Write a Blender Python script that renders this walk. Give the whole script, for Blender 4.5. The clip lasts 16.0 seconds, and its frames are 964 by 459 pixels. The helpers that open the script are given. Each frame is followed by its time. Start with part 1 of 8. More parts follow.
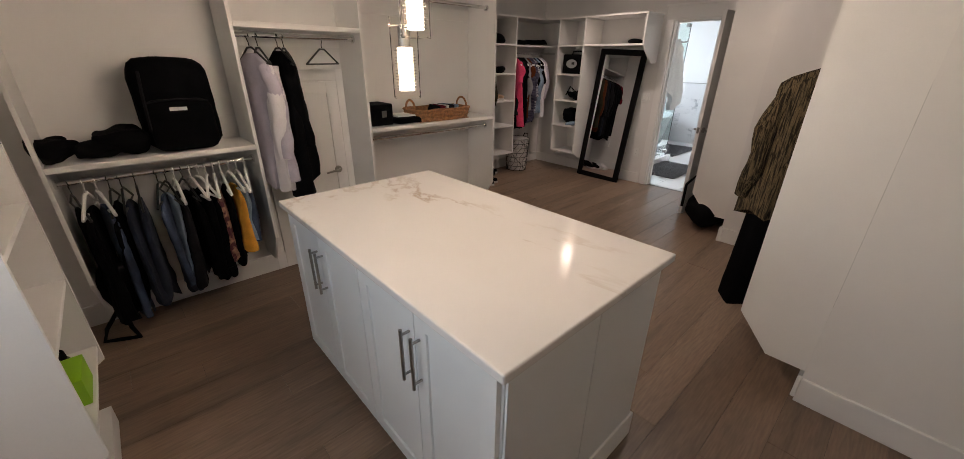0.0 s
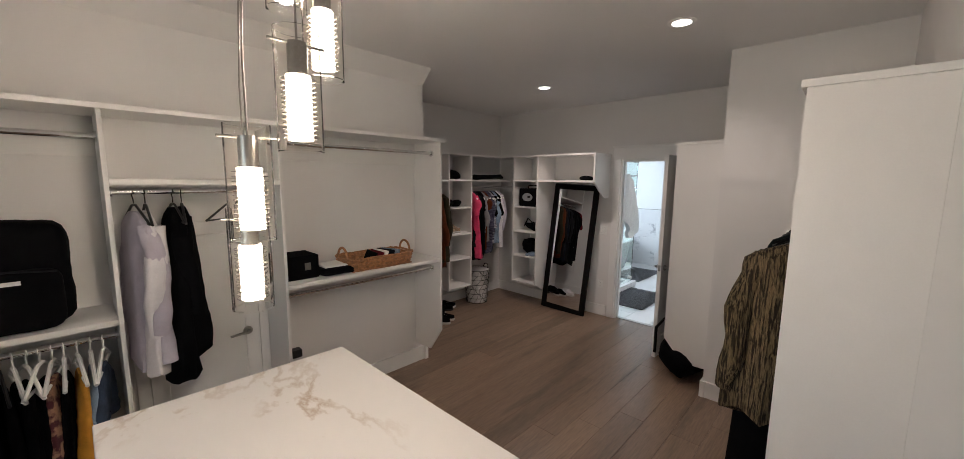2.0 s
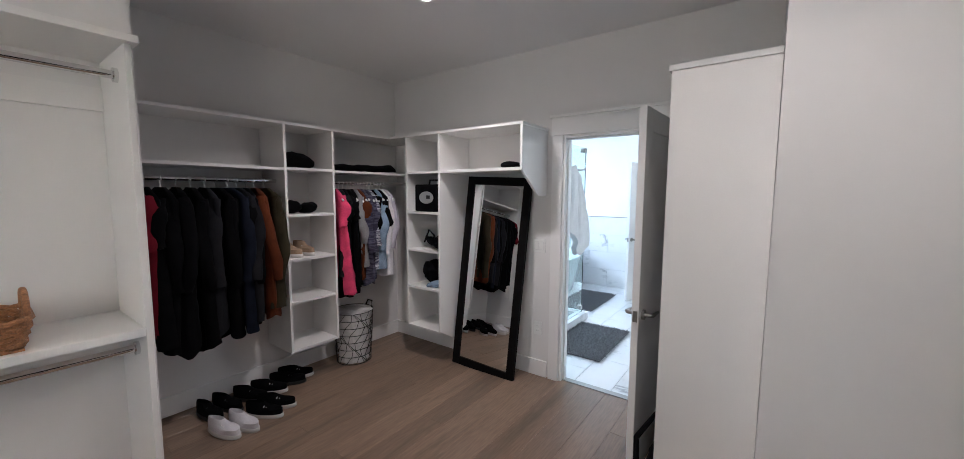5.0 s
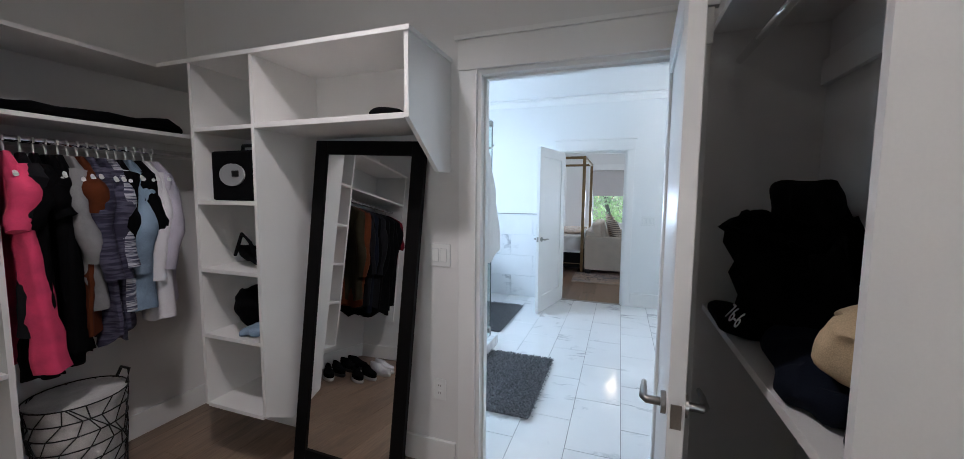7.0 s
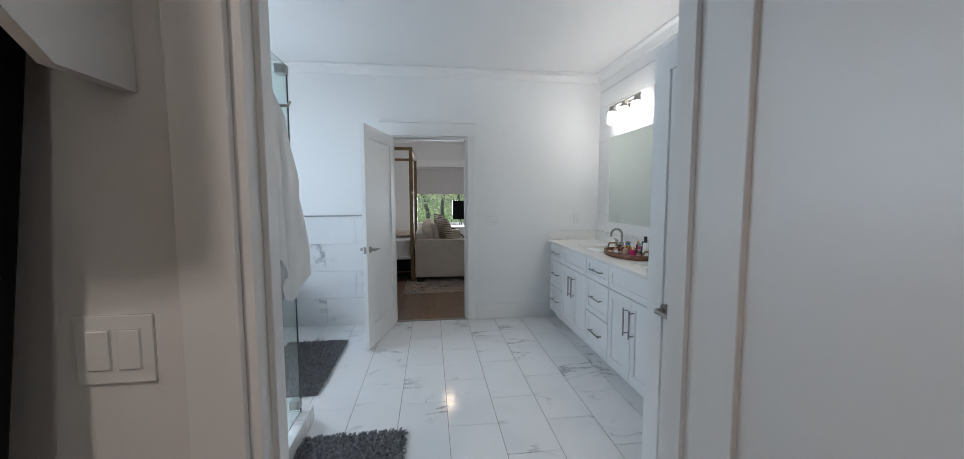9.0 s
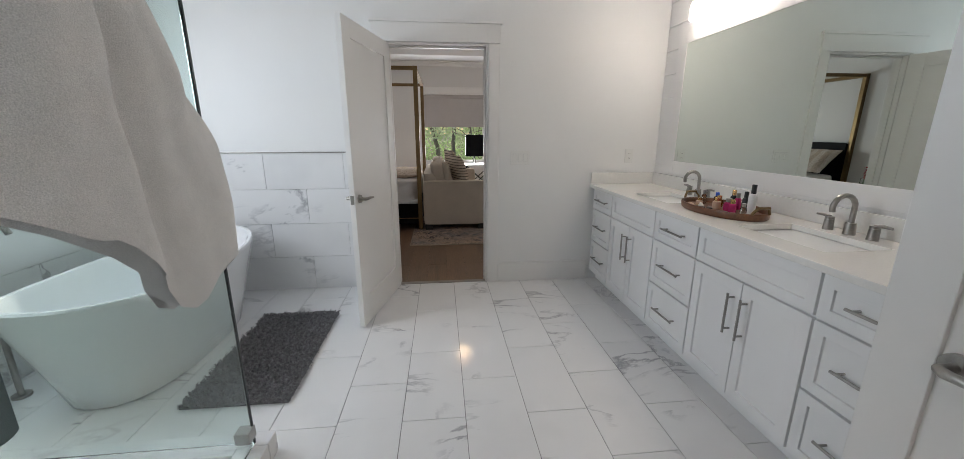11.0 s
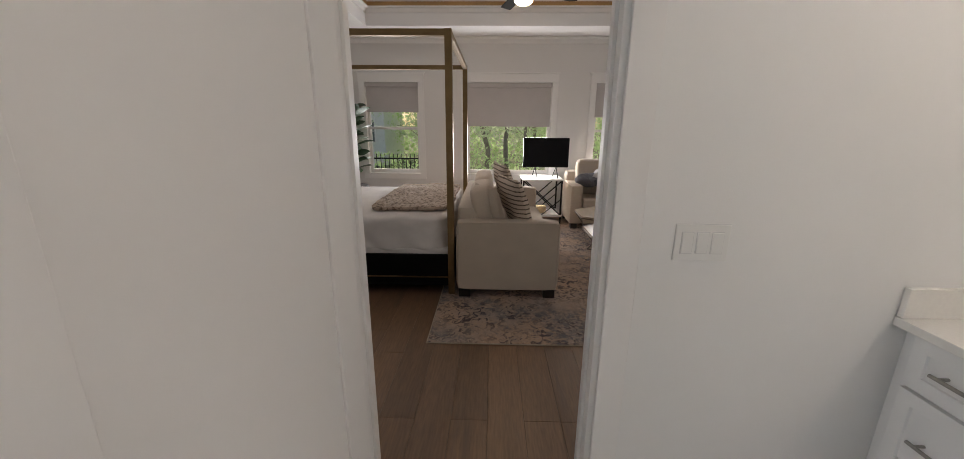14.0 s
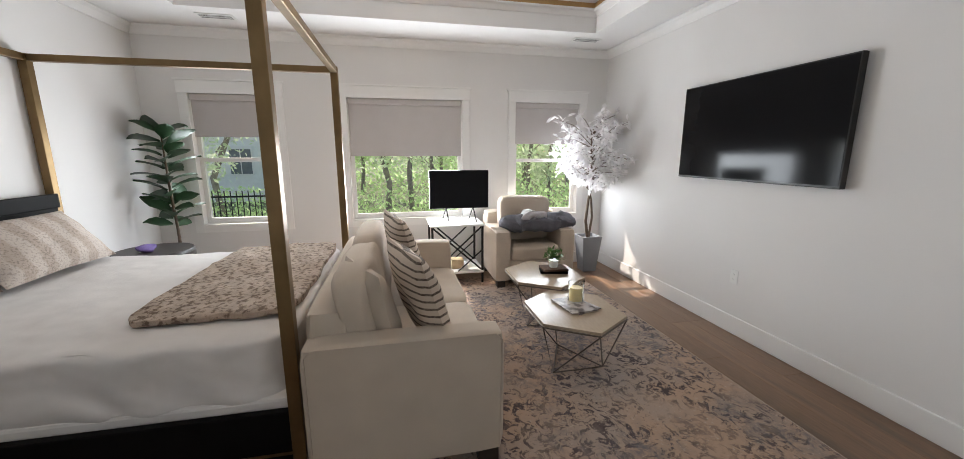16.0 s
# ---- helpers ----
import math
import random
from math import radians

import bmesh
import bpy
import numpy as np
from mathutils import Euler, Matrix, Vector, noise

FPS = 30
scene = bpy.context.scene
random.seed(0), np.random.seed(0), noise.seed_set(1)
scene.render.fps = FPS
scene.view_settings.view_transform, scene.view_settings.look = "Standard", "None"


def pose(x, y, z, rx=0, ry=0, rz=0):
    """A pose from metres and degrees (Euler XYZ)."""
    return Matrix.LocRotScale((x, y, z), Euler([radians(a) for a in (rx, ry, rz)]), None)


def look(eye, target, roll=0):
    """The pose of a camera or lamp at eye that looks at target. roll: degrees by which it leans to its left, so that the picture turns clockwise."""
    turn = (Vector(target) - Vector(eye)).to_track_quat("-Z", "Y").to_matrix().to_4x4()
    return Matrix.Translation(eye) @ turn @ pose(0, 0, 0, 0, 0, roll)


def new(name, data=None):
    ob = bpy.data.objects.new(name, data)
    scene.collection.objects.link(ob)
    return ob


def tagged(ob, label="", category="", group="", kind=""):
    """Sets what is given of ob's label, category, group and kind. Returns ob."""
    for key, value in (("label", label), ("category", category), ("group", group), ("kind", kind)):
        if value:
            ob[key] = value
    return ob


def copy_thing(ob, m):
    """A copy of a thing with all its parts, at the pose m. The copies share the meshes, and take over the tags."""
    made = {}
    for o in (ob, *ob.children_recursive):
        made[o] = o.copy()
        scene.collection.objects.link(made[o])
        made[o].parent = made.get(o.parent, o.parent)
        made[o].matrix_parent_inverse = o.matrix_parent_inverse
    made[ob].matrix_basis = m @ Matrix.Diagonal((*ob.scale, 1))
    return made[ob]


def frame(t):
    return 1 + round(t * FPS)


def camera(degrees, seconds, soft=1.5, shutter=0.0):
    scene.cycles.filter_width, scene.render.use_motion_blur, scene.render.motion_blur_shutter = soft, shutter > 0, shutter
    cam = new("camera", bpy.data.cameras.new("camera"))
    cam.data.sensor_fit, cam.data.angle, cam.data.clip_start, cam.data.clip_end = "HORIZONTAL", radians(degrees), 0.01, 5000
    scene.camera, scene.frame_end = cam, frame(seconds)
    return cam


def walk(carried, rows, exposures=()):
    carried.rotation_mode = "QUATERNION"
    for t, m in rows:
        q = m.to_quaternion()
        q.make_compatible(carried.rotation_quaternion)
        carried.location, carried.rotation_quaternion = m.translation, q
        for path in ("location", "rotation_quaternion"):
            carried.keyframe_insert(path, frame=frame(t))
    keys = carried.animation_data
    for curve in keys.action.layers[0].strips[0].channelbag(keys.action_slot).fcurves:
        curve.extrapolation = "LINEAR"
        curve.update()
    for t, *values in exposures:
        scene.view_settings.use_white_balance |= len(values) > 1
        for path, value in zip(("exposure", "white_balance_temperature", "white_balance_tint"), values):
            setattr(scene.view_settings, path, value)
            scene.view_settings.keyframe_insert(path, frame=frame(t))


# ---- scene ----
cam = camera(102.2, 16.0, soft=0.8)
PATH = [
    (0, (0.794, 0.769, 1.577), (2.041, 2.113, 0.777), 0.7),
    (0.5, (0.816, 0.8, 1.707), (2.103, 2.156, 0.997), 0.9),
    (1, (0.872, 0.827, 1.779), (2.227, 2.209, 1.275), 0.9),
    (1.5, (1.051, 0.876, 1.798), (2.457, 2.257, 1.456), 0.9),
    (2, (1.306, 0.956, 1.783), (2.743, 2.323, 1.526), 0.6),
    (2.5, (1.582, 1.09, 1.744), (3.06, 2.416, 1.506), 0.8),
    (3, (1.881, 1.169, 1.742), (3.424, 2.425, 1.546), 0.6),
    (3.5, (2.217, 1.233, 1.728), (3.797, 2.444, 1.541), 0.6),
    (4, (2.523, 1.362, 1.701), (4.103, 2.574, 1.514), 0.9),
    (4.2, (2.636, 1.456, 1.674), (4.222, 2.66, 1.487), 0.7),
    (6.3, (3.827, 2.139, 1.506), (5.536, 3.164, 1.332), 0.7),
    (6.5, (3.92, 2.233, 1.497), (5.68, 3.167, 1.324), 0.4),
    (7, (4.246, 2.416, 1.450), (6.123, 3.082, 1.274), 0.5),
    (7.5, (4.545, 2.575, 1.42), (6.5, 2.968, 1.249), 0.3),
    (8, (4.77, 2.716, 1.421), (6.757, 2.857, 1.244), 0.3),
    (8.5, (5.038, 2.767, 1.46), (7.024, 2.644, 1.26), 0.1),
    (9, (5.342, 2.761, 1.393), (7.318, 2.501, 1.225), -0.1),
    (9.5, (5.57, 2.762, 1.362), (7.537, 2.434, 1.205), -0.2),
    (10, (5.815, 2.81, 1.371), (7.773, 2.449, 1.19), -0.1),
    (10.2, (5.9, 2.772, 1.35), (7.857, 2.436, 1.098), -0.2),
    (12.3, (7.132, 2.743, 1.373), (9.039, 2.598, 0.788), 0.7),
    (12.5, (7.292, 2.716, 1.386), (9.2, 2.583, 0.8), 0.7),
    (13, (7.691, 2.687, 1.443), (9.604, 2.629, 0.865), 0.7),
    (13.5, (8.102, 2.725, 1.459), (10.02, 2.752, 0.892), 0.7),
    (14, (8.505, 2.721, 1.48), (10.436, 2.769, 0.961), 0.4),
    (14.5, (8.967, 2.718, 1.483), (10.906, 2.795, 0.999), 0.3),
    (15, (9.354, 2.757, 1.451), (11.299, 2.85, 0.995), 0.5),
    (15.3, (9.558, 2.762, 1.48), (11.508, 2.838, 1.045), 0.6),
    (15.5, (9.69, 2.735, 1.471), (11.648, 2.756, 1.061), 0.3),
    (15.6, (9.776, 2.717, 1.47), (11.733, 2.689, 1.057), 0.5),
    (16, (10.065, 2.584, 1.490), (11.985, 2.177, 1.106), 0.0),
]
walk(cam, [(t, look(eye, target, roll)) for t, eye, target, roll in PATH],
     [(0, 0.2, 6900, 16), (1.5, 0.12, 6650, 14), (3, 0.55, 5750, 10), (4, 0.82, 5600, 10), (6.5, 0.42, 5650, 10), (7, 0.33, 5550, 9), (8, -0.05, 5600, 8), (8.5, -0.3, 5900, 10), (10.2, -0.4, 6700, 14), (12.3, -0.3, 7550, 20), (14, -0.33, 7600, 20), (14.6, 0.02, 7600, 20), (15, 0.38, 7700, 20), (15.6, 0.4, 7500, 18), (16, 0.42, 6950, 15)])
# world, sun and exposure
SUN_DIR = Vector((0.74, 0.43, 0.82)).normalized()
world = bpy.data.worlds.new("daylight")
scene.world = world
world.use_nodes = True
wn = world.node_tree
sky = wn.nodes.new("ShaderNodeTexSky")
sky.sky_type, sky.sun_disc = "NISHITA", False
sky.sun_elevation = math.asin(SUN_DIR.z)
sky.sun_rotation = math.atan2(SUN_DIR.x, SUN_DIR.y)
wn.links.new(sky.outputs[0], wn.nodes["Background"].inputs[0])
wn.nodes["Background"].inputs[1].default_value = 0.15
sun = new("sun", bpy.data.lights.new("sun", "SUN"))
sun.data.energy, sun.data.angle, sun.data.color = 5.0, radians(0.53), (1.0, 0.95, 0.86)
sun.matrix_world = look(SUN_DIR * 30, (0, 0, 0))


def area_lamp(name, place, target, sx, sy, watts, colour):
    lamp = new(name, bpy.data.lights.new(name, "AREA"))
    lamp.data.shape, lamp.data.size, lamp.data.size_y = "RECTANGLE", sx, sy
    lamp.data.energy, lamp.data.color = watts, colour
    lamp.matrix_world = look(place, target)
    return lamp


def spot_lamp(place, watts, colour, cone=140):
    lamp = new("downlight_lamp", bpy.data.lights.new("downlight_lamp", "SPOT"))
    lamp.data.energy, lamp.data.color, lamp.data.spot_size = watts, colour, radians(cone)
    lamp.data.spot_blend, lamp.data.shadow_soft_size = 0.6, 0.06
    lamp.matrix_world = look(place, (place[0], place[1] + 0.001, 0))
    return lamp


DAY = (0.78, 0.90, 1.0)
NEUTRAL = (1.0, 0.86, 0.765)
COOL = (0.72, 0.86, 1.0)
DOWNLIGHTS = [(4.00, 1.83, 2.748), (4.88, 3.46, 2.748)]
for p, watts in zip(DOWNLIGHTS, (18, 50)):
    spot_lamp((p[0], p[1], p[2] - 0.02), watts, NEUTRAL, 136)
# daylight that comes in at the window over the tub and at the bedroom windows
area_lamp("tub_window_light", (8.33, 5.13, 1.66), (8.33, 0, 1.2), 1.4, 0.9, 35, COOL)
# cool daylight lamp at an assumed, unseen window in the west wall
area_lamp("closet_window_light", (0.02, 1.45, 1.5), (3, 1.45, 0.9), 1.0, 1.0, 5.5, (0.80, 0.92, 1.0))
for wy, ww, wz, wh, watts in ((4.32, 0.8, 1.2, 0.9, 18), (2.47, 1.3, 1.1, 0.75, 72), (0.68, 0.8, 1.15, 0.85, 21)):
    area_lamp("bedroom_window_light", (14.90, wy, wz), (10, wy, 0.9), ww, wh, watts, DAY)


# materials
def rgb(c):
    return (c[0], c[1], c[2], 1.0)


def material(name, colour, rough=0.5, metal=0.0, vary=0.08, scale=6.0, grain=0.0, grain_scale=180.0,
             bump=0.0, bump_scale=120.0, pieces=0.0, stretch=(1, 1, 1), sheen=0.0, coat=0.0, specular=0.5, second=None, second_scale=2.0, second_at=0.55):
    """A surface with broad blotches (vary), fine grain, relief and, for alike pieces, a tone of their own."""
    m = bpy.data.materials.new(name)
    m.use_nodes = True
    nt = m.node_tree
    n, l = nt.nodes, nt.links
    bs = n["Principled BSDF"]
    bs.inputs["Roughness"].default_value = rough
    bs.inputs["Metallic"].default_value = metal
    bs.inputs["Specular IOR Level"].default_value = specular
    if sheen:
        bs.inputs["Sheen Weight"].default_value = sheen
    if coat:
        bs.inputs["Coat Weight"].default_value = coat
    geo = n.new("ShaderNodeNewGeometry")
    mp = n.new("ShaderNodeMapping")
    mp.inputs["Scale"].default_value = stretch
    l.new(geo.outputs["Position"], mp.inputs["Vector"])
    big = n.new("ShaderNodeTexNoise")
    big.inputs["Scale"].default_value, big.inputs["Detail"].default_value = scale, 4
    l.new(mp.outputs[0], big.inputs["Vector"])
    fine = n.new("ShaderNodeTexNoise")
    fine.inputs["Scale"].default_value, fine.inputs["Detail"].default_value = grain_scale, 2
    l.new(mp.outputs[0], fine.inputs["Vector"])
    ramp = n.new("ShaderNodeMapRange")
    ramp.inputs["From Min"].default_value, ramp.inputs["From Max"].default_value = 0.3, 0.7
    ramp.inputs["To Min"].default_value, ramp.inputs["To Max"].default_value = 1 - vary, 1 + vary
    l.new(big.outputs["Fac"], ramp.inputs["Value"])
    ramp2 = n.new("ShaderNodeMapRange")
    ramp2.inputs["From Min"].default_value, ramp2.inputs["From Max"].default_value = 0.3, 0.7
    ramp2.inputs["To Min"].default_value, ramp2.inputs["To Max"].default_value = 1 - grain, 1 + grain
    l.new(fine.outputs["Fac"], ramp2.inputs["Value"])
    mul = n.new("ShaderNodeMath")
    mul.operation = "MULTIPLY"
    l.new(ramp.outputs[0], mul.inputs[0])
    l.new(ramp2.outputs[0], mul.inputs[1])
    last = mul.outputs[0]
    if pieces:
        info = n.new("ShaderNodeObjectInfo")
        r3 = n.new("ShaderNodeMapRange")
        r3.inputs["To Min"].default_value, r3.inputs["To Max"].default_value = 1 - pieces, 1 + pieces
        l.new(info.outputs["Random"], r3.inputs["Value"])
        m3 = n.new("ShaderNodeMath")
        m3.operation = "MULTIPLY"
        l.new(last, m3.inputs[0])
        l.new(r3.outputs[0], m3.inputs[1])
        last = m3.outputs[0]
    col = n.new("ShaderNodeVectorMath")
    col.operation = "SCALE"
    if second:
        t2 = n.new("ShaderNodeTexNoise")
        t2.inputs["Scale"].default_value, t2.inputs["Detail"].default_value = second_scale, 6
        l.new(mp.outputs[0], t2.inputs["Vector"])
        st = n.new("ShaderNodeMapRange")
        st.inputs["From Min"].default_value, st.inputs["From Max"].default_value = second_at - 0.06, second_at + 0.06
        l.new(t2.outputs["Fac"], st.inputs["Value"])
        mx = n.new("ShaderNodeMix")
        mx.data_type = "RGBA"
        mx.inputs["A"].default_value, mx.inputs["B"].default_value = rgb(colour), rgb(second)
        l.new(st.outputs[0], mx.inputs["Factor"])
        l.new(mx.outputs["Result"], col.inputs[0])
    else:
        col.inputs[0].default_value = colour
    l.new(last, col.inputs["Scale"])
    l.new(col.outputs[0], bs.inputs["Base Color"])
    if bump:
        bt = n.new("ShaderNodeTexNoise")
        bt.inputs["Scale"].default_value, bt.inputs["Detail"].default_value = bump_scale, 3
        l.new(mp.outputs[0], bt.inputs["Vector"])
        bp = n.new("ShaderNodeBump")
        bp.inputs["Strength"].default_value, bp.inputs["Distance"].default_value = bump, 0.004
        l.new(bt.outputs["Fac"], bp.inputs["Height"])
        l.new(bp.outputs[0], bs.inputs["Normal"])
    return m


def veined(name, base, vein, rough, scale=1.6, width=0.018, pieces=False, amount=0.8, cloud=0.06, coat=0.0):
    """Polished white stone: thin wandering veins and faint clouds; each piece cut from another part of the slab."""
    m = bpy.data.materials.new(name)
    m.use_nodes = True
    n, l = m.node_tree.nodes, m.node_tree.links
    bs = n["Principled BSDF"]
    bs.inputs["Roughness"].default_value = rough
    bs.inputs["Coat Weight"].default_value = coat
    geo = n.new("ShaderNodeNewGeometry")
    vec = geo.outputs["Position"]
    if pieces:
        info = n.new("ShaderNodeObjectInfo")
        k = n.new("ShaderNodeVectorMath")
        k.operation = "SCALE"
        k.inputs[0].default_value = (37.0, 53.0, 71.0)
        l.new(info.outputs["Random"], k.inputs["Scale"])
        a = n.new("ShaderNodeVectorMath")
        l.new(vec, a.inputs[0])
        l.new(k.outputs[0], a.inputs[1])
        vec = a.outputs[0]
    mp = n.new("ShaderNodeMapping")
    mp.inputs["Rotation"].default_value = (0.4, 0.5, 0.75)
    mp.inputs["Scale"].default_value = (1.0, 0.45, 0.8)
    l.new(vec, mp.inputs["Vector"])
    nz = n.new("ShaderNodeTexNoise")
    nz.inputs["Scale"].default_value, nz.inputs["Detail"].default_value, nz.inputs["Roughness"].default_value = scale, 8, 0.6
    nz.inputs["Distortion"].default_value = 0.6
    l.new(mp.outputs[0], nz.inputs["Vector"])
    d = n.new("ShaderNodeMath")
    d.operation = "SUBTRACT"
    d.inputs[1].default_value = 0.5
    l.new(nz.outputs["Fac"], d.inputs[0])
    ab = n.new("ShaderNodeMath")
    ab.operation = "ABSOLUTE"
    l.new(d.outputs[0], ab.inputs[0])
    line = n.new("ShaderNodeMapRange")
    line.inputs["From Min"].default_value, line.inputs["From Max"].default_value = 0.0, width
    line.inputs["To Min"].default_value, line.inputs["To Max"].default_value = amount, 0.0
    l.new(ab.outputs[0], line.inputs["Value"])
    cl = n.new("ShaderNodeTexNoise")
    cl.inputs["Scale"].default_value, cl.inputs["Detail"].default_value = scale * 1.3, 3
    l.new(vec, cl.inputs["Vector"])
    gate = n.new("ShaderNodeMapRange")
    gate.inputs["From Min"].default_value, gate.inputs["From Max"].default_value = 0.46, 0.62
    l.new(cl.outputs["Fac"], gate.inputs["Value"])
    mm = n.new("ShaderNodeMath")
    mm.operation = "MULTIPLY"
    l.new(line.outputs[0], mm.inputs[0])
    l.new(gate.outputs[0], mm.inputs[1])
    g2 = n.new("ShaderNodeMath")
    g2.operation = "MULTIPLY_ADD"
    g2.inputs[1].default_value = cloud
    l.new(gate.outputs[0], g2.inputs[0])
    l.new(mm.outputs[0], g2.inputs[2])
    mx = n.new("ShaderNodeMix")
    mx.data_type = "RGBA"
    mx.inputs["A"].default_value, mx.inputs["B"].default_value = rgb(base), rgb(vein)
    l.new(g2.outputs[0], mx.inputs["Factor"])
    l.new(mx.outputs["Result"], bs.inputs["Base Color"])
    return m


def leafy(name, colour, through_light, vary=0.4, scale=1.5):
    """Thin leaves that let some light through."""
    m = material(name, colour, 0.6, vary=vary, scale=scale, grain=0.3, grain_scale=8)
    n, l = m.node_tree.nodes, m.node_tree.links
    tr = n.new("ShaderNodeBsdfTranslucent")
    tr.inputs[0].default_value = rgb(through_light)
    mix = n.new("ShaderNodeMixShader")
    mix.inputs[0].default_value = 0.6
    l.new(n["Principled BSDF"].outputs[0], mix.inputs[1])
    l.new(tr.outputs[0], mix.inputs[2])
    l.new(mix.outputs[0], n["Material Output"].inputs[0])
    return m


def glass(name, tint, rough=0.0, ior=1.45):
    m = bpy.data.materials.new(name)
    m.use_nodes = True
    bs = m.node_tree.nodes["Principled BSDF"]
    bs.inputs["Base Color"].default_value = rgb(tint)
    bs.inputs["Roughness"].default_value = rough
    bs.inputs["IOR"].default_value = ior
    bs.inputs["Transmission Weight"].default_value = 1.0
    return m


def glow(name, colour, strength):
    m = bpy.data.materials.new(name)
    m.use_nodes = True
    bs = m.node_tree.nodes["Principled BSDF"]
    bs.inputs["Base Color"].default_value = rgb((0.8, 0.8, 0.8))
    bs.inputs["Emission Color"].default_value = rgb(colour)
    bs.inputs["Emission Strength"].default_value = strength
    return m


WALL = material("wall_paint", (0.74, 0.725, 0.71), 0.7, vary=0.02, scale=1.2, bump=0.12, bump_scale=260)
BATHWALL = material("bath_wall_paint", (0.80, 0.80, 0.79), 0.55, vary=0.015, scale=1.2, bump=0.1, bump_scale=260)
CEIL = material("ceiling_paint", (0.80, 0.79, 0.78), 0.85, vary=0.02, scale=1.0, bump=0.15, bump_scale=300)
TRIM = material("trim_paint", (0.80, 0.79, 0.775), 0.38, vary=0.015, scale=2)
BOARD = material("white_board", (0.77, 0.755, 0.735), 0.42, vary=0.025, scale=2.5, grain=0.01)
CABINET = material("cabinet_paint", (0.79, 0.79, 0.785), 0.36, vary=0.02, scale=3)
ISLANDPAINT = material("island_paint", (0.74, 0.76, 0.76), 0.4, vary=0.02, scale=3)
OAK = material("oak_plank", (0.225, 0.153, 0.107), 0.34, vary=0.14, scale=3.0, grain=0.16, grain_scale=42, bump=0.12,
               bump_scale=70, pieces=0.16, stretch=(0.22, 2.2, 1.0), second=(0.15, 0.102, 0.071), second_scale=3.4, second_at=0.61)
OAKWARM = material("warm_oak_plank", (0.20, 0.115, 0.066), 0.34, vary=0.14, scale=3.0, grain=0.16, grain_scale=42, bump=0.12,
                   bump_scale=70, pieces=0.16, stretch=(0.22, 2.2, 1.0), second=(0.145, 0.09, 0.056), second_scale=3.4, second_at=0.64)
DARK = material("seam_shadow", (0.06, 0.045, 0.035), 0.8, vary=0.05)
GROUT = material("grout", (0.24, 0.24, 0.24), 0.85, vary=0.06, scale=9)
MARBLE = veined("marble_tile", (0.80, 0.80, 0.80), (0.27, 0.275, 0.295), 0.12, scale=1.7, width=0.017, pieces=True, amount=0.72, cloud=0.07)
QUARTZ = veined("quartz_slab", (0.78, 0.755, 0.73), (0.42, 0.31, 0.215), 0.12, scale=1.0, width=0.014, amount=0.7, cloud=0.05)
COUNTER = material("vanity_quartz", (0.80, 0.785, 0.75), 0.2, vary=0.015, scale=5, grain=0.02, grain_scale=90)
STEEL = material("brushed_nickel", (0.36, 0.345, 0.325), 0.3, 1.0, vary=0.04, grain=0.05)
CHROME = material("chrome", (0.75, 0.75, 0.75), 0.08, 1.0, vary=0.02)
BLACKMETAL = material("black_metal", (0.018, 0.018, 0.018), 0.4, 0.6, vary=0.1)
GOLD = material("antique_brass", (0.20, 0.132, 0.066), 0.42, 1.0, vary=0.12, scale=9)
BLACKWOOD = material("black_frame_wood", (0.005, 0.0046, 0.0046), 0.55, vary=0.15, grain=0.1, specular=0.07)
MIRROR = material("mirror_glass", (0.86, 0.88, 0.88), 0.01, 1.0, vary=0.0)
GREENMIRROR = material("green_tinted_mirror", (0.70, 0.765, 0.725), 0.01, 1.0, vary=0.0)
CLEAR = glass("clear_glass", (0.97, 1.0, 0.99))
SHOWERGLASS = glass("shower_glass", (0.90, 0.975, 0.96), 0.0, 1.2)
PENDANTGLASS = glass("thin_pendant_glass", (1.0, 0.985, 0.96), 0.0, 1.14)
PORCELAIN = material("white_porcelain", (0.85, 0.855, 0.86), 0.08, vary=0.01, coat=0.3)
SCREEN = material("black_screen", (0.006, 0.006, 0.007), 0.10, vary=0.05, specular=0.12)
PLASTIC = material("white_plastic", (0.78, 0.78, 0.76), 0.35, vary=0.01)
BLACKPLASTIC = material("black_plastic", (0.008, 0.008, 0.008), 0.4, vary=0.1)
BULB = glow("lit_lamp_glass", (1.0, 0.84, 0.67), 85.0)
DOWNGLOW = glow("lit_downlight", (1.0, 0.95, 0.88), 14.0)
VANITYGLOW = glow("lit_vanity_shade", (1.0, 0.96, 0.9), 27.0)


# building helpers
def box(bm, x0, x1, y0, y1, z0, z1, bevel=0.0, m=None):
    got = bmesh.ops.create_cube(bm, size=1.0)["verts"]
    t = Matrix.Translation(((x0 + x1) / 2, (y0 + y1) / 2, (z0 + z1) / 2)) @ Matrix.Diagonal((x1 - x0, y1 - y0, z1 - z0, 1))
    bmesh.ops.transform(bm, matrix=(m @ t) if m else t, verts=got)
    if bevel:
        edges = list({e for v in got for e in v.link_edges})
        bmesh.ops.bevel(bm, geom=edges, offset=bevel, segments=2, affect="EDGES", profile=0.6)
    return bm


def mbox(x0, x1, y0, y1, z0, z1, bevel=0.0, m=None):
    return box(bmesh.new(), x0, x1, y0, y1, z0, z1, bevel, m)


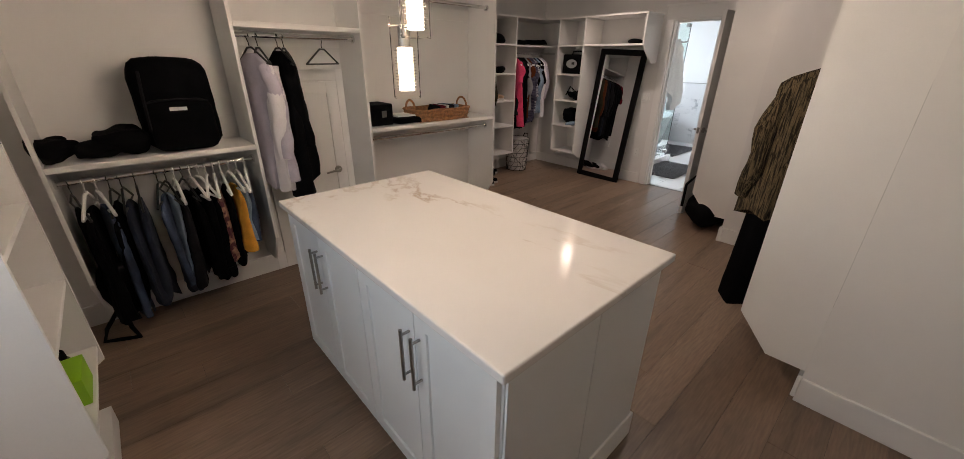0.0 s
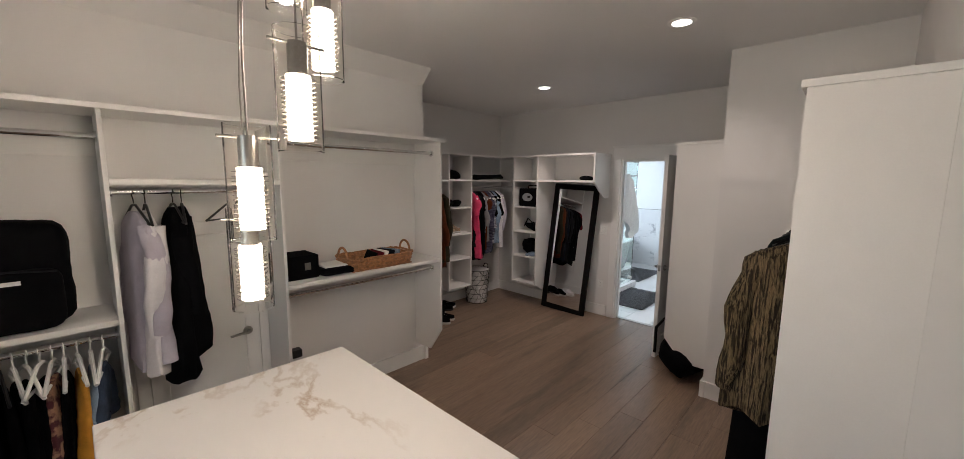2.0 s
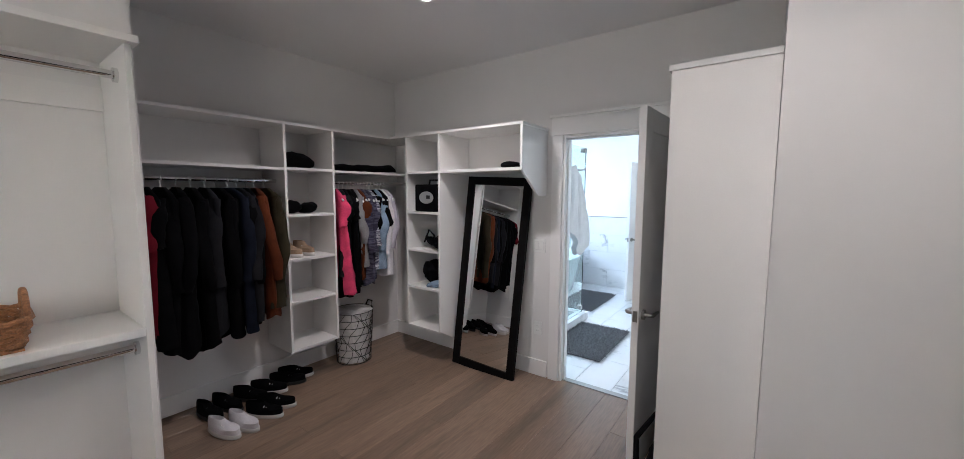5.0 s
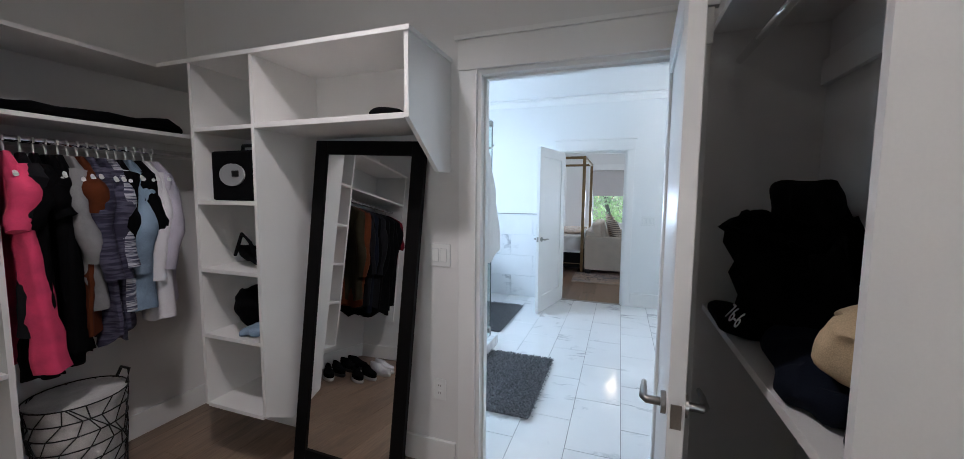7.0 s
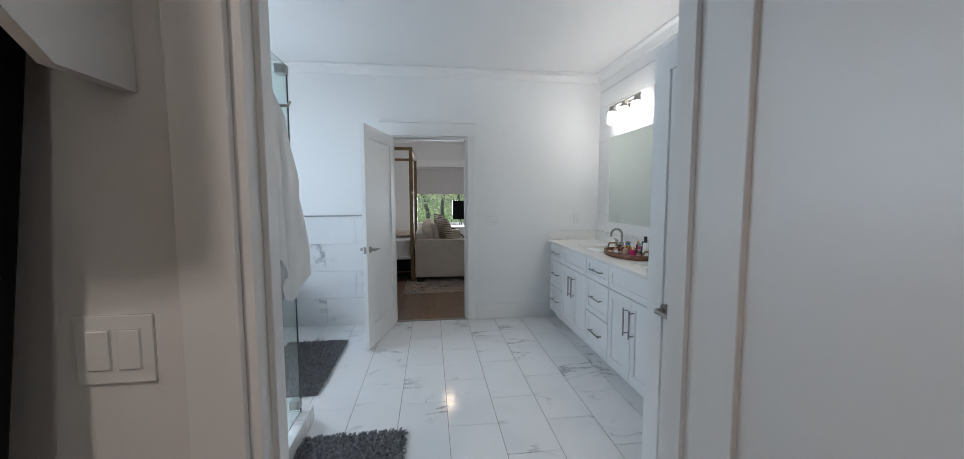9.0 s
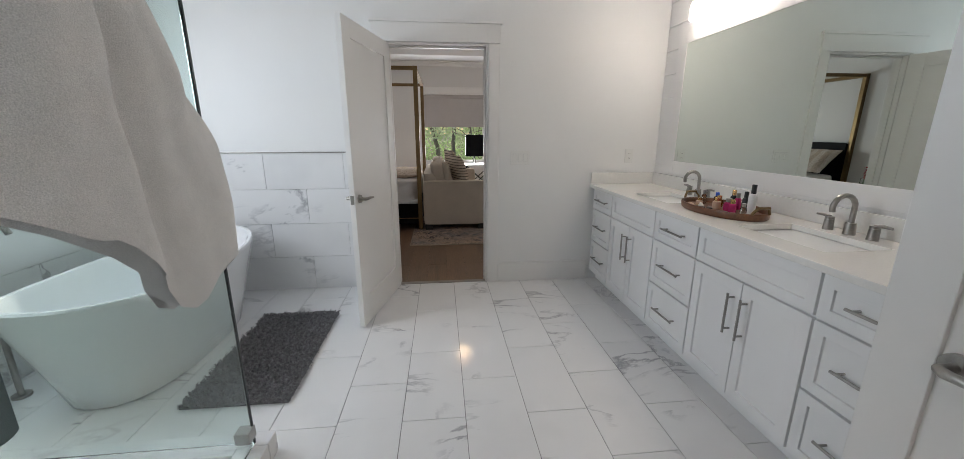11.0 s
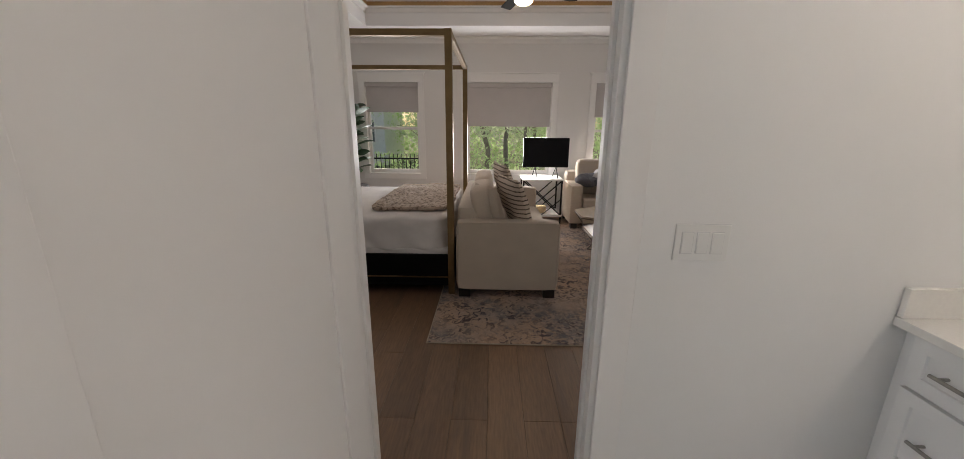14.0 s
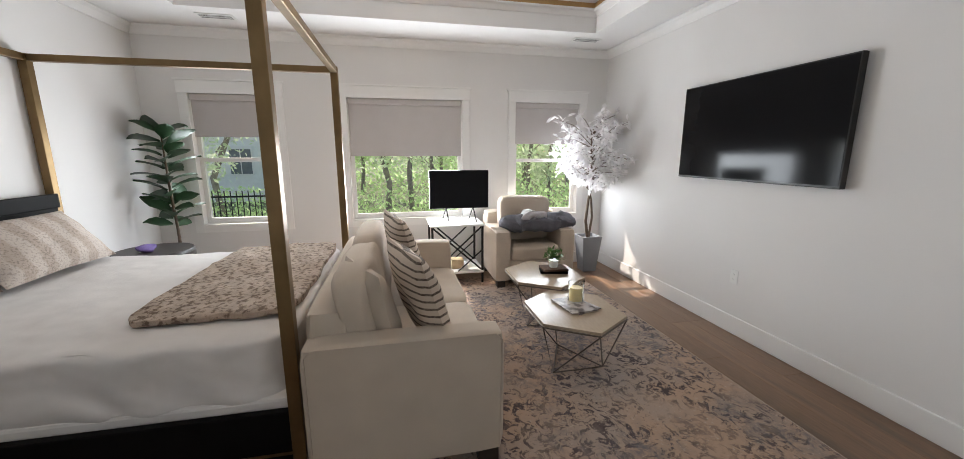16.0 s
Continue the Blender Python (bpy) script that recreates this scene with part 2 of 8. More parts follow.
def rod(bm, a, b, r, sides=12, r2=None):
    a, b = Vector(a), Vector(b)
    got = bmesh.ops.create_cone(bm, cap_ends=True, segments=sides, radius1=r, radius2=r if r2 is None else r2, depth=(b - a).length)["verts"]
    t = Matrix.Translation((a + b) / 2) @ (b - a).to_track_quat("Z", "Y").to_matrix().to_4x4()
    bmesh.ops.transform(bm, matrix=t, verts=got)
    return bm


def tube(bm, points, r, sides=8):
    """A round bar that follows points."""
    pts = [Vector(p) for p in points]
    rings = []
    side = Vector((0.31, 0.52, 0.79))
    for i, p in enumerate(pts):
        d = (pts[min(i + 1, len(pts) - 1)] - pts[max(i - 1, 0)]).normalized()
        u = side.cross(d)
        u = u.normalized() if u.length > 1e-4 else d.orthogonal().normalized()
        w = d.cross(u)
        rr = r[i] if isinstance(r, (list, tuple)) else r
        rings.append([bm.verts.new(p + (u * math.cos(k * math.tau / sides) + w * math.sin(k * math.tau / sides)) * rr) for k in range(sides)])
    for a, b in zip(rings, rings[1:]):
        for k in range(sides):
            bm.faces.new((a[k], a[(k + 1) % sides], b[(k + 1) % sides], b[k]))
    bm.faces.new(rings[0][::-1])
    bm.faces.new(rings[-1])
    return bm


def loft(bm, rings, close=True):
    """Skin over rings of places, capped at both ends."""
    vs = [[bm.verts.new(p) for p in ring] for ring in rings]
    k = len(vs[0])
    for a, b in zip(vs, vs[1:]):
        for i in range(k):
            bm.faces.new((a[i], a[(i + 1) % k], b[(i + 1) % k], b[i]))
    if close:
        bm.faces.new(vs[0][::-1])
        bm.faces.new(vs[-1])
    return bm


def mesh_of(name, bm, mat, smooth=False):
    bmesh.ops.recalc_face_normals(bm, faces=bm.faces)
    me = bpy.data.meshes.new(name)
    bm.to_mesh(me)
    bm.free()
    me.materials.append(mat)
    if smooth:
        me.shade_smooth()
        me.set_sharp_from_angle(angle=radians(48))
    return me


def solid(name, bm, mat, label="", category="", group="", kind="", smooth=False):
    return tagged(new(name, mesh_of(name, bm, mat, smooth)), label, category, group, kind)


def thing(name, place, label, category, group=""):
    ob = new(name)
    ob.empty_display_size = 0.1
    ob.location = place
    return tagged(ob, label, category, group)


def part(name, bm, mat, parent, label="", smooth=False):
    ob = new(name, mesh_of(name, bm, mat, smooth))
    ob.parent = parent
    if parent.type == "EMPTY":
        ob.matrix_parent_inverse = Matrix.Translation(-parent.location)
    if label:
        ob["label"] = label
    return ob


def struct(name, bm, mat, label, category, smooth=False):
    return solid(name, bm, mat, label, category, kind="structure", smooth=smooth)


def soft(ob, width=0.004, segments=2):
    b = ob.modifiers.new("edge", "BEVEL")
    b.width, b.segments, b.limit_method = width, segments, "ANGLE"
    return ob


def rounded(bm, x0, x1, y0, y1, z0, z1, puff=0.12, cuts=5, m=None, wob=0.0, seed=0):
    """A stuffed block in an empty bmesh: a cushion with crowned faces and soft edges."""
    got = bmesh.ops.create_cube(bm, size=2.0)["verts"]
    edges = list({e for v in got for e in v.link_edges})
    bmesh.ops.subdivide_edges(bm, edges=edges, cuts=cuts, use_grid_fill=True)
    verts = list(bm.verts)
    c = Vector(((x0 + x1) / 2, (y0 + y1) / 2, (z0 + z1) / 2))
    h = Vector(((x1 - x0) / 2, (y1 - y0) / 2, (z1 - z0) / 2))
    p = 1.0 / max(puff, 0.02)
    for v in verts:
        q = v.co
        s = (abs(q.x) ** p + abs(q.y) ** p + abs(q.z) ** p) ** (1.0 / p)
        q = q / s if s > 1 else q
        w = Vector((q.x * h.x, q.y * h.y, q.z * h.z)) + c
        if wob:
            w += Vector([noise.noise(w * 5 + Vector((seed + k * 9, 0, 0))) * wob + noise.noise(w * 17 + Vector((seed + k * 5, 3, 0))) * wob * 0.45 for k in range(3)])
        v.co = (m @ w) if m else w
    return bm


# ---- the rooms ----
FLOOR_Z = 0.0
# closet walls
struct("wall_north", box(mbox(-0.12, 3.61, 3.92, 4.04, 0, 2.76), 3.49, 3.61, 4.04, 5.08, 0, 2.76), WALL, "off-white painted closet wall behind the open shelving", "wall")
bm = bmesh.new()
loft(bm, [[(x, 3.92, 2.63), (x, 3.92, 2.76), (x, 3.79, 2.76)] for x in (-0.12, 3.61)])
struct("wall_slope", bm, WALL, "sloped white strip where the closet wall meets the ceiling", "wall")
struct("wall_recess", mbox(3.49, 6.05, 5.08, 5.20, 0, 2.76), WALL, "off-white painted wall behind corner shelving", "wall")
bm = mbox(6.05, 6.17, -1.42, 2.195, 0, 2.76)
box(bm, 6.05, 6.17, 3.085, 5.28, 0, 2.76)
box(bm, 6.05, 6.17, 2.195, 3.085, 2.045, 2.76)
struct("wall_bath_side", bm, WALL, "off-white painted wall with the bathroom doorway", "wall")
struct("wall_nook", box(mbox(4.92, 6.05, 1.60, 1.72, 0, 2.76), 4.80, 4.92, 0.65, 1.72, 0, 2.76), WALL, "off-white painted closet wall of a shallow nook", "wall")
struct("wall_bay", box(mbox(3.11, 4.80, 0.65, 0.77, 0, 2.76), 2.99, 3.11, -1.30, 0.77, 0, 2.76), WALL, "off-white painted wall behind the hanging clothes", "wall")
struct("wall_south", mbox(-0.12, 2.99, -1.42, -1.30, 0, 2.76), WALL, "plain off-white closet wall", "wall")
# opening of the assumed window, placed to light the island's west face
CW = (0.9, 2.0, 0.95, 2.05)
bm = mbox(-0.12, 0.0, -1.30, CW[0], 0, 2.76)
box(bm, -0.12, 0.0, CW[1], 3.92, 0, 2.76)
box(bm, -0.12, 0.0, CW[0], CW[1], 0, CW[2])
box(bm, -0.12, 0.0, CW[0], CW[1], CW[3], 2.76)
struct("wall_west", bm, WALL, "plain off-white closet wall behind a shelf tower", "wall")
struct("ceiling", mbox(-0.12, 6.17, -1.42, 5.28, 2.76, 2.86), CEIL, "smooth matt white closet ceiling", "ceiling")

# bathroom walls
struct("wall_vanity", mbox(6.17, 9.67, 0.70, 0.815, 0, 2.76), BATHWALL, "white wall behind the vanity", "wall")
BW = (7.55, 9.12, 1.16, 2.16)
bm = mbox(6.17, BW[0], 5.16, 5.28, 0, 2.76)
box(bm, BW[1], 9.79, 5.16, 5.28, 0, 2.76)
box(bm, BW[0], BW[1], 5.16, 5.28, 0, BW[2])
box(bm, BW[0], BW[1], 5.16, 5.28, BW[3], 2.76)
struct("wall_tub", bm, BATHWALL, "white bathroom wall with a frosted window above the tub", "wall")
bm = mbox(9.67, 9.79, -0.24, 2.355, 0, 3.1)
box(bm, 9.67, 9.79, 3.18, 5.32, 0, 3.1)
box(bm, 9.67, 9.79, 2.355, 3.18, 2.045, 3.1)
struct("wall_bedroom_side", bm, BATHWALL, "white painted wall with the bedroom doorway", "wall")
struct("ceiling_bath", mbox(6.17, 9.67, 0.70, 5.28, 2.76, 2.86), CEIL, "smooth white bathroom ceiling", "ceiling")

# bedroom walls
struct("wall_headboard", mbox(9.79, 15.10, 5.20, 5.32, 0, 3.1), WALL, "white painted bedroom wall behind the bed", "wall")
struct("wall_television", mbox(9.79, 15.10, -0.24, -0.12, 0, 3.1), WALL, "white painted bedroom wall with a television", "wall")
WINDOWS = [(3.90, 4.75, 0.70, 2.12), (1.80, 3.14, 0.70, 2.12), (0.25, 1.12, 0.70, 2.12)]
bm = bmesh.new()
edges_y = [-0.12, 0.25, 1.12, 1.80, 3.14, 3.90, 4.75, 5.20]
for a, b in zip(edges_y[::2], edges_y[1::2]):
    box(bm, 14.95, 15.10, a, b, 0, 3.1)
for y0, y1, z0, z1 in WINDOWS:
    box(bm, 14.95, 15.10, y0, y1, 0, z0)
    box(bm, 14.95, 15.10, y0, y1, z1, 3.1)
struct("wall_window", bm, WALL, "white painted bedroom wall with three windows", "wall")
TR = (10.45, 14.27, 0.43, 4.46)
bm = mbox(9.79, 14.95, -0.12, TR[2], 2.77, 2.87)
box(bm, 9.79, 14.95, TR[3], 5.20, 2.77, 2.87)
box(bm, 9.79, TR[0], TR[2], TR[3], 2.77, 2.87)
box(bm, TR[1], 14.95, TR[2], TR[3], 2.77, 2.87)
for a in ((TR[0] - 0.04, TR[0], TR[2], TR[3]), (TR[1], TR[1] + 0.04, TR[2], TR[3]), (TR[0], TR[1], TR[2] - 0.04, TR[2]), (TR[0], TR[1], TR[3], TR[3] + 0.04)):
    box(bm, *a, 2.87, 3.12)
box(bm, TR[0] - 0.04, TR[1] + 0.04, TR[2] - 0.04, TR[3] + 0.04, 3.12, 3.2)
struct("ceiling_bedroom", bm, CEIL, "white tray ceiling of the bedroom", "ceiling")

# sub-floors; the planks and tiles lie on them
struct("floor", mbox(-0.12, 6.11, -1.42, 5.20, -0.12, -0.004), DARK, "grey-brown oak plank floor of the closet", "floor")
struct("floor_bath", mbox(6.11, 9.70, 0.70, 5.28, -0.12, -0.004), GROUT, "polished white marble-look tile floor", "floor")
struct("floor_bedroom", mbox(9.70, 15.10, -0.24, 5.32, -0.12, -0.004), DARK, "grey-brown oak plank floor of the bedroom", "floor")


# ---- closet: shelving ----
def slab(bm, outline, axis, a0, a1):
    """An outline drawn in the plane across an axis, given thickness from a0 to a1."""
    def place(u, w, a):
        return (a, u, w) if axis == "x" else ((u, a, w) if axis == "y" else (u, w, a))
    loft(bm, [[place(u, w, a) for u, w in outline] for a in (a0, a1)])
    return bm


def bar(name, a, b, r, mat, parent, label=""):
    return part(name, rod(bmesh.new(), a, b, r, 14), mat, parent, label, True)


T = 0.019
# long wall: three bays
unit = thing("shelving_unit", (2.0, 3.92, 0), "white built-in wall shelving with hanging bays and chrome rods", "shelving")
for x in (0.47, 1.42, 2.21, 3.51):
    soft(part("side_panel", slab(bmesh.new(), [(3.545, 2.09), (3.918, 2.09), (3.918, 0.20), (3.70, 0.20), (3.545, 0.42)], "x", x - T / 2, x + T / 2), BOARD, unit), 0.002)
part("top_board", mbox(0.45, 3.535, 3.515, 3.918, 2.09, 2.115, 0.002), BOARD, unit)
for x0, x1, z in ((0.48, 1.41, 1.07), (1.43, 2.20, 1.765), (2.22, 3.50, 1.085)):
    part("shelf", mbox(x0, x1, 3.545, 3.918, z - 0.03, z, 0.002), BOARD, unit)
    part("cleat", mbox(x0, x1, 3.899, 3.918, z - 0.12, z - 0.031), BOARD, unit)
for x0, x1, z in ((0.48, 1.41, 1.93), (2.22, 3.50, 1.95)):
    part("cleat", mbox(x0, x1, 3.899, 3.918, z - 0.05, z + 0.04), BOARD, unit)
for x0, x1, z in ((0.48, 1.41, 1.97), (0.48, 1.41, 0.965), (1.43, 2.20, 1.70), (2.22, 3.50, 2.0), (2.22, 3.50, 0.985)):
    bar("hanging_rod", (x0, 3.66, z), (x1, 3.66, z), 0.015, CHROME, unit, "polished chrome rod")
    for xx in (x0 + 0.006, x1 - 0.006):
        bar("rod_socket", (xx - 0.006, 3.66, z), (xx + 0.006, 3.66, z), 0.026, CHROME, unit)

# corner shelving
unit = thing("shelving_unit", (4.6, 5.08, 0), "white corner shelving with cubbies and hanging rods", "shelving")
for x, z0 in ((3.622, 0.42), (4.63, 0.31), (5.035, 0.31)):
    part("side_panel", slab(bmesh.new(), [(4.70, 2.09), (5.078, 2.09), (5.078, z0), (4.70, z0)], "x", x - T / 2, x + T / 2), BOARD, unit)
part("top_board", mbox(3.612, 5.64, 4.69, 5.078, 2.09, 2.11, 0.002), BOARD, unit)
for z in (1.775, 1.41, 1.06, 0.72, 0.33):
    part("shelf", mbox(4.64, 5.025, 4.70, 5.078, z - 0.02, z, 0.002), BOARD, unit)
for x0, x1 in ((3.632, 4.62), (5.045, 6.045)):
    part("shelf", mbox(x0, x1, 4.70, 5.078, 1.75, 1.77, 0.002), BOARD, unit)
    part("cleat", mbox(x0, x1, 5.059, 5.078, 1.66, 1.749), BOARD, unit)
    bar("hanging_rod", (x0, 4.84, 1.67), (x1, 4.84, 1.67), 0.015, CHROME, unit, "polished chrome rod")
unit = thing("shelving_unit", (6.05, 3.9, 0), "white wall cubby tower with an overhead box", "shelving")
for y in (4.47, 4.06):
    part("side_panel", slab(bmesh.new(), [(5.64, 2.09), (6.048, 2.09), (6.048, 0.24), (5.80, 0.24), (5.64, 0.33)], "y", y - T / 2, y + T / 2), BOARD, unit)
part("end_panel", slab(bmesh.new(), [(5.64, 2.09), (6.048, 2.09), (6.048, 1.56), (5.91, 1.56), (5.64, 1.76)], "y", 3.225, 3.245), BOARD, unit)
part("top_board", mbox(5.63, 6.048, 3.215, 5.078, 2.091, 2.111, 0.002), BOARD, unit)
part("shelf", mbox(5.64, 6.048, 3.246, 4.05, 1.755, 1.78, 0.002), BOARD, unit)
for z in (1.775, 1.41, 1.06, 0.71, 0.33):
    part("shelf", mbox(5.64, 6.048, 4.07, 4.46, z - 0.02, z, 0.002), BOARD, unit)

# bay of hanging clothes and the nook beside the door
unit = thing("shelving_unit", (3.9, 0.77, 0), "white open wardrobe bay with shelves above clothes rods", "shelving")
for x in (2.9995, 3.80):
    part("side_panel", slab(bmesh.new(), [(1.10, 2.09), (0.7705, 2.09), (0.7705, 0.18), (0.94, 0.18), (1.10, 0.37)], "x", x - T / 2, x + T / 2), BOARD, unit)
part("top_board", mbox(2.98, 4.798, 0.772, 1.115, 2.09, 2.115, 0.002), BOARD, unit)
for x0, x1 in ((3.01, 3.79), (3.81, 4.798)):
    part("shelf", mbox(x0, x1, 0.772, 1.10, 1.755, 1.78, 0.002), BOARD, unit)
    part("cleat", mbox(x0, x1, 0.772, 0.79, 1.66, 1.754), BOARD, unit)
    part("cleat", mbox(x0, x1, 0.772, 0.79, 1.99, 2.089), BOARD, unit)
    bar("hanging_rod", (x0, 0.98, 1.66), (x1, 0.98, 1.66), 0.015, CHROME, unit, "polished chrome rod")
unit = thing("shelving_unit", (5.4, 1.72, 0), "white shelf nook with chrome rods behind the open door", "shelving")
part("side_panel", slab(bmesh.new(), [(2.09, 2.09), (1.722, 2.09), (1.722, 0.18), (1.93, 0.18), (2.09, 0.37)], "x", 4.922, 4.941), BOARD, unit)
part("top_board", mbox(4.915, 6.048, 1.722, 2.10, 2.09, 2.115, 0.002), BOARD, unit)
part("shelf", mbox(4.942, 6.048, 1.722, 2.08, 0.985, 1.01, 0.002), BOARD, unit)
part("cleat", mbox(4.942, 6.048, 1.722, 1.74, 0.90, 0.984), BOARD, unit)
part("cleat", mbox(4.942, 6.048, 1.722, 1.74, 1.86, 1.95), BOARD, unit)
for z in (1.98, 0.93):
    bar("hanging_rod", (4.942, 2.0, z), (6.045, 2.0, z), 0.015, CHROME, unit, "polished chrome rod")
# shelf tower near the entrance
unit = thing("shelf_tower", (0.0, 2.6, 0), "white shelf tower holding shoes and small boxes", "shelving")
for y in (2.28, 2.90):
    part("side_panel", slab(bmesh.new(), [(0.485, 2.09), (0.002, 2.09), (0.002, 0.20), (0.30, 0.20), (0.485, 0.34)], "y", y - T / 2, y + T / 2), BOARD, unit)
part("top_board", mbox(0.002, 0.49, 2.26, 2.92, 2.09, 2.115, 0.002), BOARD, unit)
for z in (1.75, 1.42, 1.08, 0.75, 0.42):
    part("shelf", mbox(0.002, 0.48, 2.29, 2.89, z - 0.02, z, 0.002), BOARD, unit)
part("plinth", mbox(0.002, 0.44, 2.30, 2.88, 0.0, 0.10), BOARD, unit)


# ---- closet: baseboards and door trim ----
def baseboard(name, x0, x1, y0, y1, h=0.14):
    bm = mbox(x0, x1, y0, y1, 0, h)
    ob = struct(name, bm, TRIM, "white painted baseboard along the wall", "baseboard")
    return soft(ob, 0.004)


for a in ((0.0, 3.60, 3.902, 3.92), (3.61, 3.628, 3.92, 5.06), (3.61, 6.05, 5.062, 5.08), (6.032, 6.05, 3.19, 5.06),
          (6.032, 6.05, 1.72, 2.165), (4.945, 6.03, 1.72, 1.738), (4.782, 4.80, 0.77, 1.72), (3.0, 4.78, 0.77, 0.788), (2.972, 2.99, -1.28, 0.77)):
    baseboard("baseboard", *a)
for a in ((3.59, 3.628, 3.885, 3.94), (4.775, 4.94, 1.70, 1.738)):
    baseboard("baseboard", *a)


def casing(name, axis_x, side, y0, y1, top, w=0.09, t=0.018, header=0.14):
    """Flat trim round a doorway in a wall across x: side is the way it stands out."""
    a, b = (axis_x - t, axis_x) if side < 0 else (axis_x, axis_x + t)
    e = 0.006 * side
    bm = mbox(a, b, y0 - w, y0, 0, top)
    box(bm, a, b, y1, y1 + w, 0, top)
    box(bm, min(a, a + e), max(b, b + e), y0 - w - 0.005, y1 + w + 0.005, top + 0.0005, top + header)
    box(bm, min(a, a + 3 * e), max(b, b + 3 * e), y0 - w - 0.02, y1 + w + 0.02, top + header + 0.0005, top + header + 0.022)
    return soft(struct(name, bm, TRIM, "white painted flat door trim", "trim"), 0.002)


def jamb(name, x0, x1, y0, y1, top, t=0.02):
    bm = mbox(x0, x1, y0 - 0.002, y0 + t, 0, top)
    box(bm, x0, x1, y1 - t, y1 + 0.002, 0, top)
    box(bm, x0, x1, y0 + t, y1 - t, top - t, top + 0.002)
    xm = (x0 + x1) / 2
    box(bm, xm - 0.018, xm + 0.018, y0 + t, y0 + t + 0.012, 0, top - t)
    box(bm, xm - 0.018, xm + 0.018, y1 - t - 0.012, y1 - t, 0, top - t)
    box(bm, xm - 0.018, xm + 0.018, y0 + t, y1 - t, top - t - 0.012, top - t)
    return soft(struct(name, bm, TRIM, "white painted door jamb with its stop", "trim"), 0.0015)


casing("door_trim", 6.05, -1, 2.195, 3.085, 2.045)
casing("door_trim", 6.17, 1, 2.195, 3.085, 2.045)
jamb("door_jamb", 6.05, 6.17, 2.195, 3.085, 2.045)
casing("door_trim", 9.67, -1, 2.355, 3.18, 2.045)
casing("door_trim", 9.79, 1, 2.355, 3.18, 2.045)
jamb("door_jamb", 9.67, 9.79, 2.355, 3.18, 2.045)
soft(struct("threshold", mbox(6.08, 6.14, 2.215, 3.065, -0.003, 0.006), STEEL, "thin metal floor strip in the doorway", "trim"), 0.002)
soft(struct("threshold", mbox(9.67, 9.72, 2.375, 3.16, -0.003, 0.006), STEEL, "thin metal floor strip in the doorway", "trim"), 0.002)
part("strike_plate", mbox(6.095, 6.125, 3.0615, 3.0645, 0.90, 0.97), STEEL, bpy.data.objects["door_jamb"])
part("strike_plate", mbox(9.715, 9.745, 2.3755, 2.3785, 0.88, 0.95), STEEL, bpy.data.objects["door_jamb.001"])


def lever(parent, place, side, way):
    """A lever handle on a door's face: side is the way out of the face, way the lever's direction, in the door's own frame."""
    p, s, w = Vector(place), Vector(side), Vector(way)
    part("rosette", rod(bmesh.new(), p, p + s * 0.012, 0.028, 24), STEEL, parent, "round nickel rosette", True)
    bm = bmesh.new()
    tube(bm, [p + s * 0.01, p + s * 0.045, p + s * 0.052 + w * 0.012, p + s * 0.052 + w * 0.06, p + s * 0.05 + w * 0.115 - Vector((0, 0, 0.006))], [0.011, 0.011, 0.0105, 0.009, 0.007], 10)
    part("lever", bm, STEEL, parent, "brushed nickel lever", True)


def door(place, turn, width, height, label, knob_z=0.92, flip=1, backset=0.065):
    """A white single-panel door leaf: hinged at its own x = 0, reaching along x, 38 mm thick about y = 0."""
    d = thing("door", (0, 0, 0), label, "door")
    d["kind"] = "structure"
    bm = bmesh.new()
    st, th, rc = 0.115, 0.019, 0.010
    z0 = 0.012
    box(bm, 0.002, st, -th, th, z0, height)
    box(bm, width - st, width, -th, th, z0, height)
    box(bm, st, width - st, -th, th, z0, z0 + 0.2)
    box(bm, st, width - st, -th, th, height - st, height)
    soft(part("stile_frame", bm, TRIM, d), 0.0025)
    part("panel", mbox(st - 0.003, width - st + 0.003, -th + rc, th - rc, z0 + 0.197, height - st + 0.003), TRIM, d)
    for sd in (-1, 1):
        lever(d, (width - backset, sd * th, knob_z), (0, sd, 0), (-1, 0, 0))
    part("latch", mbox(width - 0.0005, width + 0.002, -0.012, 0.012, knob_z - 0.03, knob_z + 0.03), STEEL, d)
    for z in (0.22, height / 2, height - 0.22):
        part("hinge", rod(bmesh.new(), (-0.004, flip * 0.022, z - 0.045), (-0.004, flip * 0.022, z + 0.045), 0.008, 10), STEEL, d, "nickel hinge", True)
    d.matrix_basis = pose(*place, 0, 0, turn)
    return d


door((6.028, 2.232, 0), 177, 0.80, 2.03, "open white single-panel door with nickel lever handles", 0.93, 1)
door((9.655, 3.165, 0), 167.5, 0.815, 2.03, "white panel door standing open into the bathroom", 0.92, -1)
door((6.195, 1.755, 0), 0, 0.80, 2.03, "white panel door of a side room standing open", 0.91, -1, 0.15)

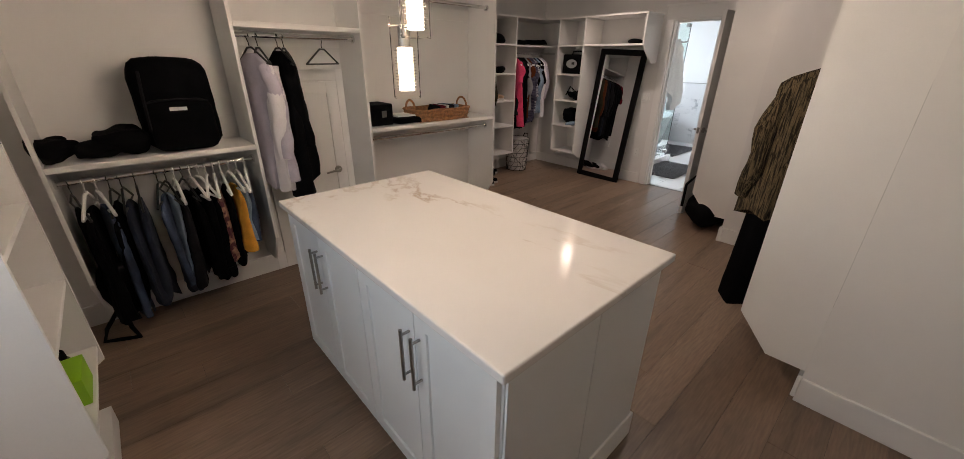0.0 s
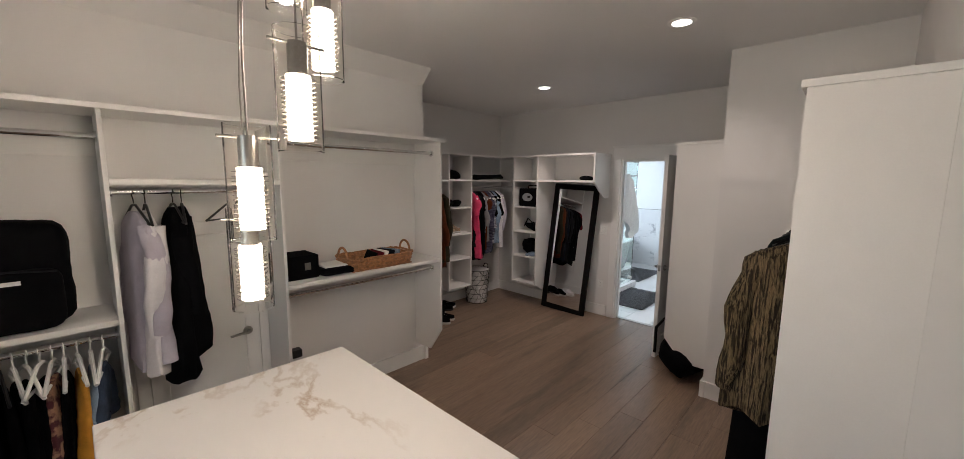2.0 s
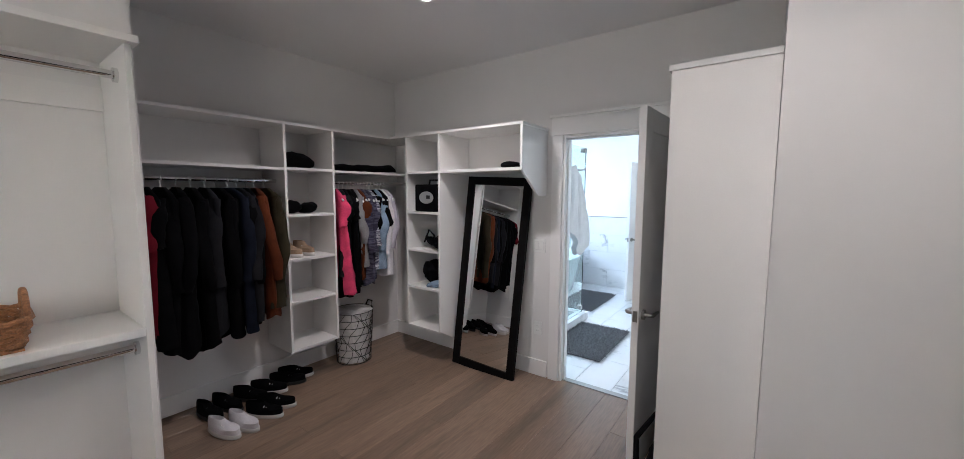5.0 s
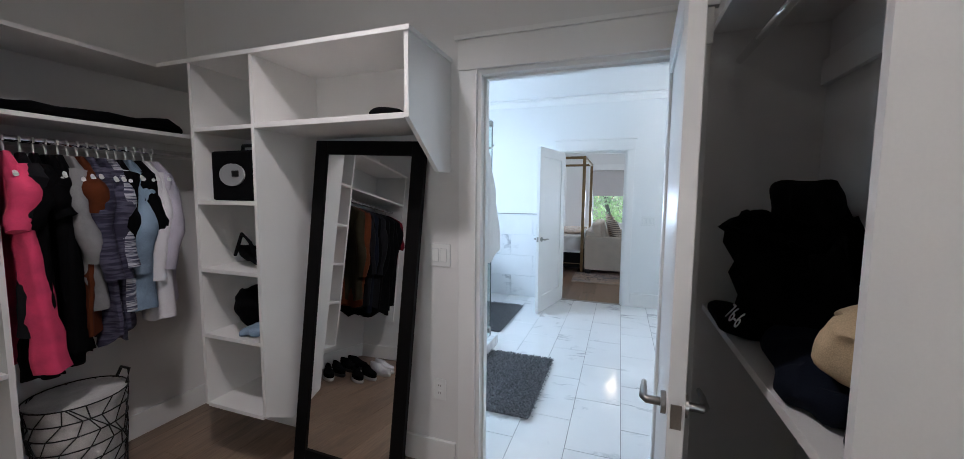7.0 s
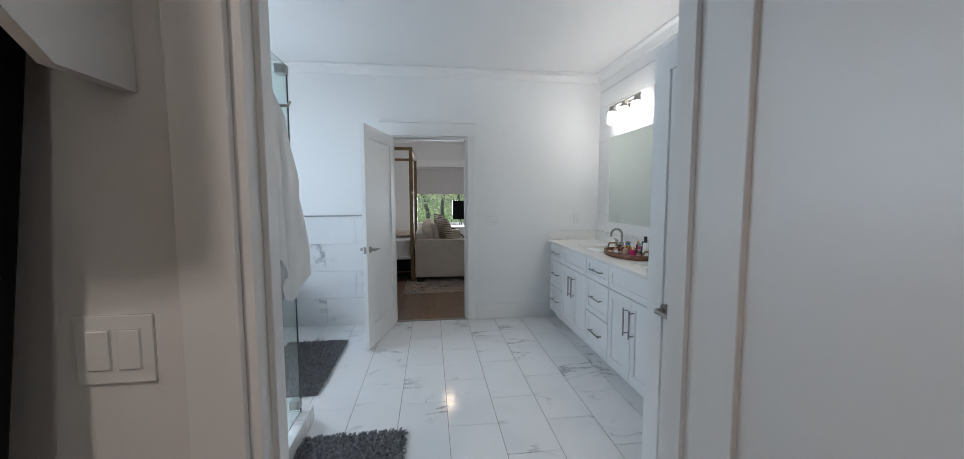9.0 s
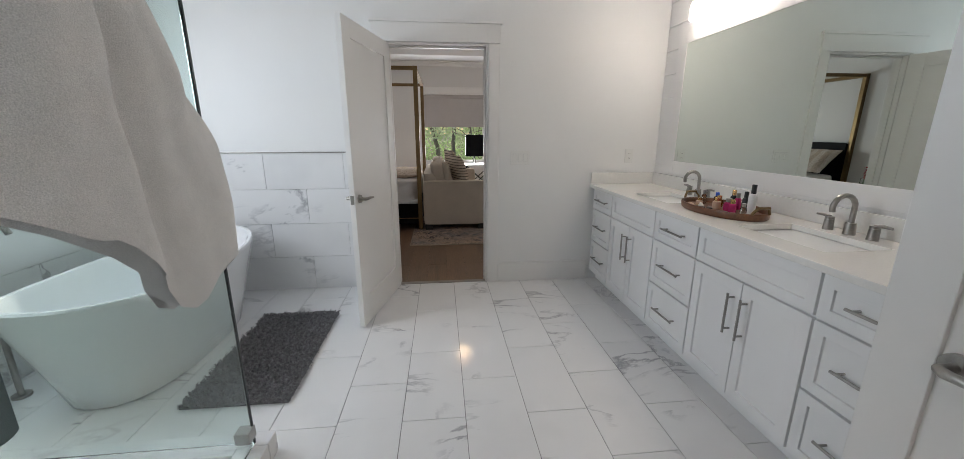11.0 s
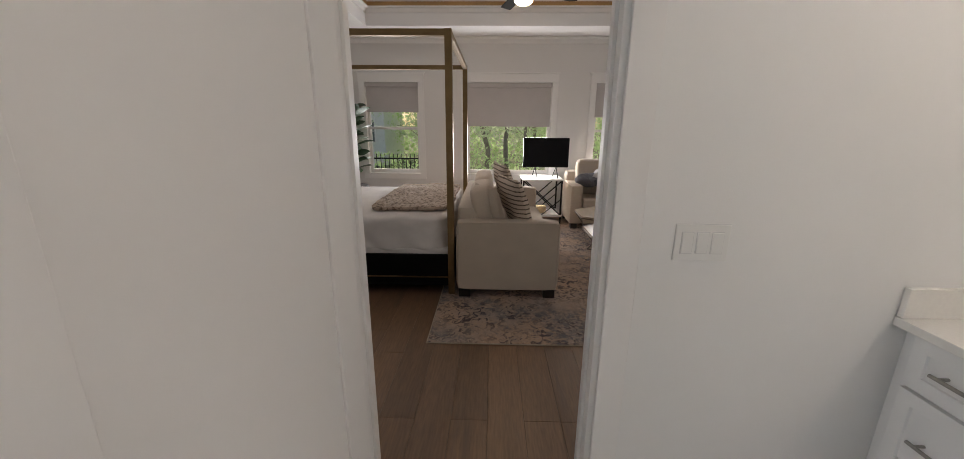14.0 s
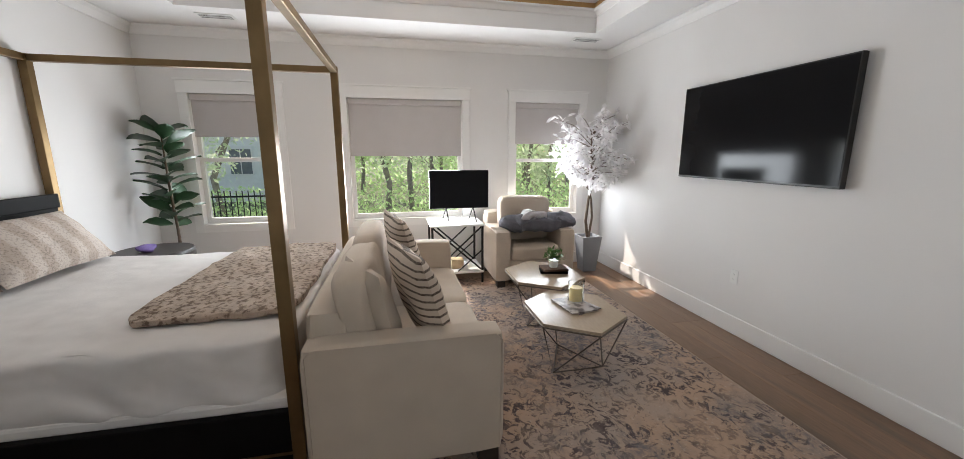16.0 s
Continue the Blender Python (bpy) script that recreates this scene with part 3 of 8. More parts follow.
# low access door in the second bay
acc = thing("access_door", (1.86, 3.92, 0), "low white panel access door with a lever handle", "door")
acc["kind"] = "structure"
soft(part("casing", box(box(mbox(1.47, 1.53, 3.900, 3.919, 0.001, 1.50), 2.14, 2.195, 3.900, 3.919, 0.001, 1.50), 1.53, 2.14, 3.900, 3.919, 1.42, 1.50), TRIM, acc), 0.002)
bm = mbox(1.535, 1.62, 3.893, 3.919, 0.01, 1.415)
box(bm, 2.05, 2.135, 3.893, 3.919, 0.01, 1.415)
box(bm, 1.62, 2.05, 3.893, 3.919, 1.33, 1.415)
box(bm, 1.62, 2.05, 3.893, 3.919, 0.01, 0.16)
soft(part("stile_frame", bm, TRIM, acc), 0.002)
part("panel", mbox(1.618, 2.052, 3.905, 3.919, 0.158, 1.332), TRIM, acc)
lever(acc, (2.06, 3.893, 0.735), (0, -1, 0), (-1, 0, 0))

# ---- closet: island and its lamp ----
isl = thing("island", (1.735, 1.995, 0), "white closet island with shaker doors and nickel pulls", "island")
soft(part("body", mbox(1.325, 2.16, 1.255, 2.74, 0.09, 0.899), ISLANDPAINT, isl), 0.002)
part("toe_kick", mbox(1.38, 2.10, 1.31, 2.69, 0.001, 0.09), ISLANDPAINT, isl)


def shaker(bm, a0, a1, z0, z1, at, way, axis, stile=0.06, t=0.019):
    """A framed front of one piece with a sunk panel; axis 'x' faces along x, way is -1 or 1."""
    lo, hi = sorted((at, at + way * t))
    if axis == "x":
        box(bm, lo, hi, a0, a1, z0, z1)
        out = Vector((way, 0, 0))
    else:
        box(bm, a0, a1, lo, hi, z0, z1)
        out = Vector((0, way, 0))
    bm.normal_update()
    face = max(bm.faces, key=lambda f: f.normal.dot(out))
    bmesh.ops.inset_region(bm, faces=[face], thickness=stile, use_even_offset=True)
    bmesh.ops.inset_region(bm, faces=[face], thickness=0.0012, use_even_offset=True)
    bmesh.ops.translate(bm, vec=out * -0.009, verts=face.verts)
    return bm


def pierced(xs, ys, holes, z0, z1):
    """A slab over a grid of cells, all joined, without the cells named as holes."""
    bm = bmesh.new()
    grid = {(i, j, k): bm.verts.new((x, y, z)) for i, x in enumerate(xs) for j, y in enumerate(ys) for k, z in enumerate((z0, z1))}
    full = {(i, j) for i in range(len(xs) - 1) for j in range(len(ys) - 1)} - set(holes)
    for i, j in sorted(full):
        for k in (0, 1):
            bm.faces.new((grid[i, j, k], grid[i + 1, j, k], grid[i + 1, j + 1, k], grid[i, j + 1, k]))
        for di, dj, p, q in ((-1, 0, (0, 0), (0, 1)), (1, 0, (1, 0), (1, 1)), (0, -1, (0, 0), (1, 0)), (0, 1, (0, 1), (1, 1))):
            if (i + di, j + dj) not in full:
                u, w = (i + p[0], j + p[1]), (i + q[0], j + q[1])
                bm.faces.new((grid[u[0], u[1], 0], grid[w[0], w[1], 0], grid[w[0], w[1], 1], grid[u[0], u[1], 1]))
    bmesh.ops.delete(bm, geom=[v for v in bm.verts if not v.link_faces], context="VERTS")
    return bm


def pull(parent, a, b, out, mat=None, sq=0.006):
    """A bar pull from a to b, standing off by out."""
    a, b, out = Vector(a), Vector(b), Vector(out)
    bm = bmesh.new()
    d = (b - a).normalized()
    rod(bm, a + out - d * 0.02, b + out + d * 0.02, sq, 12)
    rod(bm, a, a + out, sq * 0.8, 10)
    rod(bm, b, b + out, sq * 0.8, 10)
    return part("handle", bm, mat or STEEL, parent, "brushed nickel bar pull", True)


for y0, y1, hy in ((1.262, 1.622, 1.595), (1.626, 1.992, 1.653), (1.998, 2.362, 2.335), (2.366, 2.733, 2.393)):
    d = soft(part("door", shaker(bmesh.new(), y0, y1, 0.10, 0.892, 1.325, -1, "x"), ISLANDPAINT, isl, "white shaker door"), 0.0015)
    pull(d, (1.306, hy, 0.63), (1.306, hy, 0.79), (-0.032, 0, 0))
for x0, x1 in ((1.33, 1.742), (1.746, 2.155)):
    soft(part("end_panel", mbox(x0, x1, 1.246, 1.255, 0.09, 0.895), ISLANDPAINT, isl), 0.0015)
soft(part("base_trim", mbox(1.72, 2.165, 1.236, 1.246, 0.001, 0.13), TRIM, isl), 0.002)
soft(part("base_trim", mbox(2.16, 2.17, 1.236, 2.745, 0.001, 0.13), TRIM, isl), 0.002)
soft(solid("countertop", mbox(1.283, 2.188, 1.218, 2.772, 0.90, 0.932), QUARTZ, "polished white quartz island top with beige veins", "countertop"), 0.006, 3)

lamp = thing("pendant_lamp", (1.68, 1.98, 2.76), "cluster of five lit glass cylinder pendants on thin cords", "lamp")
part("canopy", rod(bmesh.new(), (1.68, 1.98, 2.725), (1.68, 1.98, 2.759), 0.15, 40), CHROME, lamp, "round chrome canopy", True)
for x, y, z in ((1.605, 2.05, 1.447), (1.586, 1.948, 1.638), (1.671, 1.867, 1.839), (1.774, 1.959, 2.028), (1.742, 2.105, 2.225)):
    bm = bmesh.new()
    prof = [(0.046, 0.002), (0.048, 0.0), (0.048, 0.26), (0.045, 0.26), (0.045, 0.004)]
    loft(bm, [[(x + r * math.cos(k * math.tau / 28), y + r * math.sin(k * math.tau / 28), z + h) for k in range(28)] for r, h in prof], False)
    shade = part("glass_shade", bm, PENDANTGLASS, lamp, "clear glass cylinder", True)
    shade.visible_shadow = False
    part("bulb_tube", rod(bmesh.new(), (x, y, z + 0.025), (x, y, z + 0.165), 0.026, 20), BULB, shade, "glowing frosted tube", True)
    bm = rod(bmesh.new(), (x, y, z + 0.166), (x, y, z + 0.235), 0.021, 16)
    rod(bm, (x - 0.06, y, z + 0.232), (x + 0.06, y, z + 0.232), 0.0035, 8)
    part("socket", bm, STEEL, shade, "nickel socket with a cross pin", True)
    bm = bmesh.new()
    for k in range(13):
        h = z + 0.03 + 0.0105 * k
        tube(bm, [(x + 0.036 * math.cos(a * math.tau / 14), y + 0.036 * math.sin(a * math.tau / 14), h) for a in range(15)], 0.0011, 4)
    part("wire_coil", bm, STEEL, shade, "fine wire rings")
    part("cord", tube(bmesh.new(), [(x, y, z + 0.235), (x, y, 2.0 if z < 1.6 else z + 0.4), (x * 0.6 + 0.4 * 1.68, y * 0.6 + 0.4 * 1.98, 2.726)], 0.0025, 6), STEEL, lamp)


def downlight(x, y, z):
    d = thing("downlight", (x, y, z), "lit recessed round ceiling light with white trim", "ceiling light", "recessed ceiling lights")
    bm = bmesh.new()
    loft(bm, [[(x + r * math.cos(k * math.tau / 32), y + r * math.sin(k * math.tau / 32), z + h) for k in range(32)] for r, h in ((0.055, 0.0), (0.055, -0.006), (0.078, -0.004), (0.082, 0.0))], False)
    part("trim_ring", bm, TRIM, d, "", True)
    part("lens", rod(bmesh.new(), (x, y, z - 0.006), (x, y, z - 0.001), 0.054, 28), DOWNGLOW, d, "glowing lens")


for p in DOWNLIGHTS:
    downlight(p[0], p[1], 2.76)

# ---- closet: leaning mirror, switches ----
mir = thing("standing_mirror", (0, 0, 0), "tall mirror in a wide black frame leaning on the wall", "mirror")
FW, FH, FB = 0.655, 1.74, 0.072
bm = mbox(0, FB, -0.018, 0.018, 0, FH)
box(bm, FW - FB, FW, -0.018, 0.018, 0, FH)
box(bm, FB, FW - FB, -0.018, 0.018, 0, FB)
box(bm, FB, FW - FB, -0.018, 0.018, FH - FB, FH)
soft(part("frame", bm, BLACKWOOD, mir, "black wooden frame"), 0.004)
part("glass", mbox(FB - 0.004, FW - FB + 0.004, -0.006, 0.004, FB - 0.004, FH - FB + 0.004), MIRROR, mir, "silvered mirror")
mir.matrix_basis = Matrix.Translation((5.808, 4.045, 0.004)) @ Matrix.Rotation(radians(-88.6), 4, "Z") @ Matrix.Rotation(radians(-5.5), 4, "X") @ Matrix.Rotation(radians(2.3), 4, "Y")


# grey for the thin shade lines drawn round plates and rockers
GAPGREY = material("shadow_gap_grey", (0.60, 0.60, 0.60), 0.8, vary=0.05)


def plate(name, place, normal, gangs, label, category, rockers=True):
    """A wall plate with rocker switches or a double socket; normal is the way it faces along x or y."""
    p, n = Vector(place), Vector(normal)
    u = Vector((-n.y, n.x, 0))
    m = Matrix((u, n, Vector((0, 0, 1)))).transposed().to_4x4()
    m.translation = p
    ob = thing(name, place, label, category)
    w = 0.036 + 0.023 * (gangs - 1)
    # slightly oversized grey slips stand in for the shade at the edges
    part("backing_seam", mbox(-w - 0.0008, w + 0.0008, 0, 0.002, -0.0588, 0.0588, 0, m), GAPGREY, ob)
    part("plate", mbox(-w, w, 0.002, 0.006, -0.058, 0.058, 0.002, m), PLASTIC, ob)
    for k in range(gangs):
        c = (k - (gangs - 1) / 2) * 0.046
        if rockers:
            part("rocker_gap", mbox(c - 0.0185, c + 0.0185, 0.005, 0.0066, -0.0352, 0.0352, 0, m), GAPGREY, ob)
            part("rocker", mbox(c - 0.0165, c + 0.0165, 0.006, 0.010, -0.033, 0.033, 0.0015, m), PLASTIC, ob)
        else:
            for zz in (-0.02, 0.02):
                s = part("socket", mbox(c - 0.016, c + 0.016, 0.006, 0.008, zz - 0.014, zz + 0.014, 0.001, m), PLASTIC, ob)
                for q in (-0.006, 0.006):
                    part("slot", mbox(c + q - 0.001, c + q + 0.001, 0.0079, 0.0085, zz - 0.004, zz + 0.006, 0, m), BLACKPLASTIC, s)


plate("light_switch", (6.05, 3.285, 1.14), (-1, 0, 0), 2, "white double rocker light switch on the wall", "switch")
plate("outlet", (6.05, 3.285, 0.42), (-1, 0, 0), 1, "white double wall socket near the floor", "socket", False)
plate("light_switch", (9.67, 2.075, 1.135), (-1, 0, 0), 3, "white triple rocker light switch on the wall", "switch")
plate("outlet", (9.67, 1.085, 1.145), (-1, 0, 0), 1, "white wall socket above the counter", "socket", False)
plate("outlet", (12.67, -0.12, 0.48), (0, 1, 0), 1, "white wall socket under the television", "socket", False)


# ---- closet: clothes ----
CLOTHS = {}


def cloth(name, colour, rough=0.9, **more):
    if name not in CLOTHS:
        CLOTHS[name] = material(name + "_cloth", colour, rough, vary=more.pop("vary", 0.18), scale=more.pop("scale", 14), grain=more.pop("grain", 0.15),
                                grain_scale=420, bump=more.pop("bump", 0.35), bump_scale=500, **more)
    return CLOTHS[name]


BLACK = cloth("black", (0.0035, 0.0035, 0.004), specular=0.05)
NAVY = cloth("navy", (0.007, 0.009, 0.016), specular=0.08)
CHARCOAL = cloth("charcoal", (0.011, 0.011, 0.013), specular=0.1)
GREY = cloth("grey", (0.22, 0.215, 0.22))
WHITE = cloth("white", (0.68, 0.66, 0.68), vary=0.06)
LAVENDER = cloth("lavender", (0.46, 0.43, 0.50), vary=0.1)
PINK = cloth("pink", (0.62, 0.045, 0.13))
RED = cloth("red", (0.12, 0.005, 0.013), specular=0.15)
MUSTARDTOP = cloth("dull_mustard", (0.22, 0.12, 0.03))
MUSTARD = cloth("mustard", (0.62, 0.28, 0.03))
RUST = cloth("rust", (0.085, 0.021, 0.007), specular=0.15)
OLIVE = cloth("olive", (0.026, 0.021, 0.011), specular=0.15)
BROWN = cloth("brown", (0.09, 0.045, 0.028))
DENIM = cloth("denim", (0.035, 0.055, 0.10), vary=0.45, scale=9, grain=0.3)
DARKDENIM = cloth("dark_denim", (0.010, 0.015, 0.032), vary=0.45, scale=9, grain=0.3)
PALEDENIM = cloth("pale_denim", (0.20, 0.27, 0.36), vary=0.3, scale=9, grain=0.3)
PLAID = cloth("plaid", (0.075, 0.07, 0.11), second=(0.022, 0.02, 0.045), second_scale=30, second_at=0.5, stretch=(0.35, 0.35, 2.6))
FLORAL = cloth("floral", (0.36, 0.20, 0.13), second=(0.08, 0.02, 0.03), second_scale=26, second_at=0.5)
STRIPE = cloth("stripe", (0.50, 0.50, 0.54), second=(0.06, 0.06, 0.10), second_scale=50, second_at=0.5, stretch=(0.2, 0.2, 3))
FUR = cloth("fur", (0.118, 0.086, 0.047), second=(0.017, 0.012, 0.008), second_scale=150, second_at=0.50, stretch=(1.0, 1.0, 0.07), bump=0.9, grain=0.5, specular=0.2)
SEQUIN = cloth("sequin", (0.009, 0.009, 0.009), second=(0.30, 0.27, 0.23), second_scale=190, second_at=0.68, rough=0.5, specular=0.2)
CREAM = cloth("cream", (0.55, 0.42, 0.26), vary=0.2)
TEAL = cloth("teal", (0.005, 0.010, 0.010), specular=0.1)
BLUSH = cloth("blush", (0.52, 0.36, 0.37), vary=0.1)


def garment_mesh(drop, half, thick, seed, hem=1.0, shoulder=0.11, rag=0.02):
    """Cloth hanging below z = 0: its width along y, its thickness along x."""
    rng = random.Random(seed)
    bm = bmesh.new()
    rows, n = 26, 34
    ph = [rng.uniform(0, 6.28) for _ in range(4)]
    rings = []
    for i in range(rows):
        v = i / (rows - 1)
        z = -drop * v
        s = min(1.0, (-z + 0.012) / shoulder)
        a = 0.045 + (half - 0.045) * math.sin(s * math.pi / 2) ** 1.2
        a *= 1 + (hem - 1) * v + 0.03 * math.sin(5 * v + ph[0])
        b = thick * (0.35 + 0.65 * min(1, s + 0.1)) * (0.75 + 0.45 * v)
        ring = []
        for k in range(n):
            th = k * math.tau / n
            c, w = math.cos(th), math.sin(th)
            y = a * math.copysign(abs(c) ** 0.7, c)
            fold = 1 + (0.10 + 0.45 * v) * math.sin(y * 46 + ph[1] + 1.5 * v) * 0.8 + 0.25 * math.sin(y * 21 + ph[2]) * v
            x = b * math.copysign(abs(w) ** 0.6, w) * max(0.3, fold) + 0.02 * v * math.sin(ph[3] + y * 12)
            zz = z - (rag * (math.sin(y * 31 + ph[3]) + math.sin(y * 13 + ph[2])) if v > 0.9 else 0)
            x += 0.010 * v * noise.noise(Vector((y * 15, z * 11, seed * 1.7))) + 0.004 * noise.noise(Vector((y * 40, z * 34, seed)))
            ring.append((x, y, zz))
        rings.append(ring)
    loft(bm, rings)
    return bm


def sleeve_mesh(sd, half, length, seed, shoulder=0.11):
    rng = random.Random(seed + sd)
    ph = [rng.uniform(0, 6.28) for _ in range(3)]
    pts, rad = [], []
    for i in range(11):
        u = i / 10
        pts.append((0.02 * math.sin(u * 4 + ph[0]), sd * (half * 0.74 + 0.055 * math.sin(u * 1.9) + 0.012 * math.sin(9 * u + ph[1])), -shoulder * 0.62 - length * u))
        rad.append((0.036 + 0.016 * min(1, 4 * u) - 0.016 * u) * (1 + 0.10 * math.sin(u * 17 + ph[2])))
    return tube(bmesh.new(), pts, rad, 12)


def hanger_mesh(r=0.0032):
    bm = bmesh.new()
    hook = [(0, 0.018 * math.cos(a), 0.055 + 0.018 * math.sin(a)) for a in [radians(d) for d in range(200, -61, -29)]]
    tube(bm, hook + [(0, 0, 0.02), (0, 0, 0.0)], r * 0.7, 6)
    tube(bm, [(0, -0.205, -0.10), (0, -0.12, -0.055), (0, -0.03, -0.008), (0, 0.03, -0.008), (0, 0.12, -0.055), (0, 0.205, -0.10)], r * 1.5, 7)
    tube(bm, [(0, -0.205, -0.10), (0, 0.205, -0.10)], r * 1.2, 7)
    return bm


HANGERS = {}


def hang(name, label, category, mat, x, y, z, turn, drop, half, thick, seed, sleeves=0.0, hem=1.0, hanger="black", group="", low=0.0, rag=0.02, sway=7):
    """A garment on a hanger whose hook goes over a rod at (x, y, z)."""
    rng = random.Random(seed + 500)
    m = pose(x, y, z - 0.062, rng.uniform(-2, 2), rng.uniform(-3, 3), turn + rng.uniform(-sway, sway))
    ob = solid(name, garment_mesh(drop, half, thick, seed, hem, 0.11, rag), mat, label, category, group, smooth=True)
    ob.matrix_basis = m @ Matrix.Translation((0, 0, 0.004 - low))
    if sleeves:
        for sd in (-1, 1):
            part("sleeve", sleeve_mesh(sd, half, sleeves, seed), mat, ob, "", True)
    if hanger not in HANGERS:
        hm = {"black": BLACKPLASTIC, "white": PLASTIC, "wood": WOODHANGER, "grey": GREYPLASTIC}[hanger]
        HANGERS[hanger] = solid("clothes_hanger", hanger_mesh({"white": 0.0056, "wood": 0.0085}.get(hanger, 0.0040)), hm, hanger + (" plastic" if hanger != "wood" else "en") + " clothes hanger on a chrome rod", "hanger", "clothes hangers", smooth=True)
        HANGERS[hanger].matrix_basis = m
    else:
        copy_thing(HANGERS[hanger], m)
    return ob


WOODHANGER = material("hanger_wood", (0.42, 0.24, 0.11), 0.4, vary=0.1, grain=0.12)
GREYPLASTIC = material("grey_plastic", (0.3, 0.31, 0.31), 0.4, vary=0.05)

# lower rod of the first bay: trousers and shorts
low = [(0.53, "trousers", "black trousers on a hanger", BLACK, 0.62, 0.17, "black"), (0.58, "trousers", "black trousers on a hanger", BLACK, 0.66, 0.18, "white"),
       (0.63, "jeans", "blue denim jeans on a hanger", DENIM, 0.68, 0.15, "white"), (0.68, "trousers", "black trousers on a hanger", BLACK, 0.58, 0.17, "black"),
       (0.73, "jeans", "dark denim jeans on a hanger", DARKDENIM, 0.60, 0.19, "black"), (0.79, "jeans", "dark denim jeans on a hanger", DARKDENIM, 0.62, 0.17, "black"),
       (0.89, "jeans", "blue denim jeans on a hanger", DENIM, 0.60, 0.16, "black"), (0.93, "jeans", "pale denim jeans on a hanger", PALEDENIM, 0.58, 0.14, "black"),
       (0.97, "trousers", "charcoal trousers on a hanger", CHARCOAL, 0.54, 0.17, "white"), (1.01, "trousers", "black trousers on a hanger", BLACK, 0.55, 0.18, "black"),
       (1.05, "trousers", "black trousers on a hanger", BLACK, 0.56, 0.18, "white"), (1.09, "trousers", "black trousers on a hanger", BLACK, 0.55, 0.17, "white"),
       (1.13, "trousers", "black trousers on a hanger", BLACK, 0.52, 0.17, "white"), (1.17, "skirt", "patterned red and tan skirt on a hanger", FLORAL, 0.50, 0.15, "white"),
       (1.21, "top", "black top on a hanger", BLACK, 0.50, 0.15, "white"), (1.255, "top", "mustard yellow top on a hanger", MUSTARD, 0.40, 0.15, "white"),
       (1.30, "shorts", "pale denim shorts on a hanger", PALEDENIM, 0.36, 0.16, "white"), (1.345, "shorts", "blue denim shorts on a hanger", DENIM, 0.32, 0.16, "white")]
for k, (x, nm, lb, mt, dr, hf, hg) in enumerate(low):
    hang(nm, lb, nm, mt, x, 3.66, 0.965, 0, dr, hf, 0.026, 20 + k, 0, 0.92, hg, "clothes on the low rod", 0.09, 0.035, 16)
bag = thing("hanging_bag", (0.47, 3.62, 0), "long black bag with a strap trailing on the floor", "bag")
part("body", rounded(bmesh.new(), 0.49, 0.70, 3.56, 3.72, 0.16, 0.50, 0.3, 7, None, 0.03, 6), BLACK, bag, "", True)
part("strap", tube(bmesh.new(), [(0.52, 3.63, 0.20), (0.44, 3.64, 0.09), (0.41, 3.645, 0.012), (0.48, 3.61, 0.012), (0.57, 3.565, 0.013), (0.55, 3.57, 0.09), (0.54, 3.60, 0.20)], 0.012, 8), BLACK, bag, "", True)
# second bay: shirt, jacket, bare hanger
hang("shirt", "pale lavender long-sleeved shirt on a hanger", "shirt", LAVENDER, 1.52, 3.66, 1.70, 14, 0.80, 0.20, 0.045, 3, 0.55, 1.05, "black", "", 0.045)
hang("shirt", "white long-sleeved shirt on a hanger", "shirt", WHITE, 1.565, 3.65, 1.70, -4, 0.82, 0.19, 0.04, 4, 0.56, 1.1, "black", "", 0.045)
hang("jacket", "black sleeveless jacket on a hanger", "jacket", BLACK, 1.68, 3.65, 1.70, 8, 0.90, 0.17, 0.05, 5, 0, 1.15, "black", "", 0.03, 0.035)
hang("jacket", "black jacket with long sleeves on a hanger", "jacket", BLACK, 1.72, 3.66, 1.70, -4, 0.80, 0.17, 0.045, 6, 0.5, 1.05, "black", "", 0.03)
copy_thing(HANGERS["black"], pose(1.965, 3.66, 1.638, 0, 0, -52))

# recess: coats, then shirts in the corner
coats = [(3.76, "shirt", "dark red shirt on a hanger", RED, 0.92, 0.3), (3.82, "shirt", "black shirt on a hanger", BLACK, 0.95, 0.3), (3.90, "coat", "black coat on a hanger", BLACK, 1.02, 0.58),
         (3.98, "coat", "black coat on a hanger", BLACK, 1.05, 0.58), (4.06, "coat", "black coat on a hanger", BLACK, 1.06, 0.60), (4.14, "blazer", "charcoal blazer on a hanger", CHARCOAL, 0.95, 0.58),
         (4.21, "coat", "black coat on a hanger", BLACK, 1.04, 0.6), (4.28, "coat", "navy coat on a hanger", NAVY, 1.0, 0.58), (4.34, "blazer", "charcoal blazer on a hanger", CHARCOAL, 0.95, 0.58),
         (4.40, "coat", "black coat on a hanger", BLACK, 0.98, 0.6), (4.46, "coat", "rust brown coat on a hanger", RUST, 0.93, 0.6), (4.53, "jacket", "dark olive jacket on a hanger", OLIVE, 0.90, 0.60)]
for k, (x, nm, lb, mt, dr, sl) in enumerate(coats):
    hang(nm, lb, nm, mt, x, 4.84, 1.67, 0, dr, 0.235, 0.042, 60 + k, sl, 1.0, "white" if k % 3 else "grey", "coats in the corner bay")
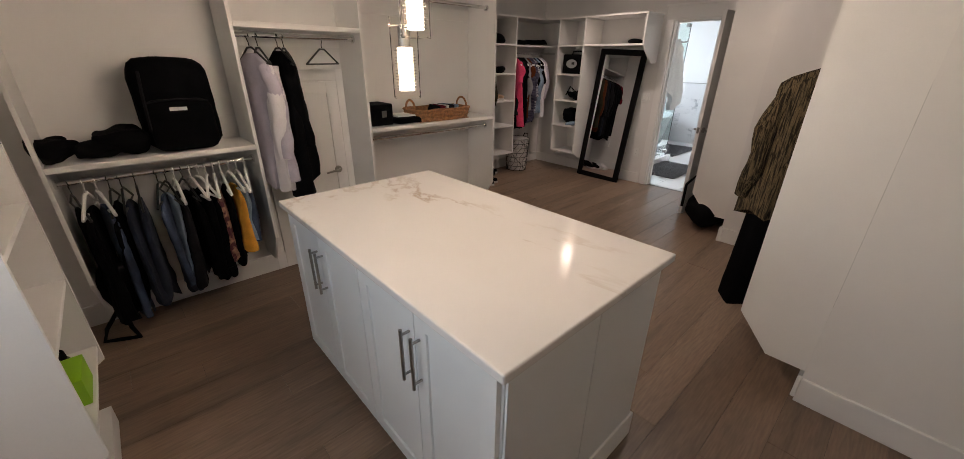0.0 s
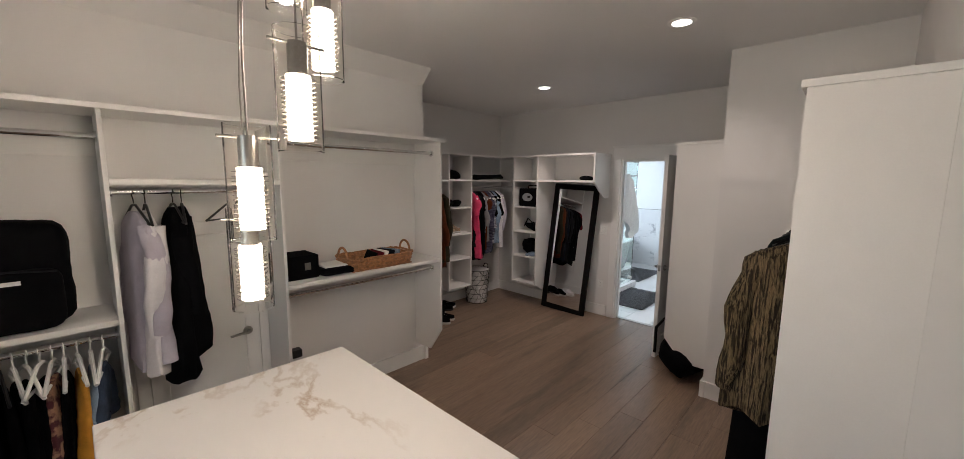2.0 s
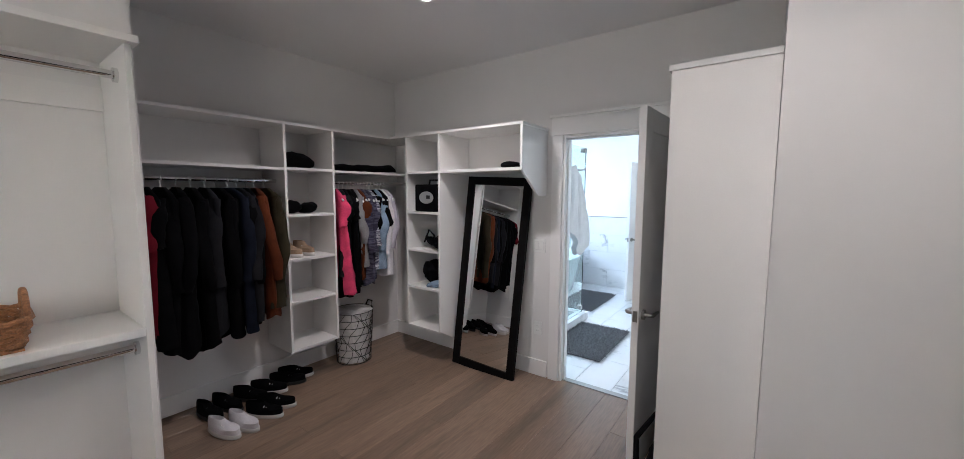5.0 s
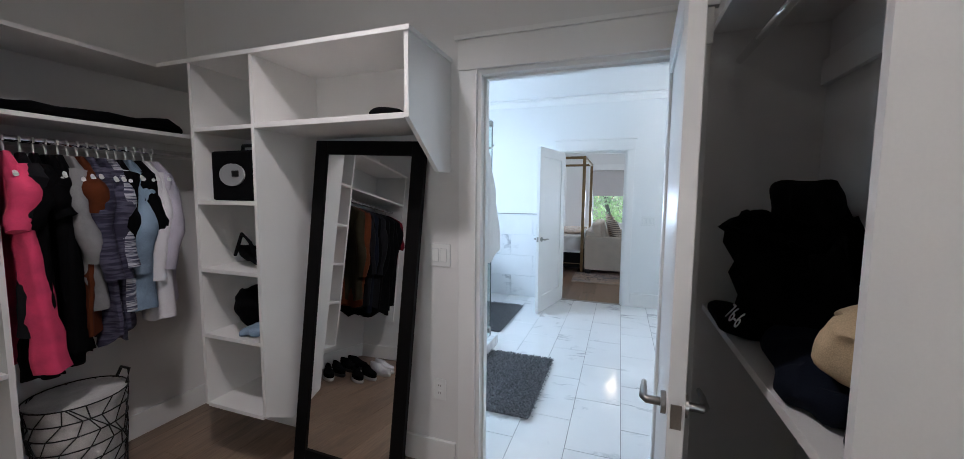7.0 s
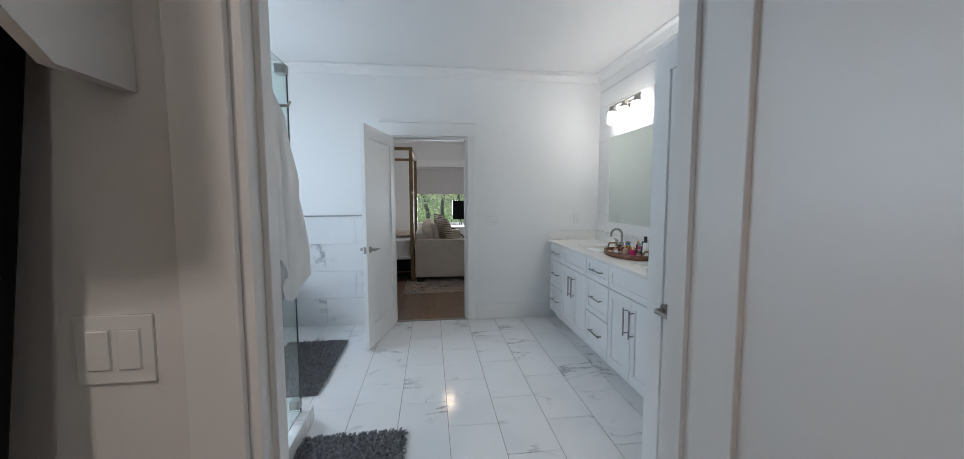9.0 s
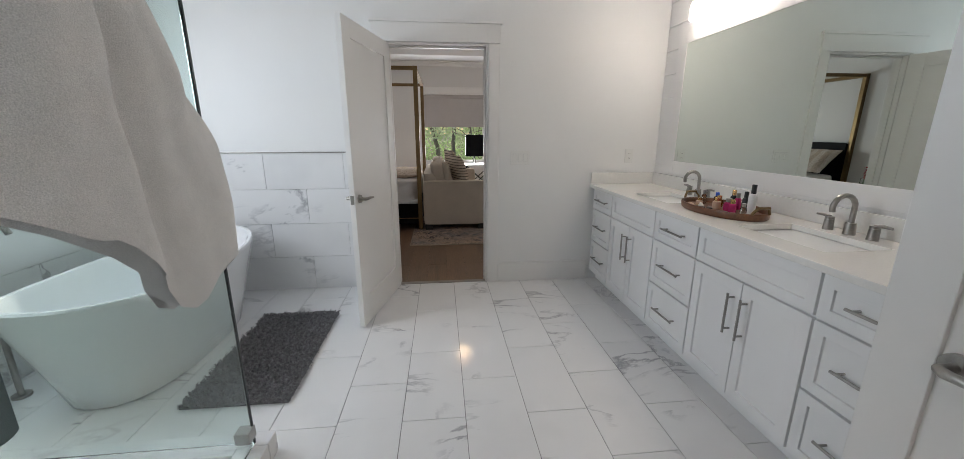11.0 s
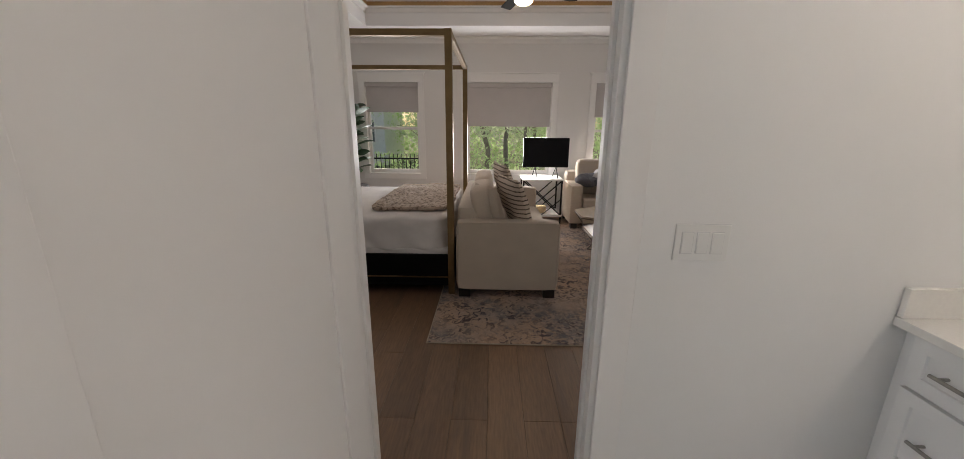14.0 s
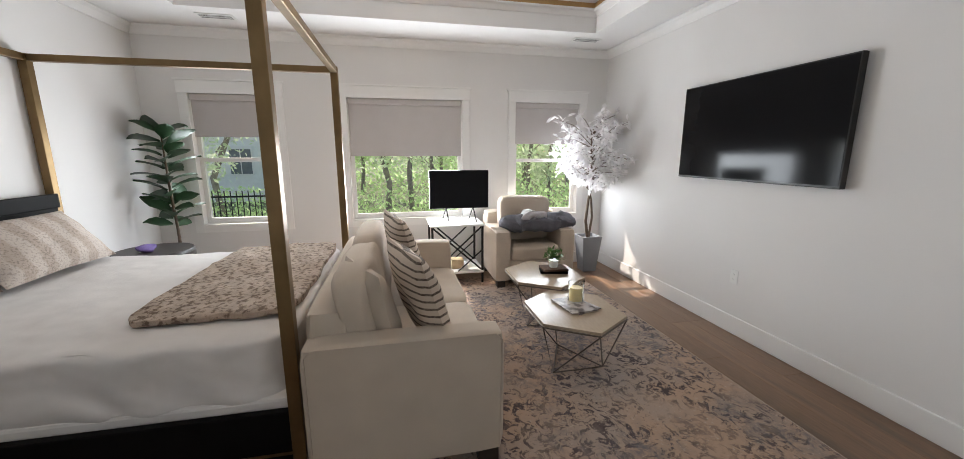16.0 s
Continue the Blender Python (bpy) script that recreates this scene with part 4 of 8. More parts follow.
tops = [(5.12, "dress", "bright pink dress on a hanger", PINK, 0.92, 0.26), (5.19, "shirt", "charcoal shirt on a hanger", CHARCOAL, 0.72, 0.2), (5.25, "dress", "black dress on a hanger", BLACK, 0.94, 0.24),
        (5.31, "dress", "black dress on a hanger", BLACK, 0.90, 0.2), (5.37, "dress", "black dress on a hanger", BLACK, 0.88, 0.0), (5.42, "shirt", "pale grey shirt on a hanger", GREY, 0.72, 0.4),
        (5.47, "top", "rust brown top on a hanger", RUST, 0.80, 0.2), (5.53, "shirt", "dark purple plaid shirt on a hanger", PLAID, 0.86, 0.5), (5.59, "shirt", "dark purple plaid shirt on a hanger", PLAID, 0.82, 0.5),
        (5.65, "shirt", "striped shirt on a hanger", STRIPE, 0.74, 0.45), (5.70, "shirt", "black shirt on a hanger", BLACK, 0.66, 0.3), (5.76, "shirt", "pale blue denim shirt on a hanger", PALEDENIM, 0.76, 0.5),
        (5.82, "shirt", "black shirt on a hanger", BLACK, 0.60, 0.3), (5.88, "shirt", "white shirt on a hanger", WHITE, 0.82, 0.55), (5.94, "shirt", "lavender shirt on a hanger", LAVENDER, 0.74, 0.5)]
for k, (x, nm, lb, mt, dr, sl) in enumerate(tops):
    hang(nm, lb, nm, mt, 5.12 + (x - 5.12) * 0.66, 4.83, 1.67, -14, dr, 0.19, 0.034, 90 + k, sl, 1.05, "white", "shirts in the corner bay")
# the bay by the entrance
bay = [(3.09, "coat", "brown faux-fur coat on a hanger", FUR, 0.70, 0.56, "black"), (3.17, "dress", "long black dress on a hanger", BLACK, 1.26, 0.0, "black"), (3.26, "top", "black sequinned top on a hanger", SEQUIN, 0.72, 0.3, "black"),
       (3.34, "jacket", "black jacket on a hanger", BLACK, 0.84, 0.55, "black"), (3.42, "jacket", "dark teal jacket on a hanger", TEAL, 0.86, 0.55, "black"), (3.51, "dress", "long black dress on a hanger", BLACK, 1.22, 0.0, "black"),
       (3.59, "jacket", "black jacket on a hanger", BLACK, 0.84, 0.52, "black"), (3.67, "jacket", "dark teal jacket on a hanger", TEAL, 0.88, 0.55, "black"), (3.75, "shirt", "charcoal shirt on a hanger", CHARCOAL, 0.80, 0.5, "black"),
       (3.86, "top", "black sequinned top on a hanger", SEQUIN, 0.70, 0.0, "black"), (3.93, "shirt", "black shirt on a hanger", BLACK, 0.78, 0.45, "black"), (4.00, "dress", "black dress on a hanger", BLACK, 0.98, 0.3, "black"),
       (4.07, "shirt", "charcoal shirt on a hanger", CHARCOAL, 0.76, 0.45, "white"), (4.14, "shirt", "black shirt on a hanger", BLACK, 0.74, 0.4, "white"), (4.21, "dress", "dark red dress on a hanger", RED, 1.06, 0.3, "white"),
       (4.28, "shirt", "black shirt on a hanger", BLACK, 0.72, 0.4, "white"), (4.35, "top", "pale blush top on a hanger", BLUSH, 0.50, 0.2, "white"), (4.42, "dress", "dark red dress on a hanger", RED, 1.12, 0.0, "white"),
       (4.49, "dress", "mustard dress on a hanger", MUSTARDTOP, 1.08, 0.0, "white"), (4.56, "top", "cream top on a hanger", CREAM, 0.48, 0.2, "white"), (4.63, "shirt", "grey shirt on a hanger", GREY, 0.42, 0.2, "wood")]
rng = random.Random(77)
for k, (x, nm, lb, mt, dr, sl, hg) in enumerate(bay):
    hang(nm, lb, nm, mt, x, 1.00 + rng.uniform(-0.015, 0.015), 1.66, -6 if k > 8 else 4, dr, 0.235 if k < 9 else (0.245 if dr > 1 else rng.uniform(0.20, 0.235)), 0.040, 130 + k, sl, 1.04, hg, "clothes in the entrance bay", 0.03, 0.02, 12)
copy_thing(HANGERS["wood"], pose(4.735, 1.0, 1.598, 0, 0, -5))


# ---- closet: bags, shoes, boxes ----
def lump(name, x0, x1, y0, y1, z0, z1, mat, label, category, seed=0, puff=0.3, wob=0.03, turn=0.0, cuts=9, tilt=0.0):
    c = Vector(((x0 + x1) / 2, (y0 + y1) / 2, z0))
    m = Matrix.Translation(c) @ pose(0, 0, 0, tilt, 0, turn) @ Matrix.Translation(-c)
    bm = rounded(bmesh.new(), x0, x1, y0, y1, z0, z1, puff, cuts, m, wob, seed)
    low = min(v.co.z for v in bm.verts)
    for v in bm.verts:
        v.co.z = max(v.co.z, low + 0.006) + z0 - low - 0.005
    return solid(name, bm, mat, label, category, smooth=True)


pack = thing("backpack", (1.10, 3.74, 1.07), "black fabric backpack standing on the shelf", "backpack")
part("body", rounded(bmesh.new(), 0.90, 1.27, 3.62, 3.86, 1.072, 1.57, 0.16, 8, None, 0.012, 3), BLACK, pack, "", True)
part("front_pocket", rounded(bmesh.new(), 0.93, 1.24, 3.565, 3.66, 1.075, 1.36, 0.17, 7, None, 0.008, 5), BLACK, pack, "", True)
part("label", mbox(1.035, 1.115, 3.560, 3.567, 1.300, 1.318), PLASTIC, pack, "small pale label bar")
bm = tube(bmesh.new(), [(0.95, 3.60, 1.50), (0.94, 3.57, 1.40), (0.93, 3.57, 1.2)], 0.008, 6)
part("zip", tube(bm, [(0.945, 3.568, 1.345), (1.08, 3.558, 1.362), (1.225, 3.568, 1.345)], 0.004, 6), CHARCOAL, pack, "", True)
lump("shoulder_bag", 0.66, 0.90, 3.60, 3.86, 1.072, 1.22, BLACK, "slouched black fabric shoulder bag", "bag", 7, 0.35, 0.05)
lump("pouch", 0.60, 0.78, 3.56, 3.72, 1.072, 1.15, BLACK, "flat black zipped pouch", "pouch", 9, 0.35, 0.03)
lump("camera_bag", 0.46, 0.62, 3.56, 3.80, 1.072, 1.20, BLACK, "soft black bag with a loose strap", "bag", 12, 0.4, 0.05)

bx = thing("storage_box", (2.36, 3.74, 1.085), "small black box on the shelf", "box")
soft(part("body", mbox(2.25, 2.46, 3.63, 3.86, 1.087, 1.25), BLACK, bx), 0.008)
part("clasp", mbox(2.36, 2.40, 3.622, 3.63, 1.15, 1.20, 0.003), STEEL, bx, "metal clasp")
lump("folder", 2.47, 2.72, 3.58, 3.84, 1.087, 1.14, BLACK, "flat black case lying on the shelf", "case", 3, 0.12, 0.006)
soft(solid("paper_sheet", mbox(2.50, 2.68, 3.62, 3.80, 1.140, 1.152), PLASTIC, "few white sheets on a black case", "paper"), 0.001)

WICKER = material("wicker", (0.32, 0.145, 0.06), 0.6, vary=0.35, scale=45, grain=0.2, bump=0.5, bump_scale=200)
bas = thing("basket", (2.95, 3.70, 1.085), "woven tan wicker tray basket with two handles", "basket")
bm = bmesh.new()
CX, CY, HX, HY = 2.95, 3.70, 0.265, 0.125


def basket_ring(h, grow, wob):
    pts = []
    for k in range(57):
        a = k * math.tau / 56
        c, s = math.cos(a), math.sin(a)
        pts.append((CX + (HX + grow) * math.copysign(abs(c) ** 0.35, c), CY + (HY + grow) * math.copysign(abs(s) ** 0.35, s), 1.087 + h + wob * math.sin(k * math.pi / 2 + h * 130)))
    return pts


for k in range(8):
    tube(bm, basket_ring(0.008 + 0.0125 * k, 0.003 * k + (0.004 if k % 2 else 0), 0.003), 0.0086, 6)
part("weave", bm, WICKER, bas, "", True)
part("base", mbox(CX - HX, CX + HX, CY - HY, CY + HY, 1.087, 1.094), WICKER, bas)
for sd in (-1, 1):
    x = CX + sd * (HX + 0.015)
    part("handle", tube(bmesh.new(), [(x, CY + 0.07 * math.cos(a), 1.185 + 0.075 * math.sin(a)) for a in [radians(18 * i) for i in range(11)]], 0.009, 8), WICKER, bas, "", True)
rng = random.Random(4)
for k in range(5):
    x, y = 2.86 + 0.045 * k, 3.70 + rng.uniform(-0.03, 0.03)
    soft(solid("magazine", mbox(-0.012, 0.012, -0.09, 0.09, 0, 0.12), (BLACK, RED, PLASTIC, NAVY, PALEDENIM)[k], "magazine standing in a wicker basket", "magazine", "magazines in the basket"), 0.002).matrix_basis = pose(x, y, 1.097, 0, 24, 8 * k - 10)
lump("cosmetic_bag", 3.04, 3.14, 3.64, 3.75, 1.096, 1.18, BROWN, "small brown pouch in a basket", "pouch", 5, 0.4, 0.02)
lump("scarf", 2.72, 2.84, 3.63, 3.77, 1.096, 1.14, BLACK, "crumpled dark scarf in a basket", "scarf", 6, 0.4, 0.03)
cab = thing("power_adapter", (2.3, 3.88, 0.2), "black power adapter plugged into the wall", "adapter")
soft(part("body", mbox(2.33, 2.40, 3.85, 3.918, 0.44, 0.50), BLACKPLASTIC, cab), 0.006)
part("cable", tube(bmesh.new(), [(2.33, 3.88, 0.47), (2.29, 3.86, 0.42), (2.245, 3.85, 0.50), (2.232, 3.86, 0.9)], 0.004, 6), BLACKPLASTIC, cab, "", True)


# shoes
def shoe(place, turn, mat, sole, label, group="shoes on the closet floor", size=0.28, high=0.10):
    s = thing("shoe", (0, 0, 0), label, "shoe", group)
    L = size

    def outline(z, grow):
        pts = []
        for k in range(20):
            a = k * math.tau / 20
            c, w = math.cos(a), math.sin(a)
            x = L / 2 * c
            y = (0.047 + 0.006 * math.cos(a - 0.6)) * w * (1 - 0.12 * (c < 0) * abs(c)) + 0.006 * c
            pts.append((x * grow, y * grow, z))
        return pts
    part("sole", loft(bmesh.new(), [outline(0, 0.96), outline(0.006, 1.0), outline(0.024, 1.0), outline(0.028, 0.97)]), sole, s, "", True)
    bm = bmesh.new()
    rings = []
    for i, (z, g, back) in enumerate(((0.028, 0.95, 0), (0.05, 0.95, -0.002), (0.07, 0.80, -0.028), (0.085, 0.62, -0.052), (high, 0.52, -0.064), (high + 0.004, 0.46, -0.066), (high - 0.03, 0.40, -0.064))):
        rings.append([(x + back, y * (1 if i < 2 else 0.92), zz + (0.012 * (x > 0.02) * (i == 1))) for x, y, zz in outline(z, g)])
    part("upper", loft(bm, rings), mat, s, "", True)
    bm = bmesh.new()
    for k in range(4):
        tube(bm, [(0.012 + 0.018 * k, -0.026 + 0.002 * k, 0.078 - 0.006 * k), (0.015 + 0.018 * k, 0, 0.089 - 0.007 * k), (0.012 + 0.018 * k, 0.026 - 0.002 * k, 0.078 - 0.006 * k)], 0.0028, 5)
    part("laces", bm, sole, s, "", True)
    s.matrix_basis = pose(*place, 0, 0, turn)
    return s


SOLE = material("shoe_sole", (0.6, 0.58, 0.55), 0.6, vary=0.1)
TAN = cloth("tan", (0.36, 0.25, 0.16))
for x, y, tr, mt, so, lb in ((4.06, 4.52, -75, WHITE, SOLE, "white lace-up sneaker on the floor"), (4.17, 4.50, -78, WHITE, SOLE, "white lace-up sneaker on the floor"),
                             (4.32, 4.53, -60, BLACK, SOLE, "black sneaker with a white sole"), (4.43, 4.58, -50, BLACK, SOLE, "black sneaker with a white sole"),
                             (4.08, 4.82, -80, BLACK, BLACKPLASTIC, "black low shoe on the floor"), (4.20, 4.84, -72, BLACK, BLACKPLASTIC, "black low shoe on the floor"),
                             (4.36, 4.84, -60, BLACK, BLACKPLASTIC, "black low shoe on the floor"), (4.50, 4.84, -48, BLACK, SOLE, "black sneaker with a white sole"),
                             (4.66, 4.86, -40, BLACK, BLACKPLASTIC, "black low shoe on the floor"), (4.76, 4.92, -36, BLACK, SOLE, "black sneaker with a white sole")):
    shoe((x, y, 0.001), tr, mt, so, lb)
for x, y, z, tr, mt, lb in ((4.72, 4.86, 1.061, -80, TAN, "beige lace-up sneaker on a shelf"), (4.84, 4.87, 1.061, -86, TAN, "beige lace-up sneaker on a shelf")):
    shoe((x, y, z), tr, mt, SOLE, lb, "shoes on the shelves", 0.27, 0.11)
for y in (2.42, 2.56):
    shoe((0.30, y, 0.751), 10, cloth("coral", (0.45, 0.16, 0.09)), SOLE, "coral low shoe on a shelf", "shoes on the shelves", 0.24, 0.07)
shoe((0.28, 2.80, 0.421), 5, BLACK, BLACKPLASTIC, "black low shoe on a shelf", "shoes on the shelves", 0.26, 0.11)
GREEN = material("green_card", (0.27, 0.55, 0.02), 0.5, vary=0.06)
soft(solid("shoe_box", mbox(0.20, 0.47, 2.48, 2.66, 0.421, 0.53), GREEN, "bright green cardboard box on a shelf", "box"), 0.003)
lump("folded_sweater", 4.66, 4.94, 4.76, 5.02, 1.776, 1.89, BLACK, "folded black sweater on a shelf", "sweater", 21, 0.3, 0.04)
lump("cap", 4.68, 4.84, 4.78, 4.96, 1.411, 1.51, BLACK, "black cap on a shelf", "cap", 22, 0.45, 0.03)
lump("cap", 4.82, 4.98, 4.78, 4.96, 1.411, 1.50, BLACK, "black cap on a shelf", "cap", 23, 0.45, 0.03)
lump("folded_blanket", 5.10, 5.85, 4.78, 5.04, 1.771, 1.83, BLACK, "flat folded black blanket on a shelf", "blanket", 24, 0.3, 0.03)
lump("cap", 5.72, 5.90, 3.34, 3.50, 1.781, 1.84, BLACK, "flat black cap on the top shelf", "cap", 25, 0.4, 0.01)
lump("strap_bag", 5.70, 5.98, 4.10, 4.38, 1.061, 1.16, BLACK, "black bag with tangled straps on a shelf", "bag", 26, 0.4, 0.09)
part("strap", tube(bmesh.new(), [(5.72, 4.16, 1.10), (5.70, 4.18, 1.20), (5.72, 4.26, 1.24), (5.74, 4.34, 1.12)], 0.009, 7), BLACK, bpy.data.objects["strap_bag"], "", True)
lump("folded_hoodie", 5.70, 6.0, 4.10, 4.40, 0.711, 0.94, BLACK, "folded black hoodie on a shelf", "hoodie", 27, 0.4, 0.06)
lump("folded_shirt", 5.66, 5.86, 4.10, 4.26, 0.711, 0.76, PALEDENIM, "folded pale blue shirt on a shelf", "shirt", 28, 0.3, 0.03)
safe = thing("cash_safe", (5.85, 4.25, 1.41), "small black safe with a grey keypad", "safe")
soft(part("body", mbox(5.67, 5.98, 4.11, 4.39, 1.412, 1.66), BLACK, safe), 0.012)
bm = bmesh.new()
loft(bm, [[(x, 4.24 + 0.085 * math.cos(a), 1.54 + 0.055 * math.sin(a)) for a in [k * math.tau / 24 for k in range(24)]] for x in (5.671, 5.662)])
part("keypad", bm, GREYPLASTIC, safe, "oval grey keypad", True)
part("display", mbox(5.659, 5.663, 4.19, 4.235, 1.53, 1.56), BLACKPLASTIC, safe)
part("carry_handle", tube(bmesh.new(), [(5.80, 4.17, 1.655), (5.80, 4.18, 1.70), (5.80, 4.32, 1.70), (5.80, 4.33, 1.655)], 0.010, 8), BLACKPLASTIC, safe, "", True)

# wire hamper with a cloth liner
ham = thing("laundry_hamper", (5.27, 4.86, 0), "round black wire hamper with a pale cloth liner", "hamper")
HX0, HY0 = 5.28, 4.83
bm = bmesh.new()
for k in range(8):
    z = 0.012 + 0.068 * k
    r = 0.155 + 0.028 * k / 7
    tube(bm, [(HX0 + r * math.cos(a * math.tau / 28), HY0 + r * math.sin(a * math.tau / 28), z) for a in range(29)], 0.0035, 5)
for k in range(20):
    a = k * math.tau / 20
    tube(bm, [(HX0 + (0.155 + 0.028 * u) * math.cos(a + 0.3 * math.sin(u * 9 + k)), HY0 + (0.155 + 0.028 * u) * math.sin(a + 0.3 * math.sin(u * 9 + k)), 0.012 + 0.476 * u) for u in [i / 7 for i in range(8)]], 0.0028, 5)
part("wire_frame", bm, BLACKMETAL, ham, "black wire mesh", True)
bm = bmesh.new()
loft(bm, [[(HX0 + (r + 0.008 * math.sin(7 * a + 40 * z)) * math.cos(a), HY0 + (r + 0.008 * math.sin(7 * a + 40 * z)) * math.sin(a), z) for a in [k * math.tau / 32 for k in range(32)]] for r, z in ((0.135, 0.014), (0.142, 0.12), (0.15, 0.25), (0.165, 0.44), (0.172, 0.485), (0.162, 0.48))])
part("liner", bm, cloth("liner", (0.62, 0.60, 0.59), vary=0.12, scale=20), ham, "grey-white cloth liner", True)
part("loop_handle", tube(bmesh.new(), [(HX0 + 0.175, HY0 + 0.05, 0.47), (HX0 + 0.195, HY0 + 0.03, 0.535), (HX0 + 0.195, HY0 - 0.03, 0.535), (HX0 + 0.175, HY0 - 0.05, 0.47)], 0.008, 7), BLACKMETAL, ham, "", True)

# bay shelves and nook
lump("folded_towel", 3.90, 4.30, 0.82, 1.12, 1.781, 1.88, cloth("towel_grey", (0.24, 0.22, 0.225), bump=0.8), "rolled grey towel on the shelf", "towel", 31, 0.4, 0.03)
lump("hoodie", 5.50, 5.98, 1.74, 2.02, 1.011, 1.40, BLACK, "thick crumpled black hoodie on the shelf", "hoodie", 33, 0.45, 0.13)
lump("jacket", 5.62, 5.86, 1.78, 1.96, 1.33, 1.50, BLACK, "crumpled black jacket on a black hoodie", "jacket", 34, 0.45, 0.05)
lump("trousers", 5.08, 5.52, 1.76, 2.06, 1.011, 1.10, NAVY, "folded dark trousers on the shelf", "trousers", 35, 0.3, 0.05)
lump("pullover", 5.10, 5.27, 1.86, 2.04, 1.10, 1.20, CREAM, "crumpled cream pullover on folded trousers", "pullover", 36, 0.4, 0.07)
lump("trousers", 4.96, 5.10, 1.76, 2.05, 1.011, 1.13, NAVY, "folded dark trousers on the shelf", "trousers", 38, 0.3, 0.04)
tee = lump("t_shirt", 5.60, 5.96, 1.95, 2.09, 1.011, 1.06, BLACK, "folded black t-shirt with white print", "t-shirt", 37, 0.25, 0.012)
fc = bpy.data.curves.new("print_76", "FONT")
fc.body, fc.size, fc.extrude = "76-6", 0.075, 0.0008
tmp = bpy.data.objects.new("print", fc)
me = bpy.data.meshes.new_from_object(tmp)
bpy.data.objects.remove(tmp)
me.materials.append(PLASTIC)
pr = new("print", me)
pr.parent = tee
pr["label"] = "white printed digits"
pr.matrix_basis = pose(5.70, 2.078, 1.060, 62, 0, 180)
case = lump("duffel_bag", 4.86, 5.75, 1.76, 2.16, 0.001, 0.34, BLACK, "long black soft bag lying under the shelf", "bag", 41, 0.4, 0.05)
part("strap", tube(bmesh.new(), [(4.92, 2.16, 0.20), (4.98, 2.18, 0.42), (5.06, 2.10, 0.55), (5.12, 2.0, 0.40)], 0.014, 7), BLACK, case, "", True)

# assumed window in the west wall, added out of view
cw = thing("window_closet", (0.0, 1.45, 1.0), "assumed small white-framed closet window, out of view", "window")
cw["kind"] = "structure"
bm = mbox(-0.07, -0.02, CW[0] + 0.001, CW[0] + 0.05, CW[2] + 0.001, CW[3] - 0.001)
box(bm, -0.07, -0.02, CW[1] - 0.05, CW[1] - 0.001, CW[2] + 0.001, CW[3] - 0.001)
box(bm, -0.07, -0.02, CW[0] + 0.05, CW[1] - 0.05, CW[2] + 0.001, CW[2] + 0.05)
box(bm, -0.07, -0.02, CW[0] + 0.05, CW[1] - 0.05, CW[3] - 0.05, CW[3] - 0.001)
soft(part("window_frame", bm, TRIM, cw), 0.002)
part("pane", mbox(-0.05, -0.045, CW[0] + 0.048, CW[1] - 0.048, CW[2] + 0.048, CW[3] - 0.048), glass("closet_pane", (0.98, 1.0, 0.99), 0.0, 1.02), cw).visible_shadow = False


# ---- bathroom ----
# boards behind the vanity
wallv = bpy.data.objects["wall_vanity"]
for k in range(10):
    z0 = 0.885 + 0.187 * k
    z1 = min(z0 + 0.181, 2.758)
    if z1 - z0 > 0.03:
        soft(part("shiplap_board", mbox(6.9, 9.668, 0.815, 0.829, z0, z1), TRIM, wallv), 0.0015)
for a in ((9.652, 9.67, 1.42, 2.26), (9.652, 9.67, 3.24, 3.36)):
    baseboard("baseboard", *a, 0.18)


def crown(name, x0, x1, y0, y1, dx, dy, z=2.76, d=0.07, h=0.09):
    """Crown moulding along a wall; dx, dy is the way into the room."""
    bm = bmesh.new()
    prof = [(0.0, -h), (0.012, -h), (0.02, -h * 0.8), (d * 0.55, -h * 0.35), (d * 0.9, -0.018), (d, -0.012), (d, 0.0), (0.0, 0.0)]
    ends = [(x0, y0), (x1, y1)]
    loft(bm, [[(ex + dx * p, ey + dy * p, z + q - 0.001) for p, q in prof] for ex, ey in ends])
    return struct(name, bm, TRIM, "white painted crown moulding", "trim")


crown("crown_trim", 9.67, 9.67, 0.83, 5.16, -1, 0)
crown("crown_trim", 6.17, 9.67, 0.831, 0.831, 0, 1)
crown("crown_trim", 6.17, 9.67, 5.16, 5.16, 0, -1)

van = thing("vanity", (8.35, 1.1, 0), "white double vanity with shaker drawers and nickel pulls", "vanity")
VX0, VX1, VF = 7.02, 9.62, 1.385
soft(part("body", mbox(VX0, VX1, 0.832, VF, 0.10, 0.868), CABINET, van), 0.002)
part("filler", mbox(VX1, 9.668, 0.832, VF - 0.01, 0.10, 0.868), CABINET, van)
part("toe_kick", mbox(VX0 + 0.02, 9.668, 0.832, VF - 0.07, 0.001, 0.10), CABINET, van)
G = 0.003


def drawer(x0, x1, z0, z1, with_pull=True):
    d = soft(part("drawer", shaker(bmesh.new(), x0 + G, x1 - G, z0 + G, z1 - G, VF, 1, "y", 0.045), CABINET, van, "white framed drawer front"), 0.0015)
    if with_pull:
        c, z = (x0 + x1) / 2, (z0 + z1) / 2
        hw = min(0.085, (x1 - x0) * 0.24)
        pull(d, (c - hw, VF + 0.010, z), (c + hw, VF + 0.010, z), (0, 0.034, 0))


